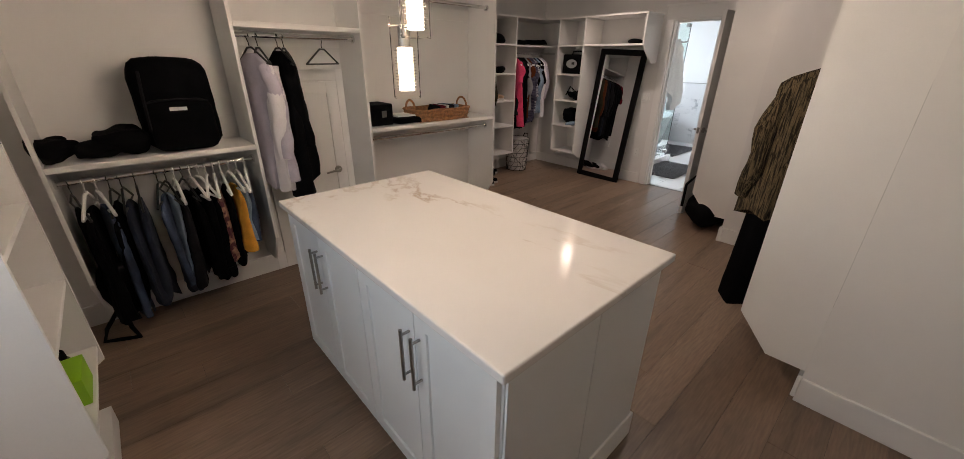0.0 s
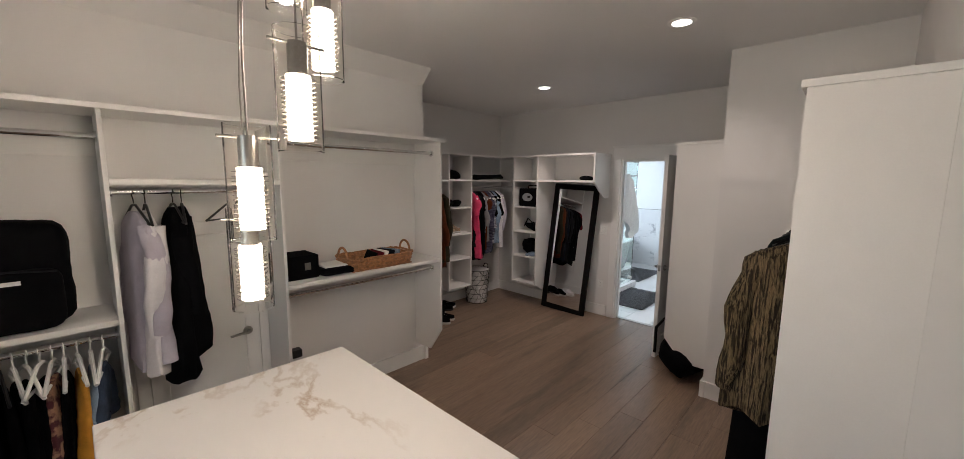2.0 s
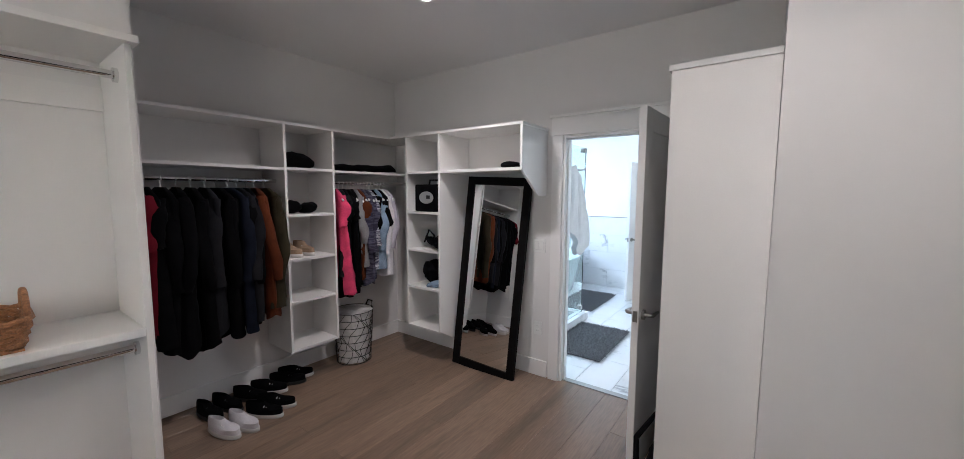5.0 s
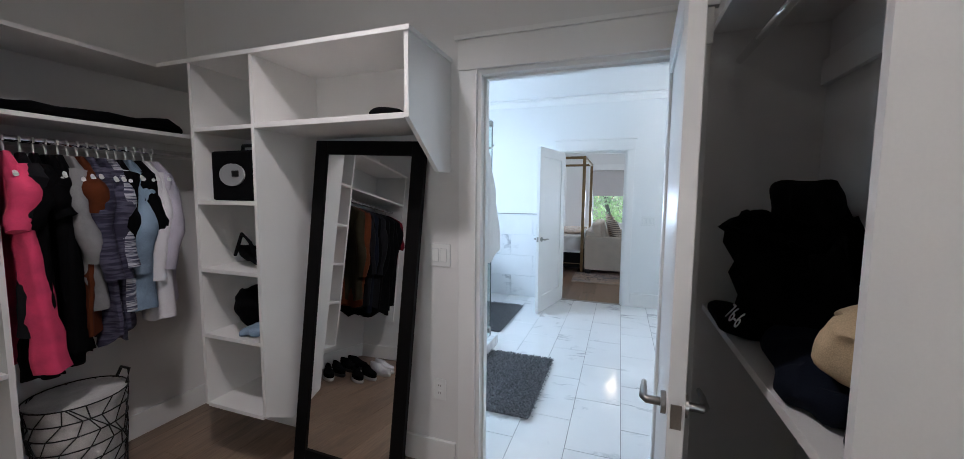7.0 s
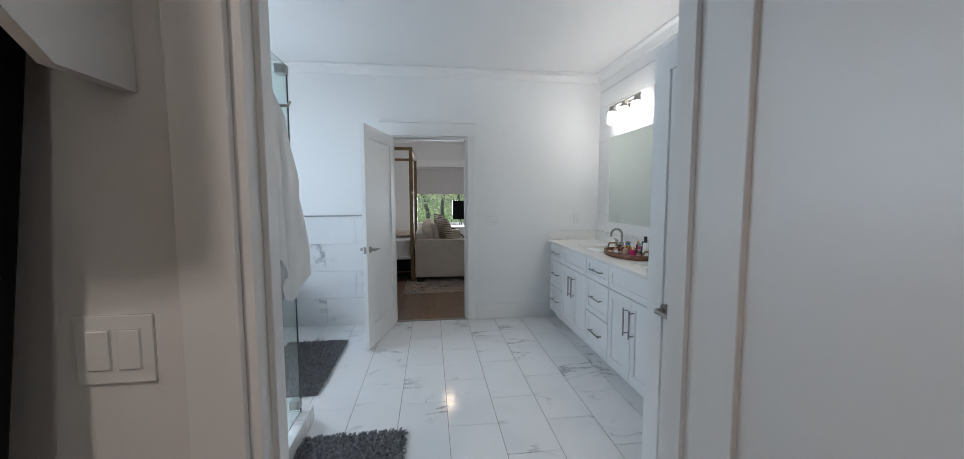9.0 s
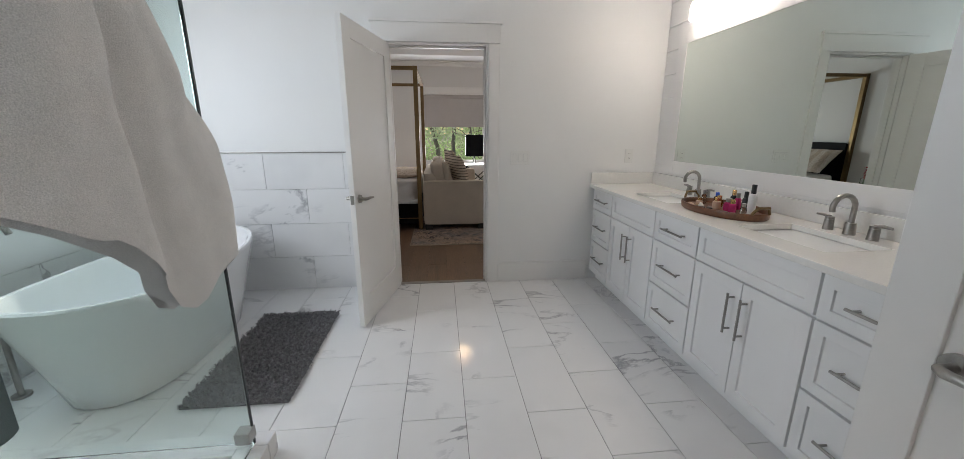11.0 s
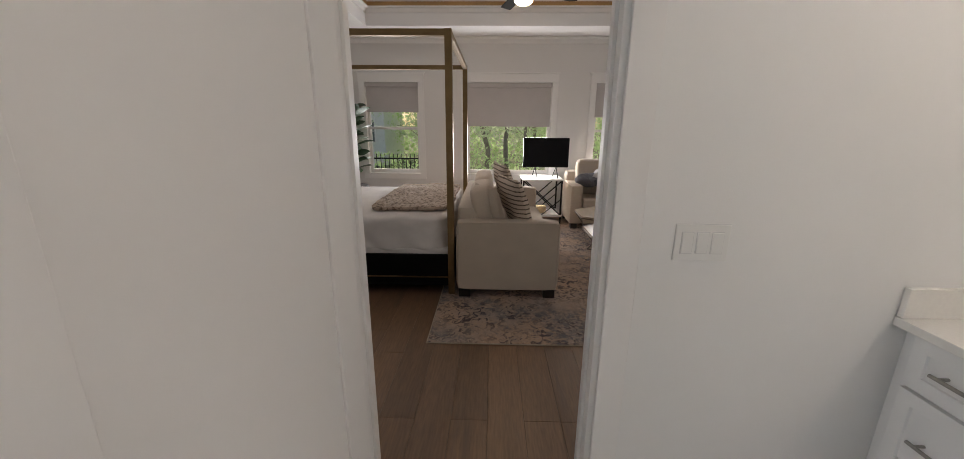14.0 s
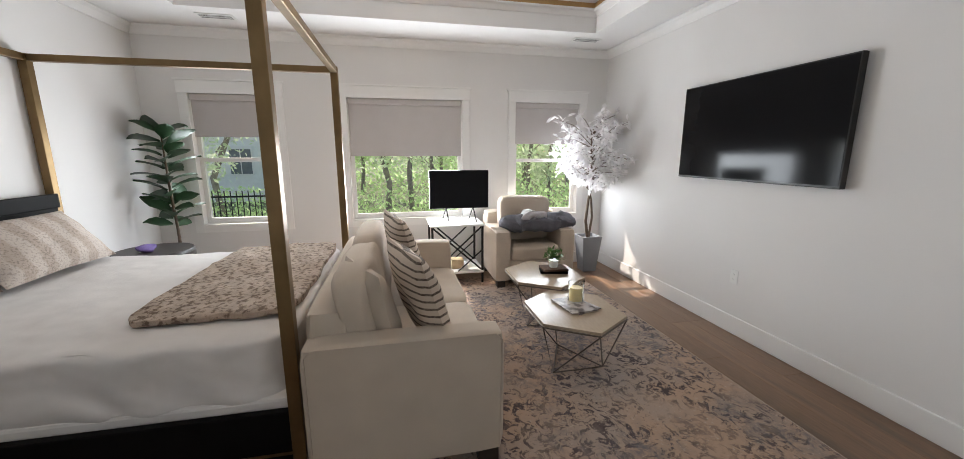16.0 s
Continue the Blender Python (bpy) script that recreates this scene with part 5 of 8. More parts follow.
for x0, x1 in ((9.235, 9.62), (8.155, 8.585), (7.02, 7.46)):
    for z0, z1 in ((0.69, 0.865), (0.40, 0.685), (0.105, 0.395)):
        drawer(x0, x1, z0, z1)
for x0, x1 in ((8.59, 9.23), (7.465, 8.15)):
    drawer(x0, x1, 0.69, 0.865, False)
    xm = (x0 + x1) / 2
    for a, b, hx in ((x0, xm, xm - 0.04), (xm, x1, xm + 0.04)):
        d = soft(part("door", shaker(bmesh.new(), a + G, b - G, 0.108, 0.682, VF, 1, "y", 0.055), CABINET, van, "white shaker door"), 0.0015)
        pull(d, (hx, VF + 0.019, 0.44), (hx, VF + 0.019, 0.60), (0, 0.034, 0))

# counter with two sink openings
SINKS = [(8.66, 9.12), (7.58, 8.04)]
SY0, SY1 = 0.985, 1.285
bm = pierced([6.99, SINKS[1][0], SINKS[1][1], SINKS[0][0], SINKS[0][1], 9.668], [0.832, SY0, SY1, 1.43], [(1, 1), (3, 1)], 0.87, 0.90)
ct = soft(solid("countertop", bm, COUNTER, "off-white quartz vanity top with two sink openings", "countertop"), 0.003)
soft(part("backsplash", mbox(6.99, 9.648, 0.832, 0.852, 0.901, 1.0), COUNTER, ct), 0.002)
soft(part("side_splash", mbox(9.648, 9.668, 0.832, 1.425, 0.901, 1.0), COUNTER, ct), 0.002)
for a, b in SINKS:
    s = thing("sink", ((a + b) / 2, (SY0 + SY1) / 2, 0.74), "white rectangular undermount sink", "sink")
    bm = bmesh.new()
    rings = []
    for grow, z in ((0.012, 0.869), (0.012, 0.862), (-0.004, 0.85), (-0.02, 0.76), (-0.05, 0.742), (-0.12, 0.738)):
        x0, x1, y0, y1 = a - grow, b + grow, SY0 - grow, SY1 + grow
        r = 0.035
        pts = []
        for cx, cy, st in ((x1 - r, y1 - r, 0), (x0 + r, y1 - r, 90), (x0 + r, y0 + r, 180), (x1 - r, y0 + r, 270)):
            pts += [(cx + r * math.cos(radians(st + d)), cy + r * math.sin(radians(st + d)), z) for d in (0, 30, 60, 90)]
        rings.append(pts)
    vs = [[bm.verts.new(p) for p in ring] for ring in rings]
    for u, w in zip(vs, vs[1:]):
        for i in range(16):
            bm.faces.new((u[i], u[(i + 1) % 16], w[(i + 1) % 16], w[i]))
    bm.faces.new(vs[-1])
    part("basin", bm, PORCELAIN, s, "", True)
    part("drain", rod(bmesh.new(), ((a + b) / 2, 1.12, 0.738), ((a + b) / 2, 1.12, 0.742), 0.022, 20), STEEL, s)
    f = thing("faucet", ((a + b) / 2, 0.93, 0.90), "brushed nickel gooseneck faucet with two side levers", "faucet")
    c = (a + b) / 2
    bm = rod(bmesh.new(), (c, 0.925, 0.901), (c, 0.925, 0.955), 0.024, 20, 0.02)
    arc = [(c, 0.925, 0.95), (c, 0.925, 1.0)] + [(c, 0.925 + 0.055 - 0.055 * math.cos(radians(d)), 1.025 + 0.055 * math.sin(radians(d))) for d in range(0, 200, 18)]
    tube(bm, arc, 0.0115, 12)
    part("spout", bm, STEEL, f, "", True)
    for sd in (-1, 1):
        bm = rod(bmesh.new(), (c + sd * 0.10, 0.925, 0.901), (c + sd * 0.10, 0.925, 0.952), 0.022, 18, 0.019)
        rod(bm, (c + sd * 0.10, 0.925, 0.953), (c + sd * 0.10, 0.925, 0.964), 0.019, 18)
        tube(bm, [(c + sd * 0.10, 0.925, 0.962), (c + sd * 0.13, 0.925, 0.968), (c + sd * 0.165, 0.925, 0.966)], [0.009, 0.008, 0.006], 8)
        part("lever", bm, STEEL, f, "", True)

wm = thing("vanity_mirror", (8.3, 0.83, 1.5), "wide frameless-looking wall mirror in a flat white frame", "mirror")
MX0, MX1, MZ0, MZ1 = 7.25, 9.37, 1.12, 2.02
bm = mbox(MX0 - 0.11, MX0, 0.829, 0.842, MZ0 - 0.10, MZ1 + 0.09)
box(bm, MX1, MX1 + 0.11, 0.829, 0.842, MZ0 - 0.10, MZ1 + 0.09)
box(bm, MX0, MX1, 0.829, 0.842, MZ0 - 0.10, MZ0)
box(bm, MX0, MX1, 0.829, 0.842, MZ1, MZ1 + 0.09)
soft(part("frame", bm, TRIM, wm, "flat white wooden frame"), 0.002)
part("glass", mbox(MX0 - 0.002, MX1 + 0.002, 0.829, 0.837, MZ0 - 0.002, MZ1 + 0.002), GREENMIRROR, wm, "silvered mirror")

for c in (8.93, 7.75):
    lt = thing("vanity_light", (c, 0.83, 2.25), "nickel wall light with three lit glass shades", "wall light", "lights over the vanity")
    part("backplate", mbox(c - 0.06, c + 0.06, 0.829, 0.85, 2.22, 2.34, 0.006), STEEL, lt)
    bm = rod(bmesh.new(), (c - 0.29, 0.92, 2.30), (c + 0.29, 0.92, 2.30), 0.011, 12)
    rod(bm, (c, 0.845, 2.29), (c, 0.92, 2.30), 0.010, 10)
    part("bar", bm, STEEL, lt, "", True)
    for k in (-1, 0, 1):
        x = c + k * 0.235
        part("socket_cup", rod(bmesh.new(), (x, 0.92, 2.245), (x, 0.92, 2.30), 0.036, 20, 0.026), STEEL, lt, "nickel cup", True)
        bm = bmesh.new()
        loft(bm, [[(x + r * math.cos(a), 0.92 + r * math.sin(a), z) for a in [i * math.tau / 24 for i in range(24)]] for r, z in ((0.040, 2.244), (0.048, 2.22), (0.048, 2.14), (0.044, 2.128))])
        part("shade", bm, VANITYGLOW, lt, "glowing frosted glass shade", True)

# tray with bottles
tray = thing("tray", (8.36, 1.12, 0.90), "oval dark wooden tray holding toiletries", "tray")
WALNUT = material("walnut", (0.16, 0.062, 0.028), 0.35, vary=0.2, scale=12, grain=0.2, grain_scale=60, stretch=(0.3, 2, 1))
TX, TY, TA, TB = 8.365, 1.13, 0.285, 0.172
bm = bmesh.new()
loft(bm, [[(TX + (TA + g) * math.cos(a), TY + (TB + g) * math.sin(a), z) for a in [i * math.tau / 48 for i in range(48)]] for g, z in ((-0.004, 0.901), (0.0, 0.905), (0.004, 0.934), (0.002, 0.94), (-0.006, 0.94), (-0.010, 0.934), (-0.012, 0.912))], False)
bmesh.ops.contextual_create(bm, geom=[e for e in bm.edges if e.is_boundary and e.verts[0].co.z > 0.911])
bmesh.ops.contextual_create(bm, geom=[e for e in bm.edges if e.is_boundary])
part("body", bm, WALNUT, tray, "", True)
for sd in (-1, 1):
    part("handle", tube(bmesh.new(), [(TX + sd * (TA - 0.004), TY - 0.05, 0.94), (TX + sd * (TA + 0.012), TY - 0.03, 0.975), (TX + sd * (TA + 0.012), TY + 0.03, 0.975), (TX + sd * (TA - 0.004), TY + 0.05, 0.94)], 0.008, 8), GOLD, tray, "", True)
AMBER = glass("amber_glass", (0.85, 0.5, 0.2))
PINKGLASS = material("pink_bottle", (0.55, 0.04, 0.16), 0.15, vary=0.05)
BLUECAP = material("blue_cap", (0.02, 0.11, 0.6), 0.35, vary=0.04)
GOLDCAP = material("gold_cap", (0.7, 0.47, 0.2), 0.25, 1.0, vary=0.03)
SKIN = material("beige_lotion", (0.55, 0.38, 0.28), 0.4, vary=0.04)
rng = random.Random(11)
bottles = [(8.56, 1.11, 0.018, 0.09, CLEAR, STEEL), (8.52, 1.05, 0.022, 0.08, CLEAR, BLUECAP), (8.50, 1.18, 0.024, 0.05, SKIN, GOLDCAP), (8.46, 1.08, 0.026, 0.07, AMBER, GOLDCAP), (8.42, 1.02, 0.022, 0.11, BLACKPLASTIC, GOLDCAP),
           (8.40, 1.14, 0.027, 0.07, SKIN, GOLDCAP), (8.36, 1.04, 0.022, 0.10, PINKGLASS, STEEL), (8.33, 1.12, 0.03, 0.075, PINKGLASS, STEEL), (8.29, 1.05, 0.022, 0.12, BLACKPLASTIC, BLACKPLASTIC), (8.26, 1.15, 0.024, 0.08, PINKGLASS, GOLDCAP),
           (8.22, 1.07, 0.025, 0.17, PLASTIC, BLACKPLASTIC), (8.19, 1.14, 0.02, 0.07, CLEAR, STEEL), (8.44, 1.21, 0.018, 0.03, PLASTIC, PLASTIC), (8.35, 1.22, 0.02, 0.025, BLACKPLASTIC, STEEL)]
for x, y, r, h, bmt, cmt in bottles:
    r, h = r * 0.82, h * 0.86
    b = thing("bottle", (x, y, 0.912), "small toiletry bottle standing on a wooden tray", "bottle", "toiletries on the tray")
    ring = lambda rr, z: [(x + rr * math.cos(a), y + rr * math.sin(a), z) for a in [i * math.tau / 18 for i in range(18)]]
    part("body", loft(bmesh.new(), [ring(r * 0.94, 0.913), ring(r, 0.918), ring(r, 0.912 + h * 0.68), ring(r * 0.6, 0.912 + h * 0.78)]), bmt, b, "", True)
    part("cap", loft(bmesh.new(), [ring(r * 0.62, 0.912 + h * 0.785), ring(r * 0.62, 0.912 + h * 1.1), ring(r * 0.5, 0.912 + h * 1.12)]), cmt, b, "", True)
soft(solid("compact_case", mbox(-0.035, 0.035, -0.02, 0.02, 0, 0.012), BLACKPLASTIC, "flat black make-up compact on a tray", "make-up"), 0.003).matrix_basis = pose(8.42, 1.245, 0.913, 0, 0, 25)
soft(solid("tube", mbox(-0.045, 0.045, -0.012, 0.012, 0, 0.016), SKIN, "beige cosmetic tube lying on a tray", "make-up"), 0.006).matrix_basis = pose(8.50, 1.23, 0.913, 0, 0, -20)

# tub
tub = thing("bathtub", (8.72, 4.52, 0), "white freestanding oval bathtub with a flared rim", "bathtub")
bm = bmesh.new()


def tub_ring(a, b, z, lift=0.0):
    pts = []
    for k in range(56):
        t = k * math.tau / 56
        c, s = math.cos(t), math.sin(t)
        pts.append((8.735 + a * math.copysign(abs(c) ** 0.78, c), 4.52 + b * math.copysign(abs(s) ** 0.82, s), z + lift * c * c))
    return pts


loft(bm, [tub_ring(*r) for r in ((0.58, 0.27, 0.001), (0.60, 0.285, 0.012), (0.66, 0.32, 0.20), (0.74, 0.365, 0.42, 0.01), (0.795, 0.398, 0.555, 0.035), (0.80, 0.40, 0.572, 0.04), (0.792, 0.394, 0.58, 0.042), (0.772, 0.374, 0.578, 0.042),
                                  (0.755, 0.355, 0.55, 0.035), (0.68, 0.31, 0.35, 0.01), (0.60, 0.26, 0.17), (0.50, 0.20, 0.135), (0.2, 0.08, 0.13))])
part("shell", bm, PORCELAIN, tub, "", True)
part("overflow", rod(bmesh.new(), (8.735, 4.19, 0.44), (8.735, 4.203, 0.443), 0.022, 18), STEEL, tub)
fl = thing("tub_filler", (8.2, 4.98, 0), "nickel floor-standing tub faucet with a curved spout", "faucet")
bm = tube(bmesh.new(), [(8.3, 4.99, 0.001), (8.3, 4.99, 0.80), (8.3, 4.985, 0.90), (8.3, 4.93, 0.96), (8.3, 4.86, 0.95), (8.3, 4.82, 0.88)], 0.014, 10)
part("spout", bm, STEEL, fl, "", True)
part("base", rod(bmesh.new(), (8.3, 4.99, 0.001), (8.3, 4.99, 0.015), 0.04, 20), STEEL, fl)

# frosted window over the tub
FROST = glass("frosted_glass", (0.93, 0.98, 0.95), 0.45, 1.3)
win = thing("window_tub", (8.3, 5.16, 1.1), "white window with frosted glass above the tub", "window")
win["kind"] = "structure"
bm = mbox(BW[0] - 0.09, BW[0], 5.142, 5.161, BW[2] - 0.09, BW[3] + 0.09)
box(bm, BW[1], BW[1] + 0.09, 5.142, 5.161, BW[2] - 0.09, BW[3] + 0.09)
box(bm, BW[0], BW[1], 5.142, 5.161, BW[3], BW[3] + 0.09)
box(bm, BW[0], BW[1], 5.142, 5.161, BW[2] - 0.09, BW[2])
soft(part("casing", bm, TRIM, win), 0.002)
bm = mbox(BW[0] + 0.001, BW[0] + 0.05, 5.19, 5.24, BW[2] + 0.001, BW[3] - 0.001)
box(bm, BW[1] - 0.05, BW[1] - 0.001, 5.19, 5.24, BW[2] + 0.001, BW[3] - 0.001)
box(bm, BW[0] + 0.05, BW[1] - 0.05, 5.19, 5.24, BW[3] - 0.05, BW[3] - 0.001)
box(bm, BW[0] + 0.05, BW[1] - 0.05, 5.19, 5.24, BW[2] + 0.001, BW[2] + 0.05)
soft(part("sash", bm, TRIM, win), 0.002)
pane = part("pane", mbox(BW[0] + 0.048, BW[1] - 0.048, 5.212, 5.218, BW[2] + 0.048, BW[3] - 0.048), FROST, win, "frosted glass pane")
pane.visible_shadow = False

# shower
GX, GY, GH = 7.72, 3.56, 2.13
cb = soft(struct("shower_curb", box(mbox(6.17, 7.79, 3.50, 3.62, 0.001, 0.10), 7.66, 7.79, 3.62, 5.16, 0.001, 0.10), MARBLE, "white marble-look shower curb", "curb"), 0.004)
struct("shower_floor", mbox(6.17, 7.66, 3.62, 5.16, 0.001, 0.02), MARBLE, "pale shower floor inside the glass", "floor")
sh = thing("shower_enclosure", (7.0, 3.56, 0.1), "frameless clear glass shower enclosure with nickel fittings", "shower")
dg = part("glass_door", mbox(6.20, 6.875, GY - 0.005, GY + 0.005, 0.115, GH), SHOWERGLASS, sh, "hinged clear glass door")
fp = part("fixed_panel", mbox(6.885, GX, GY - 0.005, GY + 0.005, 0.101, GH), SHOWERGLASS, sh, "fixed clear glass panel")
rp = part("return_panel", mbox(GX - 0.005, GX + 0.005, GY + 0.0055, 5.155, 0.101, GH), SHOWERGLASS, sh, "clear glass side panel")
for g in (dg, fp, rp):
    g.visible_shadow = False
SEAL = material("glass_edge_seal", (0.02, 0.03, 0.03), 0.4, vary=0.05)
part("door_seal", mbox(6.876, 6.884, GY - 0.007, GY + 0.007, 0.101, GH), SEAL, sh, "dark rubber door seal")
part("edge_strip", mbox(GX - 0.004, GX + 0.0055, GY - 0.0065, GY + 0.005, 0.101, GH), SEAL, sh, "dark green glass edge")
for z in (GH - 0.03, 0.16):
    part("corner_clip", mbox(GX - 0.05, GX + 0.009, GY - 0.012, GY + 0.05, z - 0.025, z + 0.025, 0.003), STEEL, sh, "nickel corner clip")
hb = tube(bmesh.new(), [(6.84, GY - 0.005, 0.95), (6.84, GY - 0.055, 0.95), (6.84, GY - 0.062, 0.97), (6.84, GY - 0.062, 1.17), (6.84, GY - 0.055, 1.19), (6.84, GY - 0.005, 1.19)], 0.011, 10)
part("door_handle", hb, STEEL, dg, "nickel D-shaped pull", True)
bm = rod(bmesh.new(), (6.30, GY + 0.065, 1.30), (7.02, GY + 0.065, 1.30), 0.009, 12)
for x in (6.34, 6.98):
    rod(bm, (x, GY + 0.006, 1.30), (x, GY + 0.065, 1.30), 0.007, 10)
tb = solid("towel_bar", bm, STEEL, "nickel towel bar fixed inside the shower glass", "towel bar", smooth=True)
hk = solid("towel_hook", tube(bmesh.new(), [(7.47, GY - 0.006, 1.86), (7.47, GY - 0.04, 1.855), (7.50, GY - 0.075, 1.86), (7.515, GY - 0.085, 1.885)], [0.014, 0.009, 0.009, 0.007], 10), STEEL, "dark nickel towel hook on the glass", "hook", smooth=True)
TERRY = cloth("white_terry", (0.78, 0.765, 0.745), vary=0.04, bump=0.7)
GREYTERRY = cloth("grey_terry", (0.13, 0.17, 0.18), vary=0.12, bump=0.9)


def drape(cx, y, top, bottom, w_top, w_bot, skew, mat, name, label, seed=0, thick=0.02, point=0.0):
    """A towel hanging in folds from one spot: broad along x, thick along y."""
    rng = random.Random(seed)
    ph = [rng.uniform(0, 6) for _ in range(3)]
    rings = []
    for i in range(26):
        v = i / 25
        z = top + (bottom - top) * v
        w = w_top + (w_bot - w_top) * min(1, v * 1.15) ** 0.8
        c = cx + skew * v
        ring = []
        for k in range(40):
            t = k * math.tau / 40
            u = math.cos(t)
            d = thick * (0.5 + v * 0.5) * math.copysign(abs(math.sin(t)) ** 0.5, math.sin(t))
            fold = 0.045 * (0.35 + 0.65 * (1 - abs(u))) * math.sin(u * 7.5 + ph[0] + 0.8 * v) * (0.4 + 0.6 * v)
            zz = z - point * v * v * v * (0.5 + 0.5 * math.sin(u * 4.2 + ph[1]))
            ring.append((c + u * w / 2, y - 0.05 + d + fold, zz))
        rings.append(ring)
    return solid(name, loft(bmesh.new(), rings), mat, label, "towel", smooth=True)


def hung_towel(hx, y, top, mat, label):
    """A thick bath towel hung by one corner: its long side falls plumb, the rest spreads in folds to a point."""
    def at(table, u):
        for (a, p), (b, q) in zip(table, table[1:]):
            if u <= b:
                k = (u - a) / (b - a)
                return p + (q - p) * k * k * (3 - 2 * k)
        return table[-1][1]
    hem = [(-1, 0.66), (-0.5, 0.75), (-0.13, 0.88), (0.17, 1.02), (0.69, 0.92), (1, 0.62)]
    wide = [(0, 0.125), (0.12, 0.30), (0.5, 0.47), (1, 0.72)]
    rings, rows, n = [], 34, 64
    for i in range(rows):
        v = i / (rows - 1)
        ring = []
        for k in range(n):
            t = k * math.tau / n
            u = math.cos(t)
            w = at(wide, v)
            x = hx - 0.04 - 0.10 * v + w * (u + 1) / 2
            body = (0.030 + 0.022 * (1 - v)) * math.copysign(abs(math.sin(t)) ** 0.45, math.sin(t))
            f = math.sin(u * 6.0 + 0.9) * 0.030 + math.sin(u * 13 + 1.5 * v) * 0.012
            z = top - v * at(hem, u) - 0.035 * (u * 0.9 + 0.25) ** 2 * (1 - v)
            x += 0.006 * math.sin(z * 21 + u * 3)
            ring.append((x, y + body + f * min(1, v * 2.2) * (1 - 0.35 * abs(u)), z))
        rings.append(ring)
    bm = loft(bmesh.new(), rings)
    tube(bm, [(hx + 0.02, y + 0.055, top - 0.02), (hx + 0.02, y + 0.0, top - 0.012)], 0.011, 8)
    return solid("bath_towel", bm, mat, label, "towel", smooth=True)


hung_towel(7.09, GY - 0.085, 1.885, TERRY, "large white bath towel hanging on the shower glass")
drape(6.78, GY + 0.115, 1.315, 0.78, 0.50, 0.50, 0.0, GREYTERRY, "hand_towel", "grey-teal towel folded over a towel bar", 5, 0.014)


# mats
MATTUFT = material("mat_pile", (0.19, 0.19, 0.20), 0.95, vary=0.6, scale=60, grain=0.4, grain_scale=300)


def shag(x0, x1, y0, y1, seed, turn=0.0):
    rng = random.Random(seed)
    ob = thing("bath_mat", ((x0 + x1) / 2, (y0 + y1) / 2, 0), "shaggy dark grey bath mat on the tiles", "mat", "bath mats")
    part("backing", mbox(x0, x1, y0, y1, 0.001, 0.012), MATTUFT, ob)
    verts, faces = [], []
    for _ in range(9000):
        x, y = rng.uniform(x0 - 0.004, x1 + 0.004), rng.uniform(y0 - 0.004, y1 + 0.004)
        a, l, h = rng.uniform(0, 6.28), rng.uniform(0.014, 0.036), rng.uniform(0.016, 0.034)
        dx, dy = math.cos(a) * l, math.sin(a) * l
        px, py = -math.sin(a) * 0.0045, math.cos(a) * 0.0045
        i = len(verts)
        verts += [(x - px, y - py, 0.011), (x + px, y + py, 0.011), (x + dx * 0.5 + px, y + dy * 0.5 + py, h), (x + dx * 0.5 - px, y + dy * 0.5 - py, h), (x + dx, y + dy, h * 0.75)]
        faces += [(i, i + 1, i + 2, i + 3), (i + 3, i + 2, i + 4)]
    me = bpy.data.meshes.new("shag_tufting")
    me.from_pydata(verts, [], faces)
    me.materials.append(MATTUFT)
    p = tagged(new("shag_tufting", me), kind="stuff")
    p.parent = ob
    p.matrix_parent_inverse = Matrix.Translation(-ob.location)


shag(6.62, 7.57, 2.93, 3.49, 1)
shag(8.10, 9.12, 3.57, 4.10, 2)
vt = thing("ceiling_vent", (7.83, 3.27, 2.76), "square white exhaust grille in the bathroom ceiling", "vent")
part("frame", mbox(7.69, 7.97, 3.13, 3.41, 2.748, 2.7595, 0.003), PLASTIC, vt)
for k in range(9):
    part("slat", mbox(7.71, 7.95, 3.15 + 0.027 * k, 3.163 + 0.027 * k, 2.743, 2.749), GREYPLASTIC, vt)


# ---- bedroom: trim, windows, ceiling ----
for a in ((9.79, 14.95, -0.12, -0.102), (9.79, 14.95, 5.182, 5.20), (14.932, 14.95, -0.10, 5.18), (9.79, 9.808, -0.10, 2.26), (9.79, 9.808, 3.24, 5.18)):
    baseboard("baseboard", *a, 0.15)
crown("crown_trim", 14.95, 14.95, -0.12, 5.20, -1, 0, 2.77)
crown("crown_trim", 9.79, 14.95, -0.12, -0.12, 0, 1, 2.77)
crown("crown_trim", 9.79, 14.95, 5.20, 5.20, 0, -1, 2.77)
for a in ((TR[1], TR[1], TR[2], TR[3], -1, 0), (TR[0], TR[1], TR[2], TR[2], 0, 1), (TR[0], TR[1], TR[3], TR[3], 0, -1)):
    crown("crown_trim", *a, 3.0, 0.06, 0.07)
HONEY = material("honey_wood", (0.42, 0.23, 0.08), 0.45, vary=0.15, grain=0.15, stretch=(0.3, 0.3, 1))
bm = mbox(TR[0] + 0.001, TR[0] + 0.05, TR[2] + 0.001, TR[3] - 0.001, 3.001, 3.05)
box(bm, TR[1] - 0.05, TR[1] - 0.001, TR[2] + 0.001, TR[3] - 0.001, 3.001, 3.05)
box(bm, TR[0] + 0.05, TR[1] - 0.05, TR[2] + 0.001, TR[2] + 0.05, 3.001, 3.05)
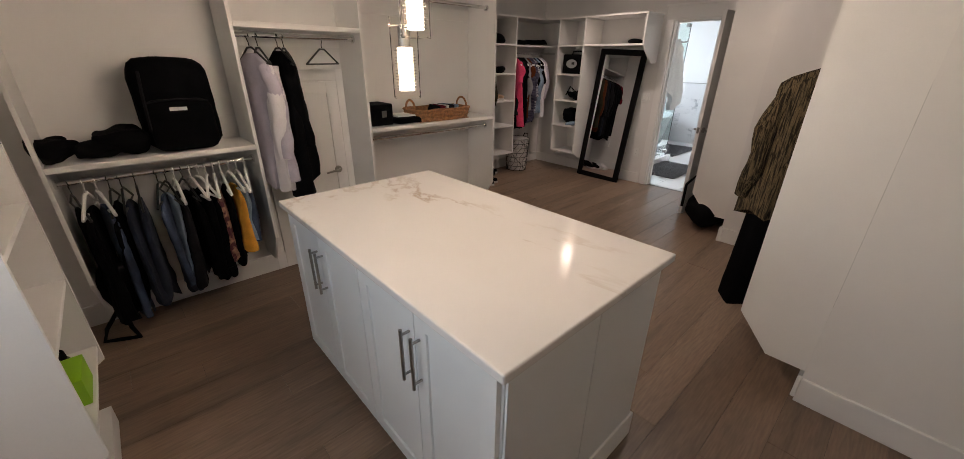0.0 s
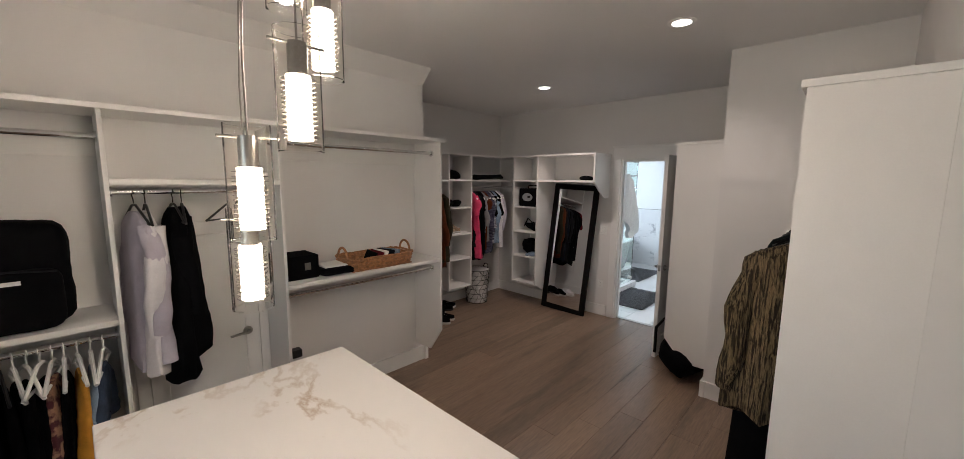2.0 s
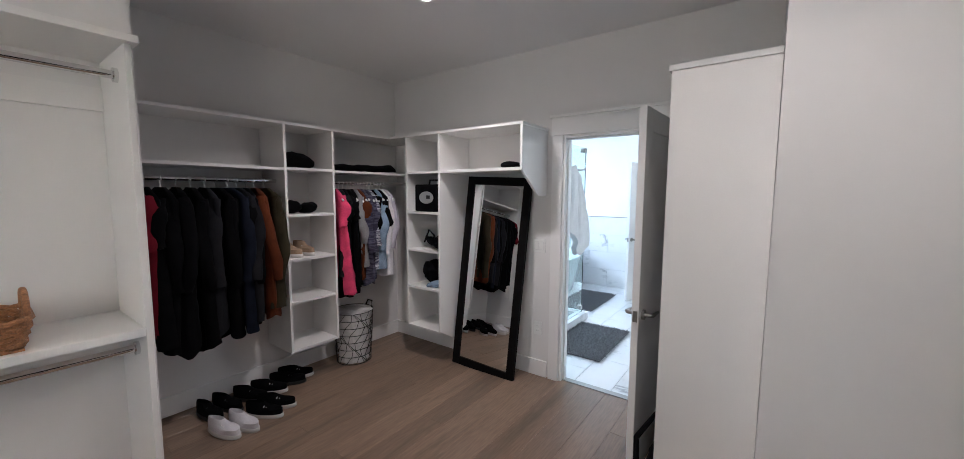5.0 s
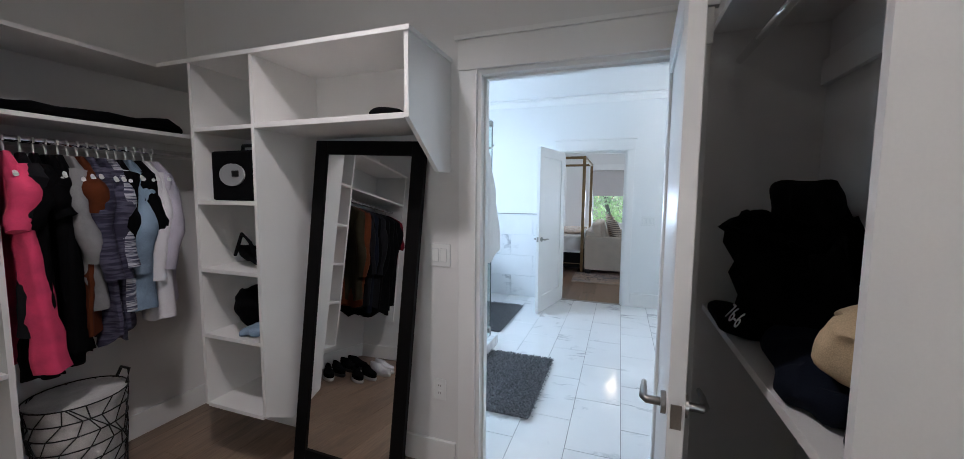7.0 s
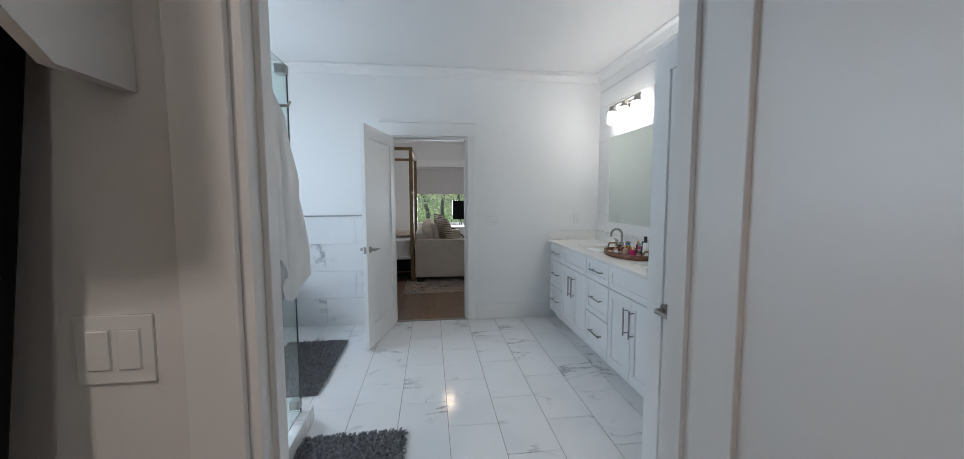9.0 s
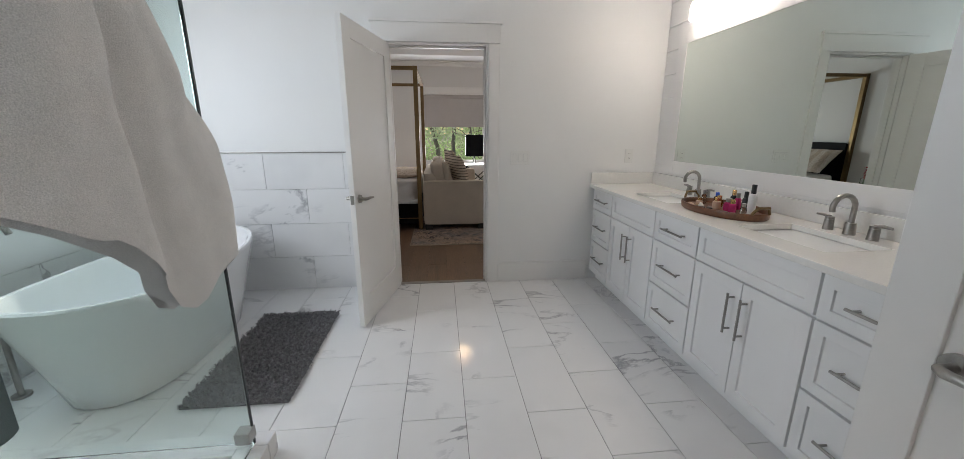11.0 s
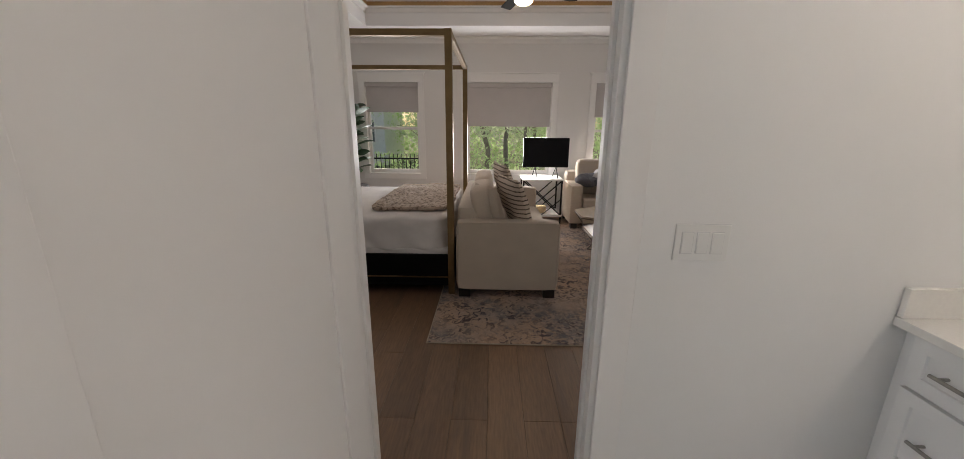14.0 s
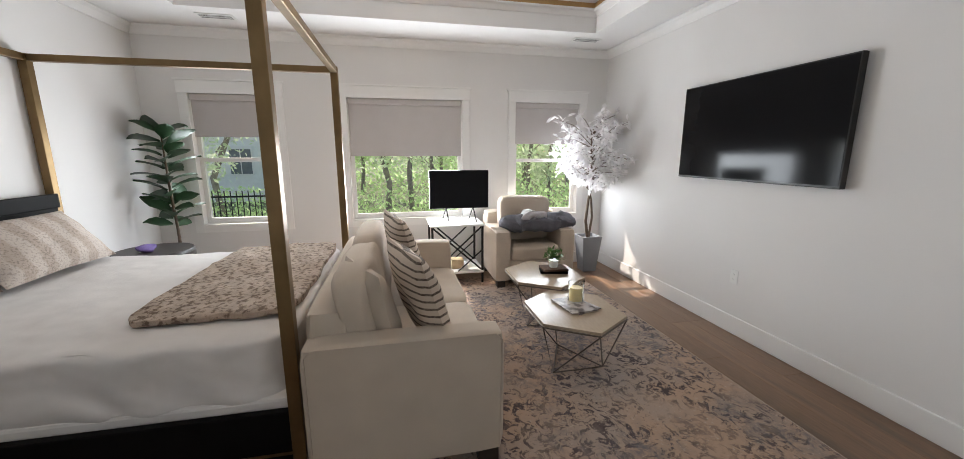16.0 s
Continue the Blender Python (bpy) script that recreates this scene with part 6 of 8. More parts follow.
box(bm, TR[0] + 0.05, TR[1] - 0.05, TR[3] - 0.05, TR[3] - 0.001, 3.001, 3.05)
struct("tray_trim", bm, HONEY, "honey-coloured wooden strip round the tray ceiling", "trim")

PANE = glass("window_pane", (0.98, 1.0, 0.99), 0.0, 1.02)
BLINDCLOTH = material("blind_cloth", (0.50, 0.47, 0.46), 0.85, vary=0.02, grain=0.03, grain_scale=300)
for k, ((y0, y1, z0, z1), drop, mid) in enumerate(zip(WINDOWS, (1.69, 1.48, 1.63), (1.42, None, 1.40))):
    w = thing("window_%d" % (k + 1), (14.95, (y0 + y1) / 2, z0), "white-framed window looking onto green trees", "window")
    w["kind"] = "structure"
    c = 0.09
    bm = mbox(14.932, 14.951, y0 - c, y0, z0 - c, z1)
    box(bm, 14.932, 14.951, y1, y1 + c, z0 - c, z1)
    box(bm, 14.932, 14.951, y0, y1, z0 - c, z0)
    box(bm, 14.928, 14.951, y0 - c - 0.005, y1 + c + 0.005, z1 + 0.0005, z1 + 0.13)
    box(bm, 14.918, 14.951, y0 - c - 0.02, y1 + c + 0.02, z1 + 0.1305, z1 + 0.15)
    soft(part("casing", bm, TRIM, w), 0.002)
    f = 0.045
    bm = mbox(15.02, 15.07, y0 + 0.001, y0 + f, z0 + 0.001, z1 - 0.001)
    box(bm, 15.02, 15.07, y1 - f, y1 - 0.001, z0 + 0.001, z1 - 0.001)
    box(bm, 15.02, 15.07, y0 + f, y1 - f, z0 + 0.001, z0 + f + 0.015)
    box(bm, 15.02, 15.07, y0 + f, y1 - f, z1 - f, z1 - 0.001)
    if mid:
        box(bm, 15.015, 15.06, y0 + f, y1 - f, mid - 0.022, mid + 0.022)
    soft(part("window_frame", bm, TRIM, w), 0.002)
    for a, b in (((z0 + 0.058, mid - 0.02), (mid + 0.02, z1 - 0.04)) if mid else ((z0 + 0.058, z1 - 0.04),)):
        p = part("pane", mbox(15.043, 15.047, y0 + f - 0.003, y1 - f + 0.003, a, b), PANE, w, "clear glass pane")
        p.visible_shadow = False
    bl = thing("roller_blind", (14.97, (y0 + y1) / 2, z1), "pale grey roller blind lowered over the upper window", "blind", "roller blinds")
    part("cassette", mbox(14.955, 15.005, y0 + 0.006, y1 - 0.006, z1 - 0.07, z1 - 0.002, 0.008), BLINDCLOTH, bl)
    part("fabric", mbox(14.978, 14.9805, y0 + 0.012, y1 - 0.012, drop, z1 - 0.06), BLINDCLOTH, bl)
    part("bottom_bar", mbox(14.972, 14.987, y0 + 0.012, y1 - 0.012, drop - 0.022, drop, 0.003), BLINDCLOTH, bl)
    part("pull_tab", mbox(14.968, 14.985, (y0 + y1) / 2 - 0.03, (y0 + y1) / 2 + 0.03, drop - 0.034, drop - 0.0225, 0.002), PLASTIC, bl)
for y in (4.22, 0.42):
    v = thing("ceiling_vent", (14.5, y, 2.77), "white slotted air vent in the ceiling", "vent", "bedroom air vents")
    part("frame", mbox(14.44, 14.58, y - 0.16, y + 0.16, 2.762, 2.7695, 0.002), PLASTIC, v)
    for k in range(4):
        part("slot", mbox(14.458 + 0.028 * k, 14.470 + 0.028 * k, y - 0.14, y + 0.14, 2.7605, 2.7625), BLACKPLASTIC if k % 2 else GREYPLASTIC, v)

fan = thing("ceiling_fan", (12.85, 2.43, 3.12), "dark bronze ceiling fan with a lit dome", "fan")
BRONZE = material("dark_bronze", (0.05, 0.035, 0.025), 0.4, 0.8, vary=0.1)
bm = rod(bmesh.new(), (12.85, 2.43, 2.70), (12.85, 2.43, 2.82), 0.10, 28, 0.085)
rod(bm, (12.85, 2.43, 2.82), (12.85, 2.43, 3.12), 0.016, 12)
rod(bm, (12.85, 2.43, 3.07), (12.85, 2.43, 3.119), 0.07, 24)
part("motor", bm, BRONZE, fan, "", True)
bm = bmesh.new()
loft(bm, [[(12.85 + r * math.cos(a), 2.43 + r * math.sin(a), z) for a in [i * math.tau / 28 for i in range(28)]] for r, z in ((0.092, 2.70), (0.088, 2.665), (0.06, 2.645), (0.02, 2.638))])
part("light_dome", bm, glow("lit_fan_dome", (1.0, 0.74, 0.46), 44.0), fan, "glowing dome", True)
for k in range(5):
    a = k * math.tau / 5 + 0.25
    m = Matrix.Translation((12.85, 2.43, 2.775)) @ Matrix.Rotation(a, 4, "Z") @ Matrix.Rotation(radians(10), 4, "X")
    part("blade", mbox(0.11, 0.66, -0.06, 0.06, -0.004, 0.004, 0.003, m), BLACKWOOD, fan, "dark blade")

# ---- bedroom: bed ----
BX0, BX1, BY0, BY1 = 11.75, 13.62, 3.07, 5.155
bed = thing("canopy_bed", (12.7, 4.1, 0), "brass canopy bed with a black base and headboard", "bed")
PW = 0.028
for x in (BX0, BX1):
    for y in (BY0, BY1):
        soft(part("post", mbox(x - PW, x + PW, y - PW, y + PW, 0.013 if y < 3.2 else 0.001, 2.185), GOLD, bed, "square antique brass post"), 0.003)
for x in (BX0, BX1):
    soft(part("canopy_rail", mbox(x - PW + 0.004, x + PW - 0.004, BY0 + PW, BY1 - PW, 2.135, 2.183), GOLD, bed, "antique brass rail"), 0.003)
for y in (BY0, BY1):
    soft(part("canopy_rail", mbox(BX0 + PW, BX1 - PW, y - PW + 0.004, y + PW - 0.004, 2.135, 2.183), GOLD, bed, "antique brass rail"), 0.003)
for a in ((BX0 - 0.02, BX0 + 0.02, BY0 + PW, BY1 - PW), (BX1 - 0.02, BX1 + 0.02, BY0 + PW, BY1 - PW), (BX0 + PW, BX1 - PW, BY0 - 0.02, BY0 + 0.02)):
    soft(part("side_rail", mbox(*a, 0.09, 0.375), BLACKWOOD, bed, "black wooden rail"), 0.004)
for x in (BX0, BX1):
    part("brass_inlay", mbox(x - 0.024, x + 0.024, BY0 + PW, BY1 - PW, 0.165, 0.178), GOLD, bed, "thin brass strip")
part("slat_base", mbox(BX0 + 0.022, BX1 - 0.022, BY0 + 0.022, BY1 - PW, 0.10, 0.30), BLACKWOOD, bed)
soft(part("headboard", mbox(BX0 + PW, BX1 - PW, BY1 - 0.035, BY1 + 0.02, 0.30, 1.18), BLACKWOOD, bed, "black panelled headboard"), 0.004)
soft(part("headboard_rail", mbox(BX0 + PW, BX1 - PW, BY1 - 0.055, BY1 - 0.036, 1.09, 1.195), BLACKWOOD, bed), 0.006)
SHEET = cloth("white_sheet", (0.70, 0.665, 0.64), vary=0.04, scale=5, grain=0.02, bump=0.12)
mat_ = thing("mattress", (12.7, 4.05, 0.31), "thick white mattress in a loosely fitted sheet", "mattress")
bm = bmesh.new()
rounded(bm, BX0 + 0.035, BX1 - 0.035, BY0 + 0.03, BY1 - 0.06, 0.376, 0.70, 0.07, 64)
for v in bm.verts:
    c = v.co
    low = max(0.0, min(1.0, (0.70 - c.z) / 0.12))
    wr = math.sin(c.y * 16 + 9 * noise.noise(Vector((c.x * 2, c.y * 2.5, c.z * 3)))) * 0.010 + noise.noise(c * 7) * 0.010 + noise.noise(c * 19) * 0.004
    if low > 0.1:
        c.x += wr * (1 if c.x > 12.7 else -1)
        c.y += wr * (1 if c.y > 4.1 else -1)
    if c.z > 0.6:
        c.z += noise.noise(Vector((c.x * 2.4, c.y * 2.4, 5))) * 0.012 - 0.007 * abs(noise.noise(Vector((c.x * 5 + c.y * 2, c.y * 3 - c.x * 2, 1)))) + 0.003 * noise.noise(c * 16)
part("sheet", bm, SHEET, mat_, "wrinkled white fitted sheet", True)
soft(part("topper_edge", mbox(BX0 + 0.03, BX1 - 0.03, BY0 + 0.025, BY1 - 0.06, 0.302, 0.415), SHEET, mat_), 0.015)
LEOPARD = cloth("spotted_fur", (0.44, 0.335, 0.26), second=(0.15, 0.095, 0.062), second_scale=36, second_at=0.55, bump=0.9, vary=0.15)
bm = bmesh.new()
rounded(bm, 12.02, 13.55, 3.12, 3.87, 0.70, 0.742, 0.10, 24, None, 0.012, 3)
for v in bm.verts:
    v.co.z += noise.noise(v.co * 9) * 0.010 + noise.noise(v.co * 30) * 0.006
solid("throw_blanket", bm, LEOPARD, "spotted fawn faux-fur throw folded on the bed", "blanket", smooth=True)


def banded(name, ground, band, axis, scale, lo, hi, wander, broken, speck=0.0):
    """Woven cloth with bands across an axis, broken up like yarn, over fine specks."""
    m = bpy.data.materials.new(name)
    m.use_nodes = True
    n, l = m.node_tree.nodes, m.node_tree.links
    geo = n.new("ShaderNodeNewGeometry")
    wave = n.new("ShaderNodeTexWave")
    wave.wave_type, wave.bands_direction = "BANDS", axis
    wave.inputs["Scale"].default_value, wave.inputs["Distortion"].default_value = scale, wander
    wave.inputs["Detail"].default_value, wave.inputs["Detail Scale"].default_value = 2, 4
    l.new(geo.outputs["Position"], wave.inputs["Vector"])
    cut = n.new("ShaderNodeMapRange")
    cut.inputs["From Min"].default_value, cut.inputs["From Max"].default_value = lo, hi
    l.new(wave.outputs["Fac"], cut.inputs["Value"])
    yarn = n.new("ShaderNodeTexNoise")
    yarn.inputs["Scale"].default_value, yarn.inputs["Detail"].default_value = 90, 2
    l.new(geo.outputs["Position"], yarn.inputs["Vector"])
    gap = n.new("ShaderNodeMapRange")
    gap.inputs["From Min"].default_value, gap.inputs["From Max"].default_value = 0.42, 0.58
    gap.inputs["To Min"].default_value = 1 - broken
    l.new(yarn.outputs["Fac"], gap.inputs["Value"])
    fac = n.new("ShaderNodeMath")
    fac.operation = "MULTIPLY"
    l.new(cut.outputs[0], fac.inputs[0])
    l.new(gap.outputs[0], fac.inputs[1])
    mix = n.new("ShaderNodeMix")
    mix.data_type = "RGBA"
    mix.inputs["A"].default_value, mix.inputs["B"].default_value = rgb(ground), rgb(band)
    l.new(fac.outputs[0], mix.inputs["Factor"])
    spots = n.new("ShaderNodeMapRange")
    spots.inputs["From Min"].default_value, spots.inputs["From Max"].default_value = 0.50, 0.66
    spots.inputs["To Min"].default_value, spots.inputs["To Max"].default_value = 1.0, 1.0 - speck
    l.new(yarn.outputs["Fac"], spots.inputs["Value"])
    tone = n.new("ShaderNodeVectorMath")
    tone.operation = "SCALE"
    l.new(mix.outputs["Result"], tone.inputs[0])
    l.new(spots.outputs[0], tone.inputs["Scale"])
    bs = n["Principled BSDF"]
    l.new(tone.outputs[0], bs.inputs["Base Color"])
    bs.inputs["Roughness"].default_value = 0.92
    relief = n.new("ShaderNodeBump")
    relief.inputs["Strength"].default_value, relief.inputs["Distance"].default_value = 0.5, 0.003
    l.new(yarn.outputs["Fac"], relief.inputs["Height"])
    l.new(relief.outputs[0], bs.inputs["Normal"])
    return m


PILLOW = banded("banded_fur_pillow", (0.55, 0.475, 0.42), (0.43, 0.345, 0.285), "X", 2.0, 0.35, 0.75, 2.0, 0.15, 0.32)


def pillow(name, c, w, h, d, lean, turn, mat, label, seed, trim=None, parent=None):
    """A stuffed pillow: w wide, h high, d thick, leaning back by lean degrees, its corners pinched."""
    m = pose(*c, 0, 0, turn) @ pose(0, 0, h / 2, -lean, 0, 0)
    bm = bmesh.new()
    n = 16
    grid = {}
    for side in (-1, 1):
        for i in range(n + 1):
            for j in range(n + 1):
                u, v = i / n * 2 - 1, j / n * 2 - 1
                if side == 1 and (abs(u) == 1 or abs(v) == 1):
                    grid[side, i, j] = grid[-1, i, j]
                    continue
                t = ((1 - u * u) * (1 - v * v)) ** 0.42
                pin = 1 - 0.07 * (1 - abs(u)) * abs(v) - 0.0
                pin2 = 1 - 0.07 * (1 - abs(v)) * abs(u)
                wv = noise.noise(Vector((u * 2.2 + seed, v * 2.2, side))) * 0.018
                p = Vector((u * w / 2 * pin2, side * (d / 2) * t + wv * t, v * h / 2 * pin))
                grid[side, i, j] = bm.verts.new(m @ p)
        for i in range(n):
            for j in range(n):
                bm.faces.new((grid[side, i, j], grid[side, i + 1, j], grid[side, i + 1, j + 1], grid[side, i, j + 1]))
    return solid(name, bm, mat, label, "pillow", smooth=True)


pillow("bed_pillow", (12.19, 4.90, 0.675), 0.88, 0.47, 0.19, 42, 3, PILLOW, "large banded beige fur pillow leaning on the headboard", 1)
pillow("bed_pillow", (13.08, 4.905, 0.675), 0.82, 0.46, 0.19, 42, -3, PILLOW, "large banded beige fur pillow leaning on the headboard", 4)

# ---- bedroom: sofa and armchair ----
LINEN = material("cream_upholstery", (0.52, 0.44, 0.36), 0.9, vary=0.05, scale=6, grain=0.10, grain_scale=500, bump=0.35, bump_scale=600)
LEGWOOD = material("dark_leg_wood", (0.02, 0.015, 0.012), 0.5, vary=0.2)
so = thing("sofa", (12.67, 2.57, 0), "cream upholstered two-seat sofa with track arms", "sofa")
SX0, SX1, SYF, SYB = 11.65, 13.68, 2.14, 3.02
for x0, x1 in ((SX0, SX0 + 0.15), (SX1 - 0.15, SX1)):
    part("arm", rounded(bmesh.new(), x0, x1, SYF, SYB, 0.085, 0.70, 0.045, 7), LINEN, so, "", True)
part("base", rounded(bmesh.new(), SX0 + 0.12, SX1 - 0.12, SYF + 0.02, SYB - 0.01, 0.09, 0.31, 0.04, 6), LINEN, so, "", True)
part("back", rounded(bmesh.new(), SX0 + 0.12, SX1 - 0.12, SYB - 0.20, SYB, 0.10, 0.80, 0.06, 7), LINEN, so, "", True)
xm = (SX0 + SX1) / 2
for x0, x1, s in ((SX0 + 0.152, xm - 0.003, 1), (xm + 0.003, SX1 - 0.152, 2)):
    part("seat_cushion", rounded(bmesh.new(), x0, x1, SYF - 0.01, SYB - 0.2, 0.30, 0.47, 0.09, 8, None, 0.006, s), LINEN, so, "", True)
    m = Matrix.Translation((0, SYB - 0.2, 0.47)) @ Matrix.Rotation(radians(-9), 4, "X") @ Matrix.Translation((0, -SYB + 0.2, -0.47))
    part("back_cushion", rounded(bmesh.new(), x0 - 0.02, x1, SYB - 0.36, SYB - 0.17, 0.46, 0.94, 0.16, 9, m, 0.014, s + 4), LINEN, so, "", True)
bm = bmesh.new()
tube(bm, [(SX0 - 0.001, SYF + 0.02, 0.12), (SX0 - 0.001, SYF + 0.014, 0.66), (SX0 + 0.002, SYF + 0.04, 0.69), (SX0 + 0.002, SYB - 0.06, 0.69), (SX0 - 0.001, SYB - 0.02, 0.66), (SX0 - 0.001, SYB - 0.02, 0.12)], 0.004, 6)
part("piping", bm, LINEN, so, "", True)
for x in (SX0 + 0.07, SX1 - 0.07):
    for y in (SYF + 0.07, SYB - 0.07):
        soft(part("foot", mbox(x - 0.05, x + 0.05, y - 0.05, y + 0.05, 0.013, 0.089), LEGWOOD, so, "dark wooden foot"), 0.003)
STRIPED = banded("striped_pillow_cloth", (0.56, 0.46, 0.37), (0.075, 0.05, 0.035), "Z", 8.2, 0.74, 0.86, 0.35, 0.25)
pillow("throw_pillow", (12.00, 2.50, 0.475), 0.55, 0.58, 0.17, 18, 16, STRIPED, "cream throw pillow with dark woven stripes", 7)
pillow("throw_pillow", (12.80, 2.56, 0.475), 0.58, 0.62, 0.17, 16, 12, STRIPED, "cream throw pillow with dark woven stripes", 9)
pillow("throw_pillow", (11.99, 2.74, 0.50), 0.46, 0.46, 0.18, 12, 24, LINEN, "plain cream throw pillow on the sofa", 12)

AX0, AX1, AY0, AY1 = 14.06, 14.86, 0.66, 1.58
ch = thing("armchair", (14.5, 1.1, 0), "cream upholstered armchair with track arms", "armchair")
for y0, y1 in ((AY0, AY0 + 0.17), (AY1 - 0.17, AY1)):
    part("arm", rounded(bmesh.new(), AX0, AX1 - 0.02, y0, y1, 0.085, 0.65, 0.05, 7), LINEN, ch, "", True)
part("base", rounded(bmesh.new(), AX0 + 0.02, AX1 - 0.02, AY0 + 0.12, AY1 - 0.12, 0.09, 0.32, 0.04, 6), LINEN, ch, "", True)
part("seat_cushion", rounded(bmesh.new(), AX0 - 0.005, AX1 - 0.2, AY0 + 0.172, AY1 - 0.172, 0.31, 0.47, 0.09, 8, None, 0.005, 3), LINEN, ch, "", True)
part("back", rounded(bmesh.new(), AX1 - 0.22, AX1, AY0 + 0.02, AY1 - 0.02, 0.09, 0.80, 0.06, 7), LINEN, ch, "", True)
part("back_cushion", rounded(bmesh.new(), AX1 - 0.40, AX1 - 0.20, AY0 + 0.15, AY1 - 0.15, 0.46, 0.99, 0.13, 9, None, 0.01, 8), LINEN, ch, "", True)
for x in (AX0 + 0.07, AX1 - 0.09):
    for y in (AY0 + 0.07, AY1 - 0.07):
        soft(part("foot", mbox(x - 0.045, x + 0.045, y - 0.045, y + 0.045, 0.013, 0.089), LEGWOOD, ch, "dark wooden foot"), 0.003)
GREYBLANKET = cloth("grey_blanket", (0.115, 0.115, 0.135), vary=0.2, bump=0.5)
lump("blanket", 14.08, 14.50, 0.60, 1.46, 0.60, 0.76, GREYBLANKET, "crumpled dark grey blanket across the armchair", "blanket", 51, 0.38, 0.07, 0, 12)
lump("cloth", 14.10, 14.36, 0.96, 1.26, 0.70, 0.83, WHITE, "crumpled white cloth on a grey blanket", "cloth", 52, 0.4, 0.07, 0, 10)

# ---- bedroom: rug ----
RUG = bpy.data.materials.new("distressed_rug")
RUG.use_nodes = True
nt = RUG.node_tree
n_, l_ = nt.nodes, nt.links
bs = n_["Principled BSDF"]
bs.inputs["Roughness"].default_value = 0.95
geo = n_.new("ShaderNodeNewGeometry")


def rug_noise(scale, lo, hi, rough=0.6, dist=0.0):
    t = n_.new("ShaderNodeTexNoise")
    t.inputs["Scale"].default_value, t.inputs["Detail"].default_value = scale, 7
    t.inputs["Roughness"].default_value, t.inputs["Distortion"].default_value = rough, dist
    l_.new(geo.outputs["Position"], t.inputs["Vector"])
    r = n_.new("ShaderNodeMapRange")
    r.inputs["From Min"].default_value, r.inputs["From Max"].default_value = lo, hi
    l_.new(t.outputs["Fac"], r.inputs["Value"])
    return r.outputs[0]


def rug_mix(fac, a, b):
    m = n_.new("ShaderNodeMix")
    m.data_type = "RGBA"
    l_.new(fac, m.inputs["Factor"])
    for key, v in (("A", a), ("B", b)):
        if isinstance(v, tuple):
            m.inputs[key].default_value = rgb(v)
        else:
            l_.new(v, m.inputs[key])
    return m.outputs["Result"]


def product(a, b):
    m = n_.new("ShaderNodeMath")
    m.operation = "MULTIPLY"
    l_.new(a, m.inputs[0])
    l_.new(b, m.inputs[1])
    return m.outputs[0]


base = rug_mix(rug_noise(1.6, 0.42, 0.62), (0.46, 0.315, 0.225), (0.37, 0.295, 0.25))
base = rug_mix(product(rug_noise(14, 0.50, 0.57, 0.68, 1.4), rug_noise(2.3, 0.30, 0.55)), base, (0.075, 0.052, 0.052))
base = rug_mix(product(rug_noise(10, 0.42, 0.60, 0.75, 0.8), rug_noise(1.3, 0.44, 0.58)), base, (0.15, 0.14, 0.15))
base = rug_mix(rug_noise(60, 0.60, 0.72), base, (0.52, 0.44, 0.36))
l_.new(base, bs.inputs["Base Color"])
bp = n_.new("ShaderNodeBump")
bp.inputs["Strength"].default_value, bp.inputs["Distance"].default_value = 0.5, 0.004
l_.new(rug_noise(240, 0.3, 0.7), bp.inputs["Height"])
l_.new(bp.outputs[0], bs.inputs["Normal"])
rug = thing("area_rug", (12.7, 1.8, 0), "large distressed beige and grey-blue patterned rug", "rug")
soft(part("woven_field", mbox(10.92, 14.54, 0.48, 3.16, 0.001, 0.012), RUG, rug), 0.004)
EDGE = material("rug_binding", (0.45, 0.38, 0.30), 0.9, vary=0.1, scale=40)
bm = tube(bmesh.new(), [(10.917, 0.477, 0.006), (10.917, 3.163, 0.006), (14.543, 3.163, 0.006), (14.543, 0.477, 0.006), (10.917, 0.477, 0.006)], 0.005, 6)
part("binding", bm, EDGE, rug, "pale bound edge")

# ---- bedroom: tables ----
TOPWOOD = material("pale_table_top", (0.44, 0.35, 0.26), 0.22, vary=0.08, scale=4, grain=0.08, grain_scale=50, stretch=(0.4, 2, 1))
WIRE = material("bronze_wire", (0.16, 0.13, 0.11), 0.4, 0.8, vary=0.1)


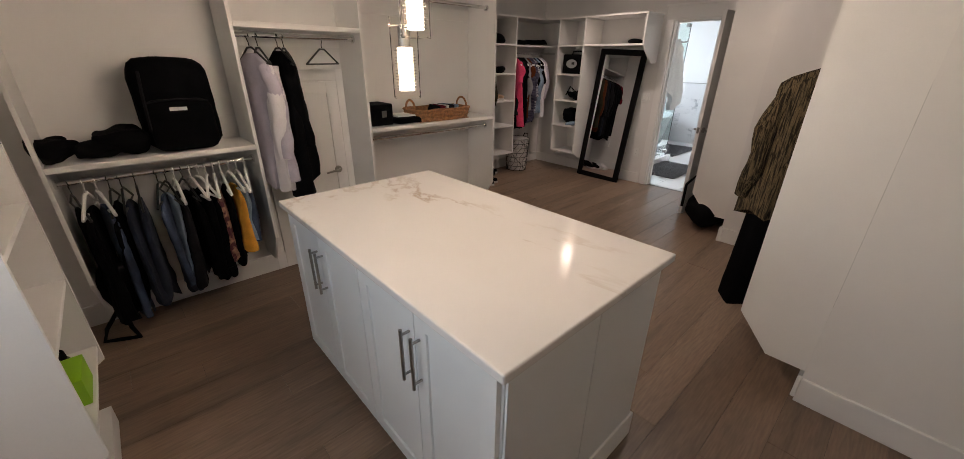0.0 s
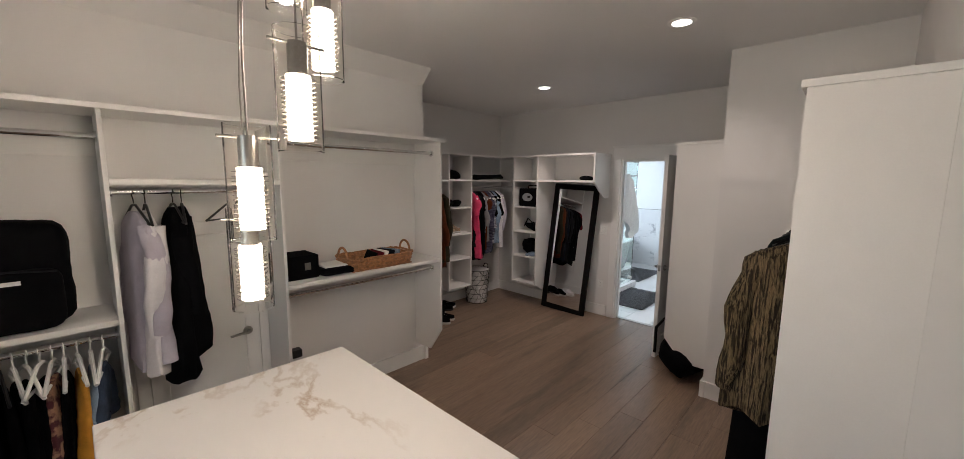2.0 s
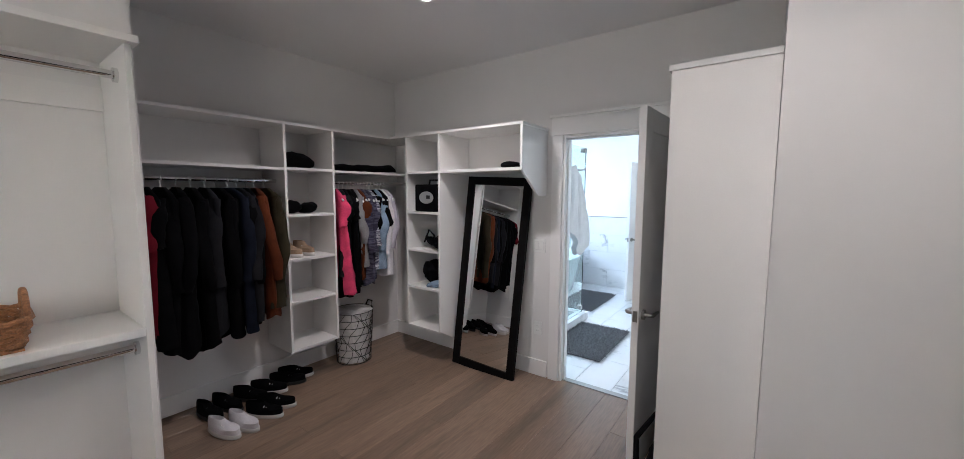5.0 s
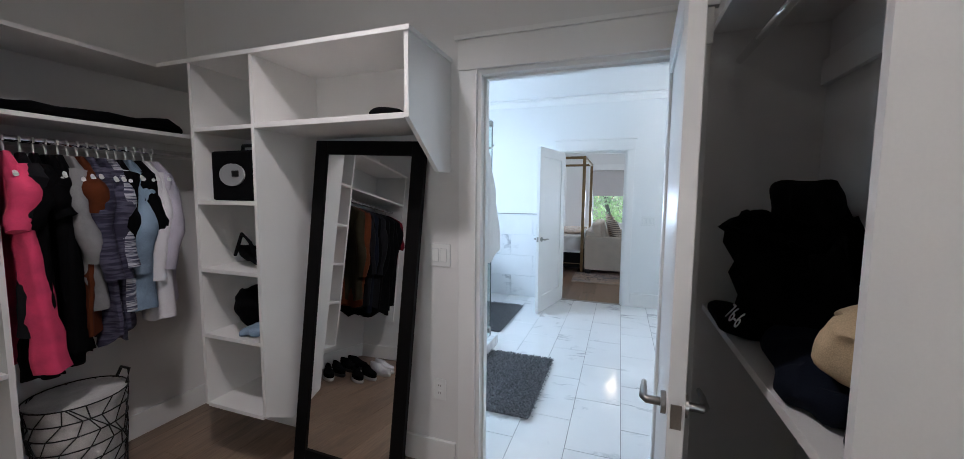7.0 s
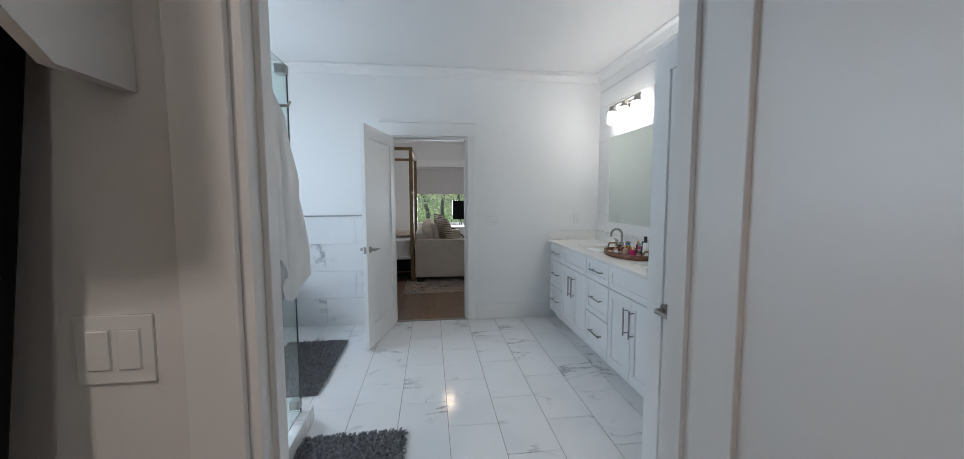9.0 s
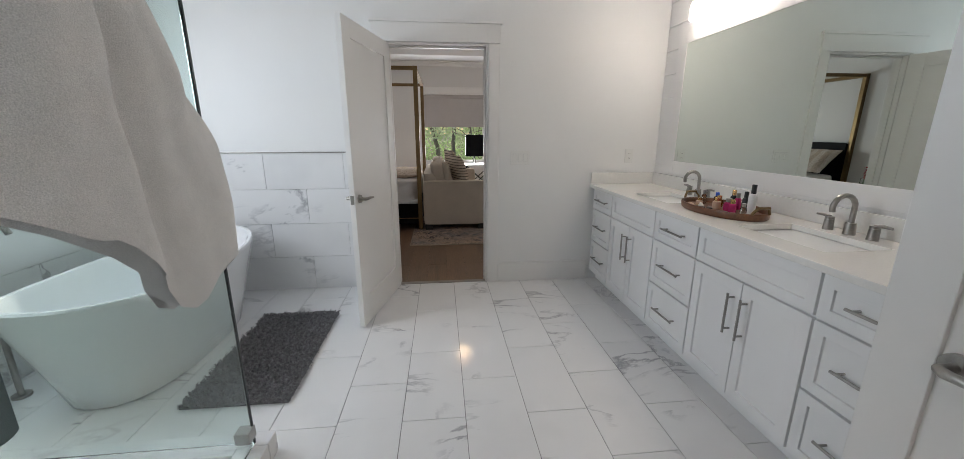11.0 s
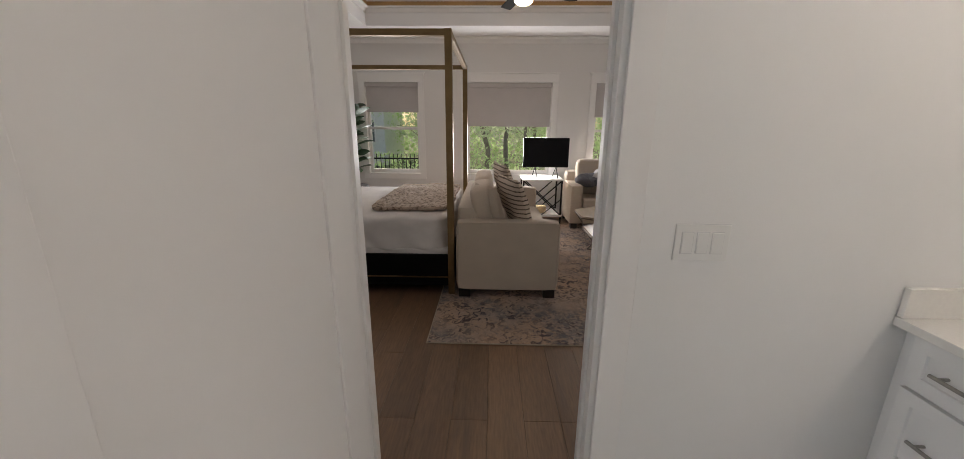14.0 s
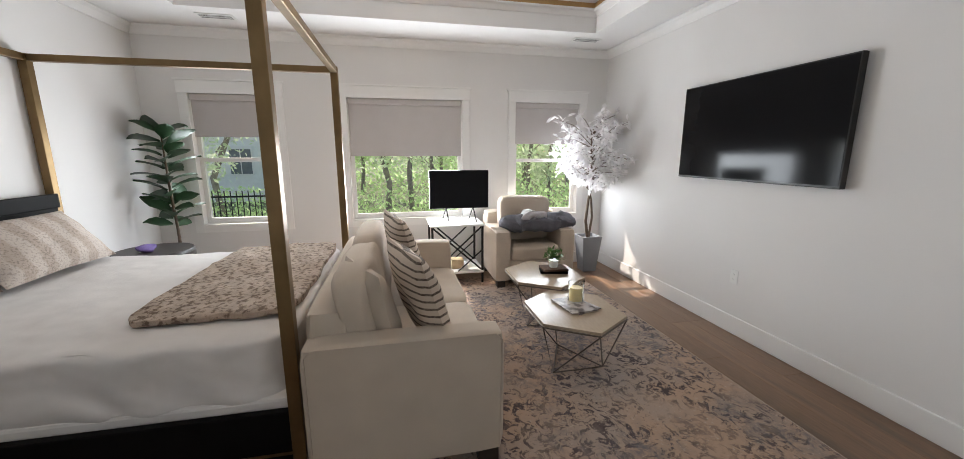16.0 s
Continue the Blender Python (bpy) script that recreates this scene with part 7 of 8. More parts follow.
def hex_table(cx, cy, r, turn, z=0.42, squash=0.86):
    t = thing("coffee_table", (cx, cy, 0), "hexagonal pale coffee table on crossed wire legs", "coffee table", "pair of coffee tables")
    cor = [(cx + r * math.cos(radians(turn + 60 * k)), cy + r * squash * math.sin(radians(turn + 60 * k))) for k in range(6)]
    soft(part("top", loft(bmesh.new(), [[(x, y, zz) for x, y in cor] for zz in (z - 0.02, z)]), TOPWOOD, t, "pale polished top"), 0.003)
    part("rim", tube(bmesh.new(), [(x, y, z - 0.026) for x, y in cor + cor[:1]], 0.006, 6), WIRE, t)
    low = [(cx + (x - cx) * 0.62, cy + (y - cy) * 0.62) for x, y in cor]
    for k in range(6):
        a, b, c = cor[k], low[k], cor[(k + 1) % 6]
        if k % 2 == 0:
            part("leg", tube(bmesh.new(), [(a[0], a[1], z - 0.026), (b[0], b[1], 0.018), (c[0], c[1], z - 0.026)], 0.0055, 7), WIRE, t, "bent wire leg", True)
        else:
            part("brace", tube(bmesh.new(), [(a[0], a[1], z - 0.026), (low[k - 1][0], low[k - 1][1], 0.018)], 0.0055, 7), WIRE, t, "", True)
    part("floor_ring", tube(bmesh.new(), [(low[k][0], low[k][1], 0.018) for k in (0, 2, 4, 0)], 0.0055, 7), WIRE, t, "", True)
    return t


hex_table(12.46, 1.42, 0.40, 0)
hex_table(13.20, 1.36, 0.40, 0, 0.45)
MAG = material("magazine_cover", (0.42, 0.38, 0.36), 0.3, second=(0.10, 0.08, 0.08), second_scale=16, second_at=0.52)
for k, (x, y, z, tr) in enumerate(((12.50, 1.38, 0.421, 20), (12.49, 1.40, 0.429, 8))):
    soft(solid("magazine", mbox(-0.14, 0.14, -0.105, 0.105, 0, 0.007), MAG, "glossy magazine lying on the coffee table", "magazine", "magazines on the table"), 0.001).matrix_basis = pose(x, y, z, 0, 0, tr)
cd = thing("candle", (12.55, 1.36, 0.436), "pale yellow candle in a clear glass jar", "candle")
bm = bmesh.new()
loft(bm, [[(12.55 + r * math.cos(a), 1.36 + r * math.sin(a), z) for a in [i * math.tau / 24 for i in range(24)]] for r, z in ((0.056, 0.437), (0.058, 0.44), (0.058, 0.575), (0.054, 0.575), (0.054, 0.443))], False)
part("jar", bm, CLEAR, cd, "clear glass jar", True).visible_shadow = False
part("wax", rod(bmesh.new(), (12.55, 1.36, 0.444), (12.55, 1.36, 0.54), 0.045, 24), material("candle_wax", (0.75, 0.60, 0.30), 0.5, vary=0.03), cd, "pale yellow wax", True)
for k, (w, h) in enumerate(((0.24, 0.02), (0.22, 0.018))):
    soft(solid("book", mbox(-w / 2, w / 2, -0.085, 0.085, 0, h), BROWN if k else BLACK, "dark book lying under a small plant", "book", "books on the table"), 0.002).matrix_basis = pose(13.22, 1.26, 0.451 + 0.021 * k, 0, 0, 12 * k + 75)
pl = thing("potted_plant", (13.22, 1.26, 0.49), "small leafy plant in a white pot", "plant")
part("pot", rod(bmesh.new(), (13.22, 1.26, 0.491), (13.22, 1.26, 0.555), 0.035, 22, 0.045), PORCELAIN, pl, "white ceramic pot", True)


def leaf(bm, base, way, up, length, width, curl=0.2):
    """One leaf: a bent blade with a pointed tip."""
    w = way.normalized()
    s = w.cross(up).normalized()
    n = s.cross(w)
    rows = []
    for u, g in ((0, 0.08), (0.25, 0.75), (0.55, 1.0), (0.82, 0.62), (1.0, 0.04)):
        c = base + w * (length * u) - n * (curl * length * u * u)
        rows.append([bm.verts.new(c + s * (width / 2 * g * k) + n * (0.10 * width * abs(k))) for k in (-1, 0, 1)])
    for a, b in zip(rows, rows[1:]):
        bm.faces.new((a[0], a[1], b[1], b[0]))
        bm.faces.new((a[1], a[2], b[2], b[1]))


LEAFGREEN = material("small_leaf", (0.06, 0.16, 0.025), 0.5, vary=0.35, scale=40)
rng = random.Random(5)
bm = bmesh.new()
for k in range(150):
    d = Vector((rng.gauss(0, 1), rng.gauss(0, 1), rng.uniform(0.1, 1.6))).normalized()
    p = Vector((13.22, 1.26, 0.555)) + d * rng.uniform(0.02, 0.10)
    leaf(bm, p, d + Vector((rng.gauss(0, 0.5), rng.gauss(0, 0.5), 0.2)), Vector((0.1, 0.2, 1)), rng.uniform(0.03, 0.05), rng.uniform(0.014, 0.022))
part("foliage", bm, LEAFGREEN, pl)

# console with monitor
DX0, DX1, DY0, DY1, DZ = 14.32, 14.84, 1.66, 2.26, 0.70
ds = thing("side_table", (14.6, 1.96, 0), "black metal side table with crossed bars and a pale top", "table")
for x in (DX0 + 0.015, DX1 - 0.015):
    for y in (DY0 + 0.015, DY1 - 0.015):
        part("leg", mbox(x - 0.012, x + 0.012, y - 0.012, y + 0.012, 0.013, DZ - 0.02), BLACKMETAL, ds)
    part("cross_bar", rod(bmesh.new(), (x, DY0 + 0.02, 0.16), (x, DY1 - 0.02, DZ - 0.03), 0.010, 8), BLACKMETAL, ds)
    part("cross_bar", rod(bmesh.new(), (x + 0.012, DY1 - 0.02, 0.16), (x + 0.012, DY0 + 0.02, DZ - 0.03), 0.010, 8), BLACKMETAL, ds)
    part("cross_bar", rod(bmesh.new(), (x - 0.012, (DY0 + DY1) / 2, 0.16), (x - 0.012, DY0 + 0.02, DZ - 0.30), 0.008, 8), BLACKMETAL, ds)
soft(part("lower_shelf", mbox(DX0, DX1, DY0, DY1, 0.13, 0.16), PLASTIC, ds, "white lower shelf"), 0.003)
soft(part("top", mbox(DX0 - 0.01, DX1 + 0.01, DY0 - 0.01, DY1 + 0.01, DZ - 0.019, DZ), PLASTIC, ds, "white glossy top"), 0.003)
mo = thing("monitor", (14.55, 1.9, DZ), "black flat monitor on two splayed feet", "monitor")
soft(part("screen", mbox(14.53, 14.575, 1.56, 2.25, 0.86, 1.30), SCREEN, mo), 0.006)
for y in (1.74, 2.06):
    part("stand", tube(bmesh.new(), [(14.45, y - 0.02, DZ + 0.006), (14.555, y, 0.87), (14.68, y + 0.03, DZ + 0.006)], 0.008, 8), BLACKPLASTIC, mo, "", True)
soft(solid("gift_box", mbox(14.42, 14.56, 1.88, 2.02, 0.161, 0.27), CREAM, "small cream box on the lower shelf", "box"), 0.004)
lump("paper_bag", 14.45, 14.6, 2.04, 2.18, 0.161, 0.23, WHITE, "small white bag on the lower shelf", "bag", 61, 0.4, 0.03)

# ---- bedroom: television ----
tv = thing("television", (12.6, -0.08, 1.67), "large black flat television mounted on the wall", "television")
soft(part("body", mbox(11.945, 13.375, -0.10, -0.055, 1.272, 2.072), BLACKPLASTIC, tv), 0.004)
part("screen", mbox(11.955, 13.365, -0.0555, -0.0515, 1.29, 2.062), SCREEN, tv, "glossy dark screen")
part("wall_mount", mbox(12.4, 12.8, -0.121, -0.10, 1.5, 1.85), BLACKMETAL, tv)

# ---- bedroom: night tables ----
DARKTABLE = material("dark_stained_wood", (0.034, 0.027, 0.025), 0.4, vary=0.15, grain=0.2, grain_scale=80)


def night_table(cx, cy, r, turn):
    t = thing("nightstand", (cx, cy, 0), "round dark wooden nightstand on a brass frame", "nightstand", "nightstands")
    ring = lambda rr, z: [(cx + rr * math.cos(a), cy + rr * math.sin(a), z) for a in [i * math.tau / 40 for i in range(40)]]
    part("drum", loft(bmesh.new(), [ring(r - 0.006, 0.44), ring(r, 0.446), ring(r, 0.592), ring(r - 0.006, 0.60)]), DARKTABLE, t, "", True)
    a0 = radians(turn)
    bm = bmesh.new()
    arc = [a0 + radians(d) for d in range(-38, 39, 4)]
    loft(bm, [[(cx + (r + o) * math.cos(a), cy + (r + o) * math.sin(a), z) for o, z in ((-0.002, 0.465), (0.006, 0.465), (0.006, 0.575), (-0.002, 0.575))] for a in arc])
    d = part("drawer", bm, DARKTABLE, t, "curved dark drawer front")
    part("knob", rod(bmesh.new(), (cx + (r + 0.005) * math.cos(a0), cy + (r + 0.005) * math.sin(a0), 0.53), (cx + (r + 0.02) * math.cos(a0), cy + (r + 0.02) * math.sin(a0), 0.53), 0.011, 14), STEEL, d, "small metal knob", True)
    part("ring", tube(bmesh.new(), [(cx + (r - 0.005) * math.cos(a), cy + (r - 0.005) * math.sin(a), 0.43) for a in [i * math.tau / 40 for i in range(41)]], 0.011, 8), GOLD, t, "brass ring", True)
    feet = []
    for k in range(4):
        a = a0 + radians(45 + 90 * k)
        p0 = (cx + (r - 0.01) * math.cos(a), cy + (r - 0.01) * math.sin(a), 0.425)
        p1 = (cx + (r - 0.01) * math.cos(a), cy + (r - 0.01) * math.sin(a), 0.001)
        part("leg", tube(bmesh.new(), [p0, p1], 0.013, 8), GOLD, t, "brass leg", True)
        feet.append((p1[0], p1[1], 0.055))
    part("stretcher", tube(bmesh.new(), feet + feet[:1], 0.009, 8), GOLD, t, "", True)
    return t


night_table(11.42, 4.925, 0.256, -110)
night_table(14.18, 4.86, 0.31, -100)
rv = thing("flower_vase", (11.30, 4.96, 0.60), "red flower stem in a small clear vase", "vase")
bm = bmesh.new()
loft(bm, [[(11.30 + r * math.cos(a), 4.96 + r * math.sin(a), z) for a in [i * math.tau / 20 for i in range(20)]] for r, z in ((0.03, 0.601), (0.036, 0.605), (0.034, 0.70), (0.02, 0.72), (0.016, 0.72), (0.03, 0.69), (0.03, 0.61))], False)
part("vase", bm, CLEAR, rv, "clear glass vase", True).visible_shadow = False
bm = tube(bmesh.new(), [(11.30, 4.96, 0.61), (11.29, 4.965, 0.74), (11.285, 4.97, 0.80)], 0.004, 6)
part("stem", bm, LEAFGREEN, rv, "", True)
bm = bmesh.new()
rng = random.Random(8)
for k in range(46):
    d = Vector((rng.gauss(0, 1), rng.gauss(0, 1), rng.gauss(0, 1))).normalized()
    leaf(bm, Vector((11.285, 4.97, 0.70 + 0.16 * rng.random())) + d * 0.012, d, Vector((0.3, 0.2, 1)), 0.03, 0.022)
part("blossom", bm, cloth("red_petal", (0.55, 0.01, 0.03)), rv, "red petals")
lump("headphones", 14.05, 14.22, 4.84, 4.96, 0.601, 0.65, cloth("violet", (0.16, 0.11, 0.30)), "violet headphones lying on a nightstand", "headphones", 71, 0.4, 0.04)


# ---- bedroom: plants ----
BARK = material("plant_bark", (0.11, 0.075, 0.05), 0.8, vary=0.3, scale=30, bump=0.6)
FIG = material("fig_leaf", (0.016, 0.048, 0.018), 0.4, vary=0.3, scale=20)
fg = thing("fiddle_leaf_plant", (14.62, 4.86, 0), "tall fiddle-leaf fig with broad dark green leaves", "plant")
part("pot", rod(bmesh.new(), (14.62, 4.86, 0.001), (14.62, 4.86, 0.26), 0.11, 28, 0.135), PORCELAIN, fg, "plain round pot", True)
part("trunk", tube(bmesh.new(), [(14.62, 4.86, 0.24), (14.63, 4.865, 0.7), (14.60, 4.87, 1.2), (14.61, 4.88, 1.72)], [0.016, 0.014, 0.011, 0.006], 10), BARK, fg, "", True)
rng = random.Random(14)
for k in range(38):
    z = 0.74 + 1.02 * k / 38
    a = k * 2.4
    d = Vector((math.cos(a), math.sin(a), rng.uniform(0.3, 1.1)))
    bm = bmesh.new()
    leaf(bm, Vector((14.61, 4.87, z)) + Vector((d.x, d.y, 0)) * 0.03, d, Vector((-d.x + rng.gauss(0, 0.5), -d.y + rng.gauss(0, 0.5), 0.6)), rng.uniform(0.20, 0.29), rng.uniform(0.15, 0.20), 0.30)
    part("leaf", bm, FIG, fg, "", True)
WHITELEAF = leafy("white_leaf", (0.88, 0.86, 0.865), (0.86, 0.85, 0.85), 0.03, 30)
wt = thing("white_tree", (14.56, 0.24, 0), "artificial tree with white leaves in a grey pot", "plant")
GREYPOT = material("grey_pot", (0.23, 0.245, 0.27), 0.45, vary=0.06)
bm = bmesh.new()
loft(bm, [[(14.56 + s * c, 0.24 + s * d, z) for c, d in ((-1, -1), (1, -1), (1, 1), (-1, 1))] for s, z in ((0.085, 0.001), (0.128, 0.46), (0.115, 0.46), (0.112, 0.42))])
soft(part("pot", bm, GREYPOT, wt, "tapered square grey pot"), 0.004)
bm = bmesh.new()
tube(bm, [(14.55, 0.25, 0.42), (14.53, 0.30, 0.65), (14.57, 0.26, 0.90), (14.55, 0.22, 1.15), (14.56, 0.25, 1.45), (14.56, 0.27, 1.75)], [0.02, 0.018, 0.016, 0.014, 0.011, 0.006], 10)
tube(bm, [(14.57, 0.23, 0.42), (14.60, 0.18, 0.68), (14.55, 0.23, 0.92), (14.58, 0.30, 1.2), (14.60, 0.36, 1.42)], [0.016, 0.015, 0.013, 0.010, 0.006], 10)
part("trunk", bm, BARK, wt, "twisted brown trunk", True)
rng = random.Random(21)
tips, bm = [], bmesh.new()
for k in range(70):
    z = rng.uniform(1.0, 1.82)
    a = rng.uniform(0, 6.28)
    ln = rng.uniform(0.18, 0.44) * (1.1 - 0.4 * abs(z - 1.35))
    p0 = Vector((14.56, 0.25, z))
    p1 = p0 + Vector((math.cos(a) * ln * 1.1 - 0.05, math.sin(a) * ln * 1.15, rng.uniform(-0.02, 0.30)))
    p1.x, p1.y = min(p1.x, 14.86), max(p1.y, -0.05)
    tube(bm, [p0, (p0 + p1) / 2 + Vector((0, 0, 0.05)), p1], [0.005, 0.004, 0.002], 5)
    tips += [(p0.lerp(p1, u), p1 - p0) for u in (0.35, 0.55, 0.72, 0.88, 1.0)]
part("branch", bm, BARK, wt, "", True)
bm = bmesh.new()
for p, d in tips:
    for _ in range(5):
        w = d.normalized() * 0.4 + Vector((rng.gauss(0, 0.7), rng.gauss(0, 0.7), rng.gauss(-0.1, 0.6)))
        leaf(bm, p + Vector((rng.gauss(0, 0.02), rng.gauss(0, 0.02), rng.gauss(0, 0.02))), w, Vector((rng.gauss(0, 0.4), rng.gauss(0, 0.4), 1)), rng.uniform(0.07, 0.11), rng.uniform(0.032, 0.05), 0.25)
part("crown", bm, WHITELEAF, wt, "dense white leaves")

# ---- outdoors ----
GRASS = material("yard_ground", (0.16, 0.18, 0.10), 0.95, vary=0.4, scale=0.6, grain=0.4, grain_scale=20)
bm = bmesh.new()
bmesh.ops.create_grid(bm, x_segments=2, y_segments=2, size=400, matrix=Matrix.Translation((10, 0, -0.5)))
struct("ground", bm, GRASS, "green yard ground outside", "ground")
for nm, x0, x1, y0, y1 in (("facade", -0.30, 15.10, -1.62, -1.43),):
    struct(nm, mbox(x0, 2.9, y0, y1, -0.5, 2.86), BATHWALL, "plain outer wall of the house", "wall")
# leaf colours lifted above real foliage, standing in for brighter daylight on the trees
GREEN1 = leafy("tree_leaf", (0.30, 0.43, 0.21), (0.80, 1.0, 0.56))
GREEN2 = leafy("sunlit_leaf", (0.36, 0.46, 0.30), (0.92, 1.0, 0.75))
TREEBARK = material("grey_tree_bark", (0.27, 0.235, 0.20), 0.85, vary=0.3, scale=12, bump=0.6)
rng = random.Random(33)


def tree(x, y, h, spread, n, mat):
    t = thing("tree", (x, y, -0.5), "leafy green tree beyond the garden fence", "tree", "trees outside")
    pts = [(x + rng.gauss(0, 0.08) * k, y + rng.gauss(0, 0.08) * k, -0.52 + h * k / 5) for k in range(6)]
    bm = tube(bmesh.new(), pts, [0.10 - 0.015 * k for k in range(6)], 8)
    limbs = []
    for k in range(16):
        a, z = rng.uniform(0, 6.28), h * rng.uniform(0.18, 0.95)
        ln = spread * rng.uniform(0.5, 1.0)
        p0 = Vector((x, y, z - 0.5))
        p1 = p0 + Vector((math.cos(a) * ln, math.sin(a) * ln, rng.uniform(0, 0.9)))
        tube(bm, [p0, p0.lerp(p1, 0.5) + Vector((0, 0, 0.15)), p1], [0.022, 0.016, 0.008], 5)
        limbs.append((p0, p1))
    part("trunk", bm, TREEBARK, t, "", True)
    vs, fs = [], []
    for _ in range(n):
        p0, p1 = rng.choice(limbs)
        c = p0.lerp(p1, rng.uniform(0.25, 1.1)) + Vector((rng.gauss(0, 0.28), rng.gauss(0, 0.28), rng.gauss(0, 0.22)))
        u = Vector((rng.gauss(0, 1), rng.gauss(0, 1), rng.gauss(0, 1))).normalized() * rng.uniform(0.05, 0.11)
        w = u.orthogonal().normalized() * u.length * 0.45
        i = len(vs)
        vs += [c - u, c + w, c + u, c - w]
        fs.append((i, i + 1, i + 2, i + 3))
    me = bpy.data.meshes.new("crown")
    me.from_pydata([tuple(v) for v in vs], [], fs)
    me.materials.append(mat)
    p = new("crown", me)
    p.parent = t
    p.matrix_parent_inverse = Matrix.Translation(-t.location)


for k in range(30):
    x, y = rng.uniform(22, 35), -12 + 30 * ((k * 0.618) % 1.0) + rng.uniform(-0.6, 0.6)
    if 8.5 < y < 11.5 and x < 30:
        x = 33
    tree(x, y, rng.uniform(5, 8), rng.uniform(1.2, 2.0), 1700, GREEN2 if k % 3 else GREEN1)
vs, fs = [], []
for _ in range(60000):
    x = rng.uniform(21, 24) if rng.random() < 0.35 else rng.uniform(30, 44)
    y = rng.uniform(-20, 30)
    z = -0.5 + (rng.random() ** 1.5 * 1.0 if x < 25 else rng.random() * 8.0)
    c = Vector((x, y, z))
    u = Vector((rng.gauss(0, 1), rng.gauss(0, 1), rng.gauss(0, 1))).normalized() * (rng.uniform(0.04, 0.09) if x < 25 else rng.uniform(0.09, 0.20))
    w = u.orthogonal().normalized() * u.length * 0.5
    i = len(vs)
    vs += [tuple(c - u), tuple(c + w), tuple(c + u), tuple(c - w)]
    fs.append((i, i + 1, i + 2, i + 3))
me = bpy.data.meshes.new("woods")
me.from_pydata(vs, [], fs)
me.materials.append(GREEN1)
tagged(new("woods", me), "dense green woods and shrubs behind the fence", "woods", kind="stuff")
fe = thing("garden_fence", (19.6, 8, -0.5), "black metal picket fence in the yard", "fence")
for z in (-0.2, 0.55):
    part("rail", mbox(19.59, 19.62, 4.2, 12.0, z - 0.02, z + 0.02), BLACKMETAL, fe)
for k in range(66):
    y = 4.2 + 0.12 * k
    part("picket", mbox(19.597, 19.613, y - 0.009, y + 0.009, -0.52, 0.68), BLACKMETAL, fe)
ho = thing("neighbour_house", (30, 10, -0.5), "white clapboard house beyond the trees", "house")
HOUSEPANE = material("dull_house_pane", (0.16, 0.18, 0.20), 0.15, vary=0.1)
SIDING = material("white_siding", (0.84, 0.84, 0.82), 0.6, vary=0.04)
for k in range(26):
    part("siding_board", mbox(28.0 + 0.004 * (k % 2), 32.0, 8.0, 12.6, -0.5 + 0.19 * k, -0.5 + 0.19 * k + 0.186), SIDING, ho)
bm = bmesh.new()
loft(bm, [[(27.6, y, 4.44), (32.4, y, 4.44), (30.0, y, 6.2)] for y in (7.7, 12.9)])
part("roof", bm, material("roof_shingle", (0.07, 0.07, 0.075), 0.9, vary=0.2, scale=3), ho, "dark shingle roof")
for y in (8.9, 11.4):
    for z in (0.7, 3.0):
        w = part("window", mbox(27.95, 27.999, y - 0.45, y + 0.45, z - 0.1, z + 1.1), TRIM, ho)
        for a in (-0.40, 0.02):
            for b in (0.0, 0.52):
                part("pane", mbox(27.94, 27.949, y + a, y + a + 0.38, z + b - 0.04, z + b + 0.44), HOUSEPANE, w)


# ---- planks and tiles ----
def plank_mesh(name, length, width, mat):
    """A board lying in the xy plane, its top at z = 0, with eased edges."""
    bm = mbox(0, length, 0, width, -0.012, 0.0)
    top = [e for e in bm.edges if all(v.co.z > -0.001 for v in e.verts)]
    bmesh.ops.bevel(bm, geom=top, offset=0.0014, segments=1, affect="EDGES")
    return mesh_of(name, bm, mat)


def lay_planks(parent, x0, x1, y0, y1, width, seed, holes, mat=OAK):
    rng = random.Random(seed)
    cache = {}
    y = y0
    while y < y1 - 0.02:
        w = min(width, y1 - y)
        x = x0
        first = True
        while x < x1 - 0.01:
            want = rng.choice((0.9, 1.2, 1.5, 1.8, 2.1))
            if first:
                want = rng.choice((0.5, 0.8, 1.1, 1.4))
                first = False
            ln = min(want, x1 - x)
            if x1 - x - ln < 0.3:
                ln = x1 - x
            if not any(a <= x and x + ln <= b and c <= y and y + w <= d for a, b, c, d in holes):
                key = (round(ln, 3), round(w, 3))
                if key not in cache:
                    cache[key] = plank_mesh("plank", ln - 0.0012, w - 0.0012, mat)
                ob = new("plank", cache[key])
                ob.location = (x, y, rng.uniform(-0.0006, 0))
                ob.parent = parent
            x += ln
        y += width


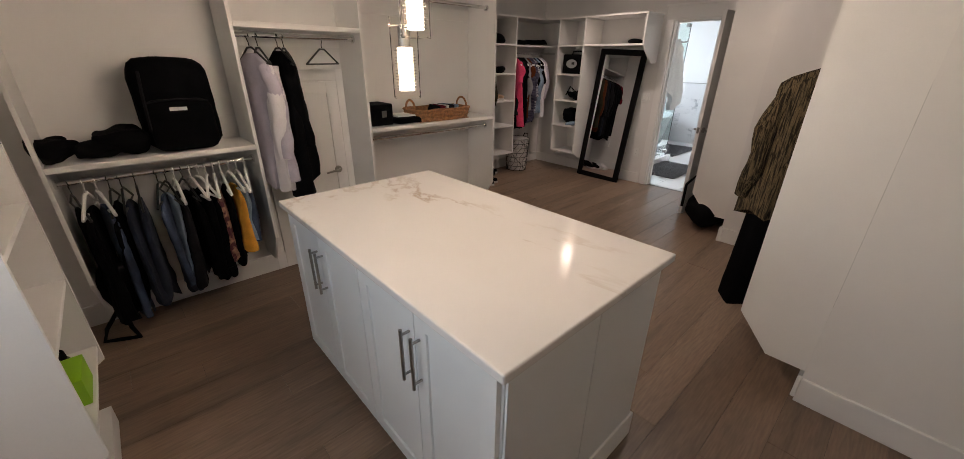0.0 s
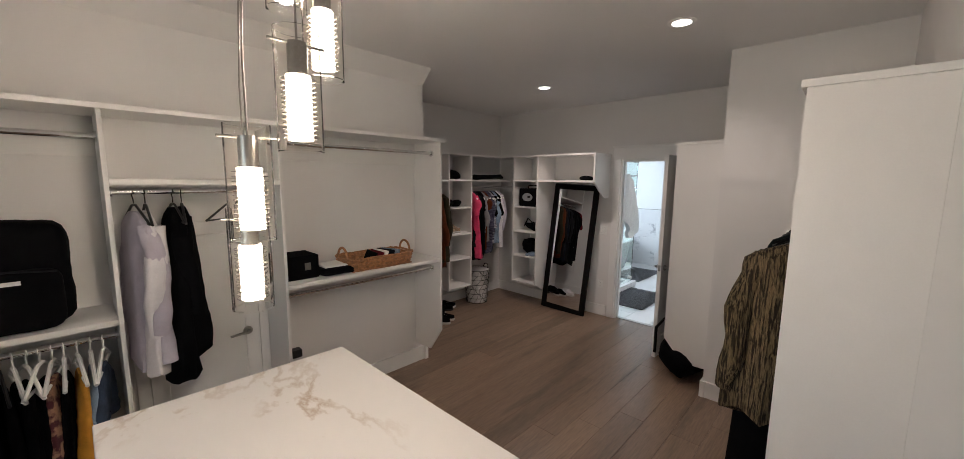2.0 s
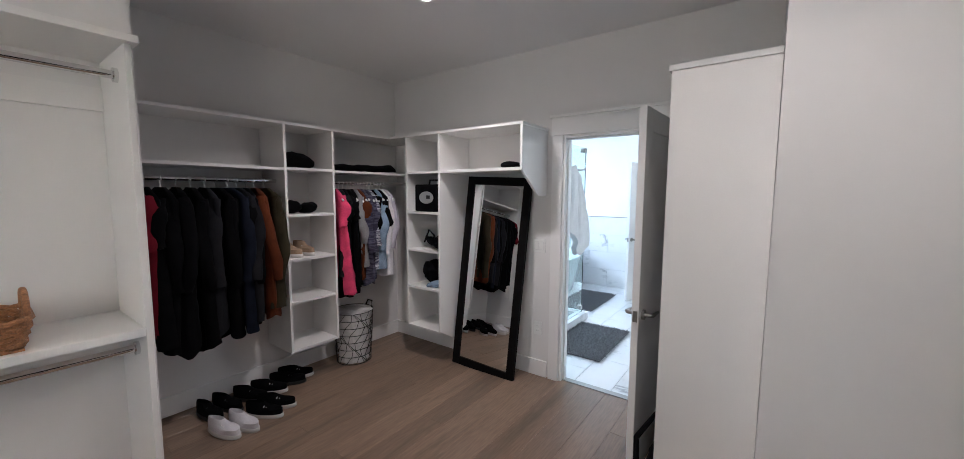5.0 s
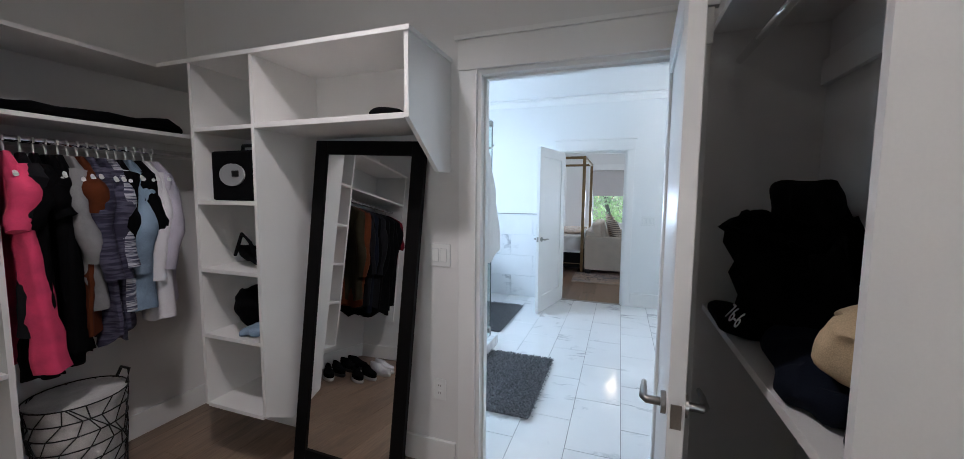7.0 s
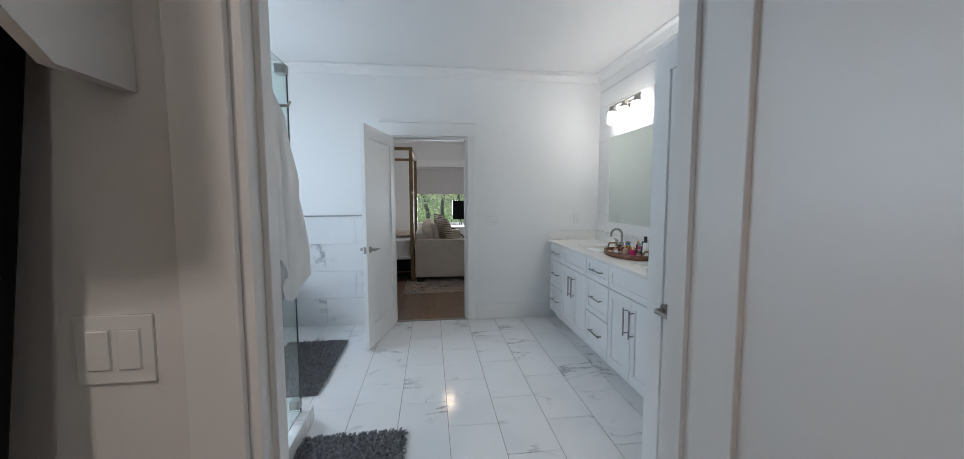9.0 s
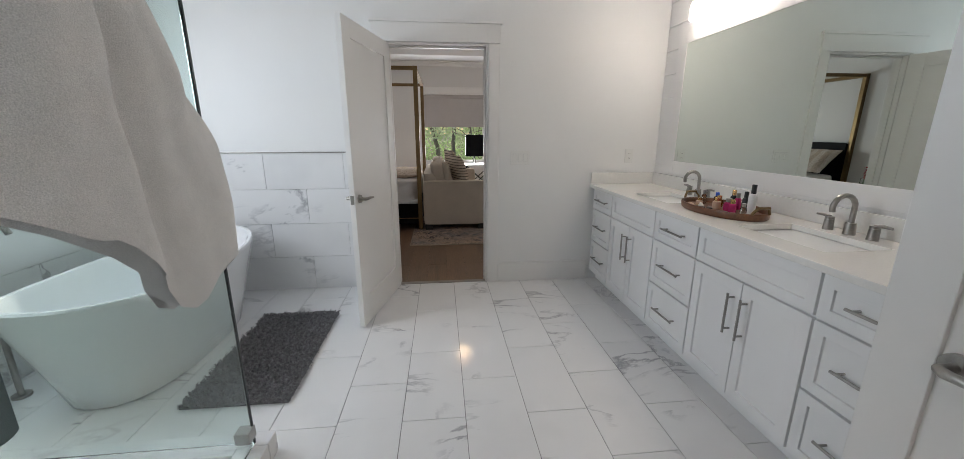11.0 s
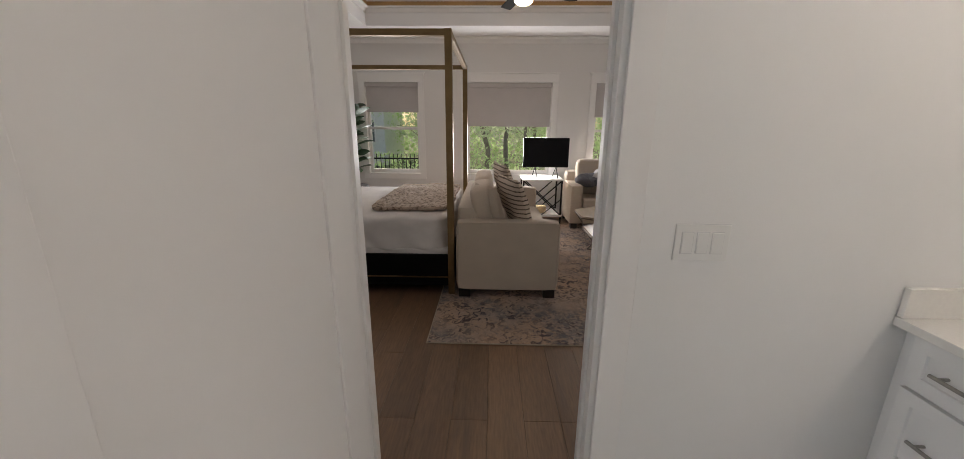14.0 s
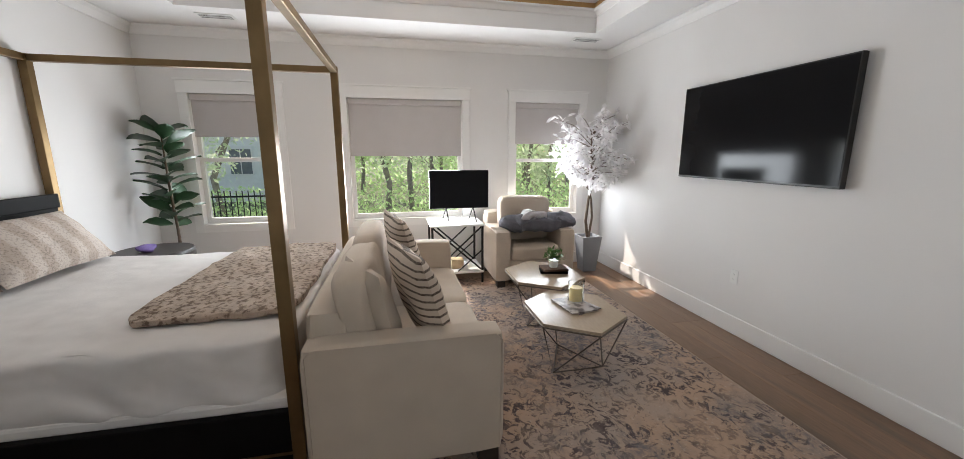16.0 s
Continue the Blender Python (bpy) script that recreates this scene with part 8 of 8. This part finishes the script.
def lay_tiles(parent, place, u, v, count_u, count_v, su, sv, shift, mat, lift=0.0):
    """A tile course: u, v are the directions of a tile's long and short side."""
    cache = {}
    n = u.cross(v)
    m = Matrix((u, v, n)).transposed().to_4x4()
    for j in range(count_v):
        off = shift if j % 2 else 0.0
        starts = [(i - 1) * su + off for i in range(count_u + 2)]
        for a in starts:
            b = min(a + su, count_u * su)
            a = max(a, 0.0)
            if b - a < 0.02:
                continue
            key = round(b - a, 3)
            if key not in cache:
                bm = mbox(0.0014, b - a - 0.0014, 0.0014, sv - 0.0014, -0.008, 0)
                top = [e for e in bm.edges if all(q.co.z > -0.001 for q in e.verts)]
                bmesh.ops.bevel(bm, geom=top, offset=0.0012, segments=1, affect="EDGES")
                cache[key] = mesh_of("tile", bm, mat)
            ob = new("tile", cache[key])
            ob.parent = parent
            ob.matrix_basis = Matrix.Translation(place + u * a + v * (j * sv) + n * lift) @ m


X, Y, Z = Vector((1, 0, 0)), Vector((0, 1, 0)), Vector((0, 0, 1))
lay_planks(bpy.data.objects["floor"], 0.0, 6.11, -1.30, 5.08, 0.19, 3, [(2.99, 6.11, -2, 0.70), (4.85, 6.11, -2, 1.68), (0, 3.55, 3.97, 6)])
lay_planks(bpy.data.objects["floor_bedroom"], 9.70, 14.95, -0.12, 5.20, 0.19, 8, [(12.2, 13.4, 3.4, 4.9)], OAKWARM)
lay_tiles(bpy.data.objects["floor_bath"], Vector((6.11, 0.83, 0)), X, Y, 6, 15, 0.598, 0.3067, 0.299, MARBLE)
wt_ = bpy.data.objects["wall_bedroom_side"]
lay_tiles(wt_, Vector((9.67, 5.16, 0)), -Y, Z, 3, 4, 0.635, 0.2965, 0.318, MARBLE, 0.009)
lay_tiles(bpy.data.objects["wall_tub"], Vector((7.80, 5.16, 0)), X, Z, 3, 4, 0.62, 0.2965, 0.31, MARBLE, 0.009)
soft(struct("tile_trim", mbox(9.655, 9.669, 3.275, 5.145, 1.187, 1.196), STEEL, "thin metal strip capping the wall tiles", "trim"), 0.001)
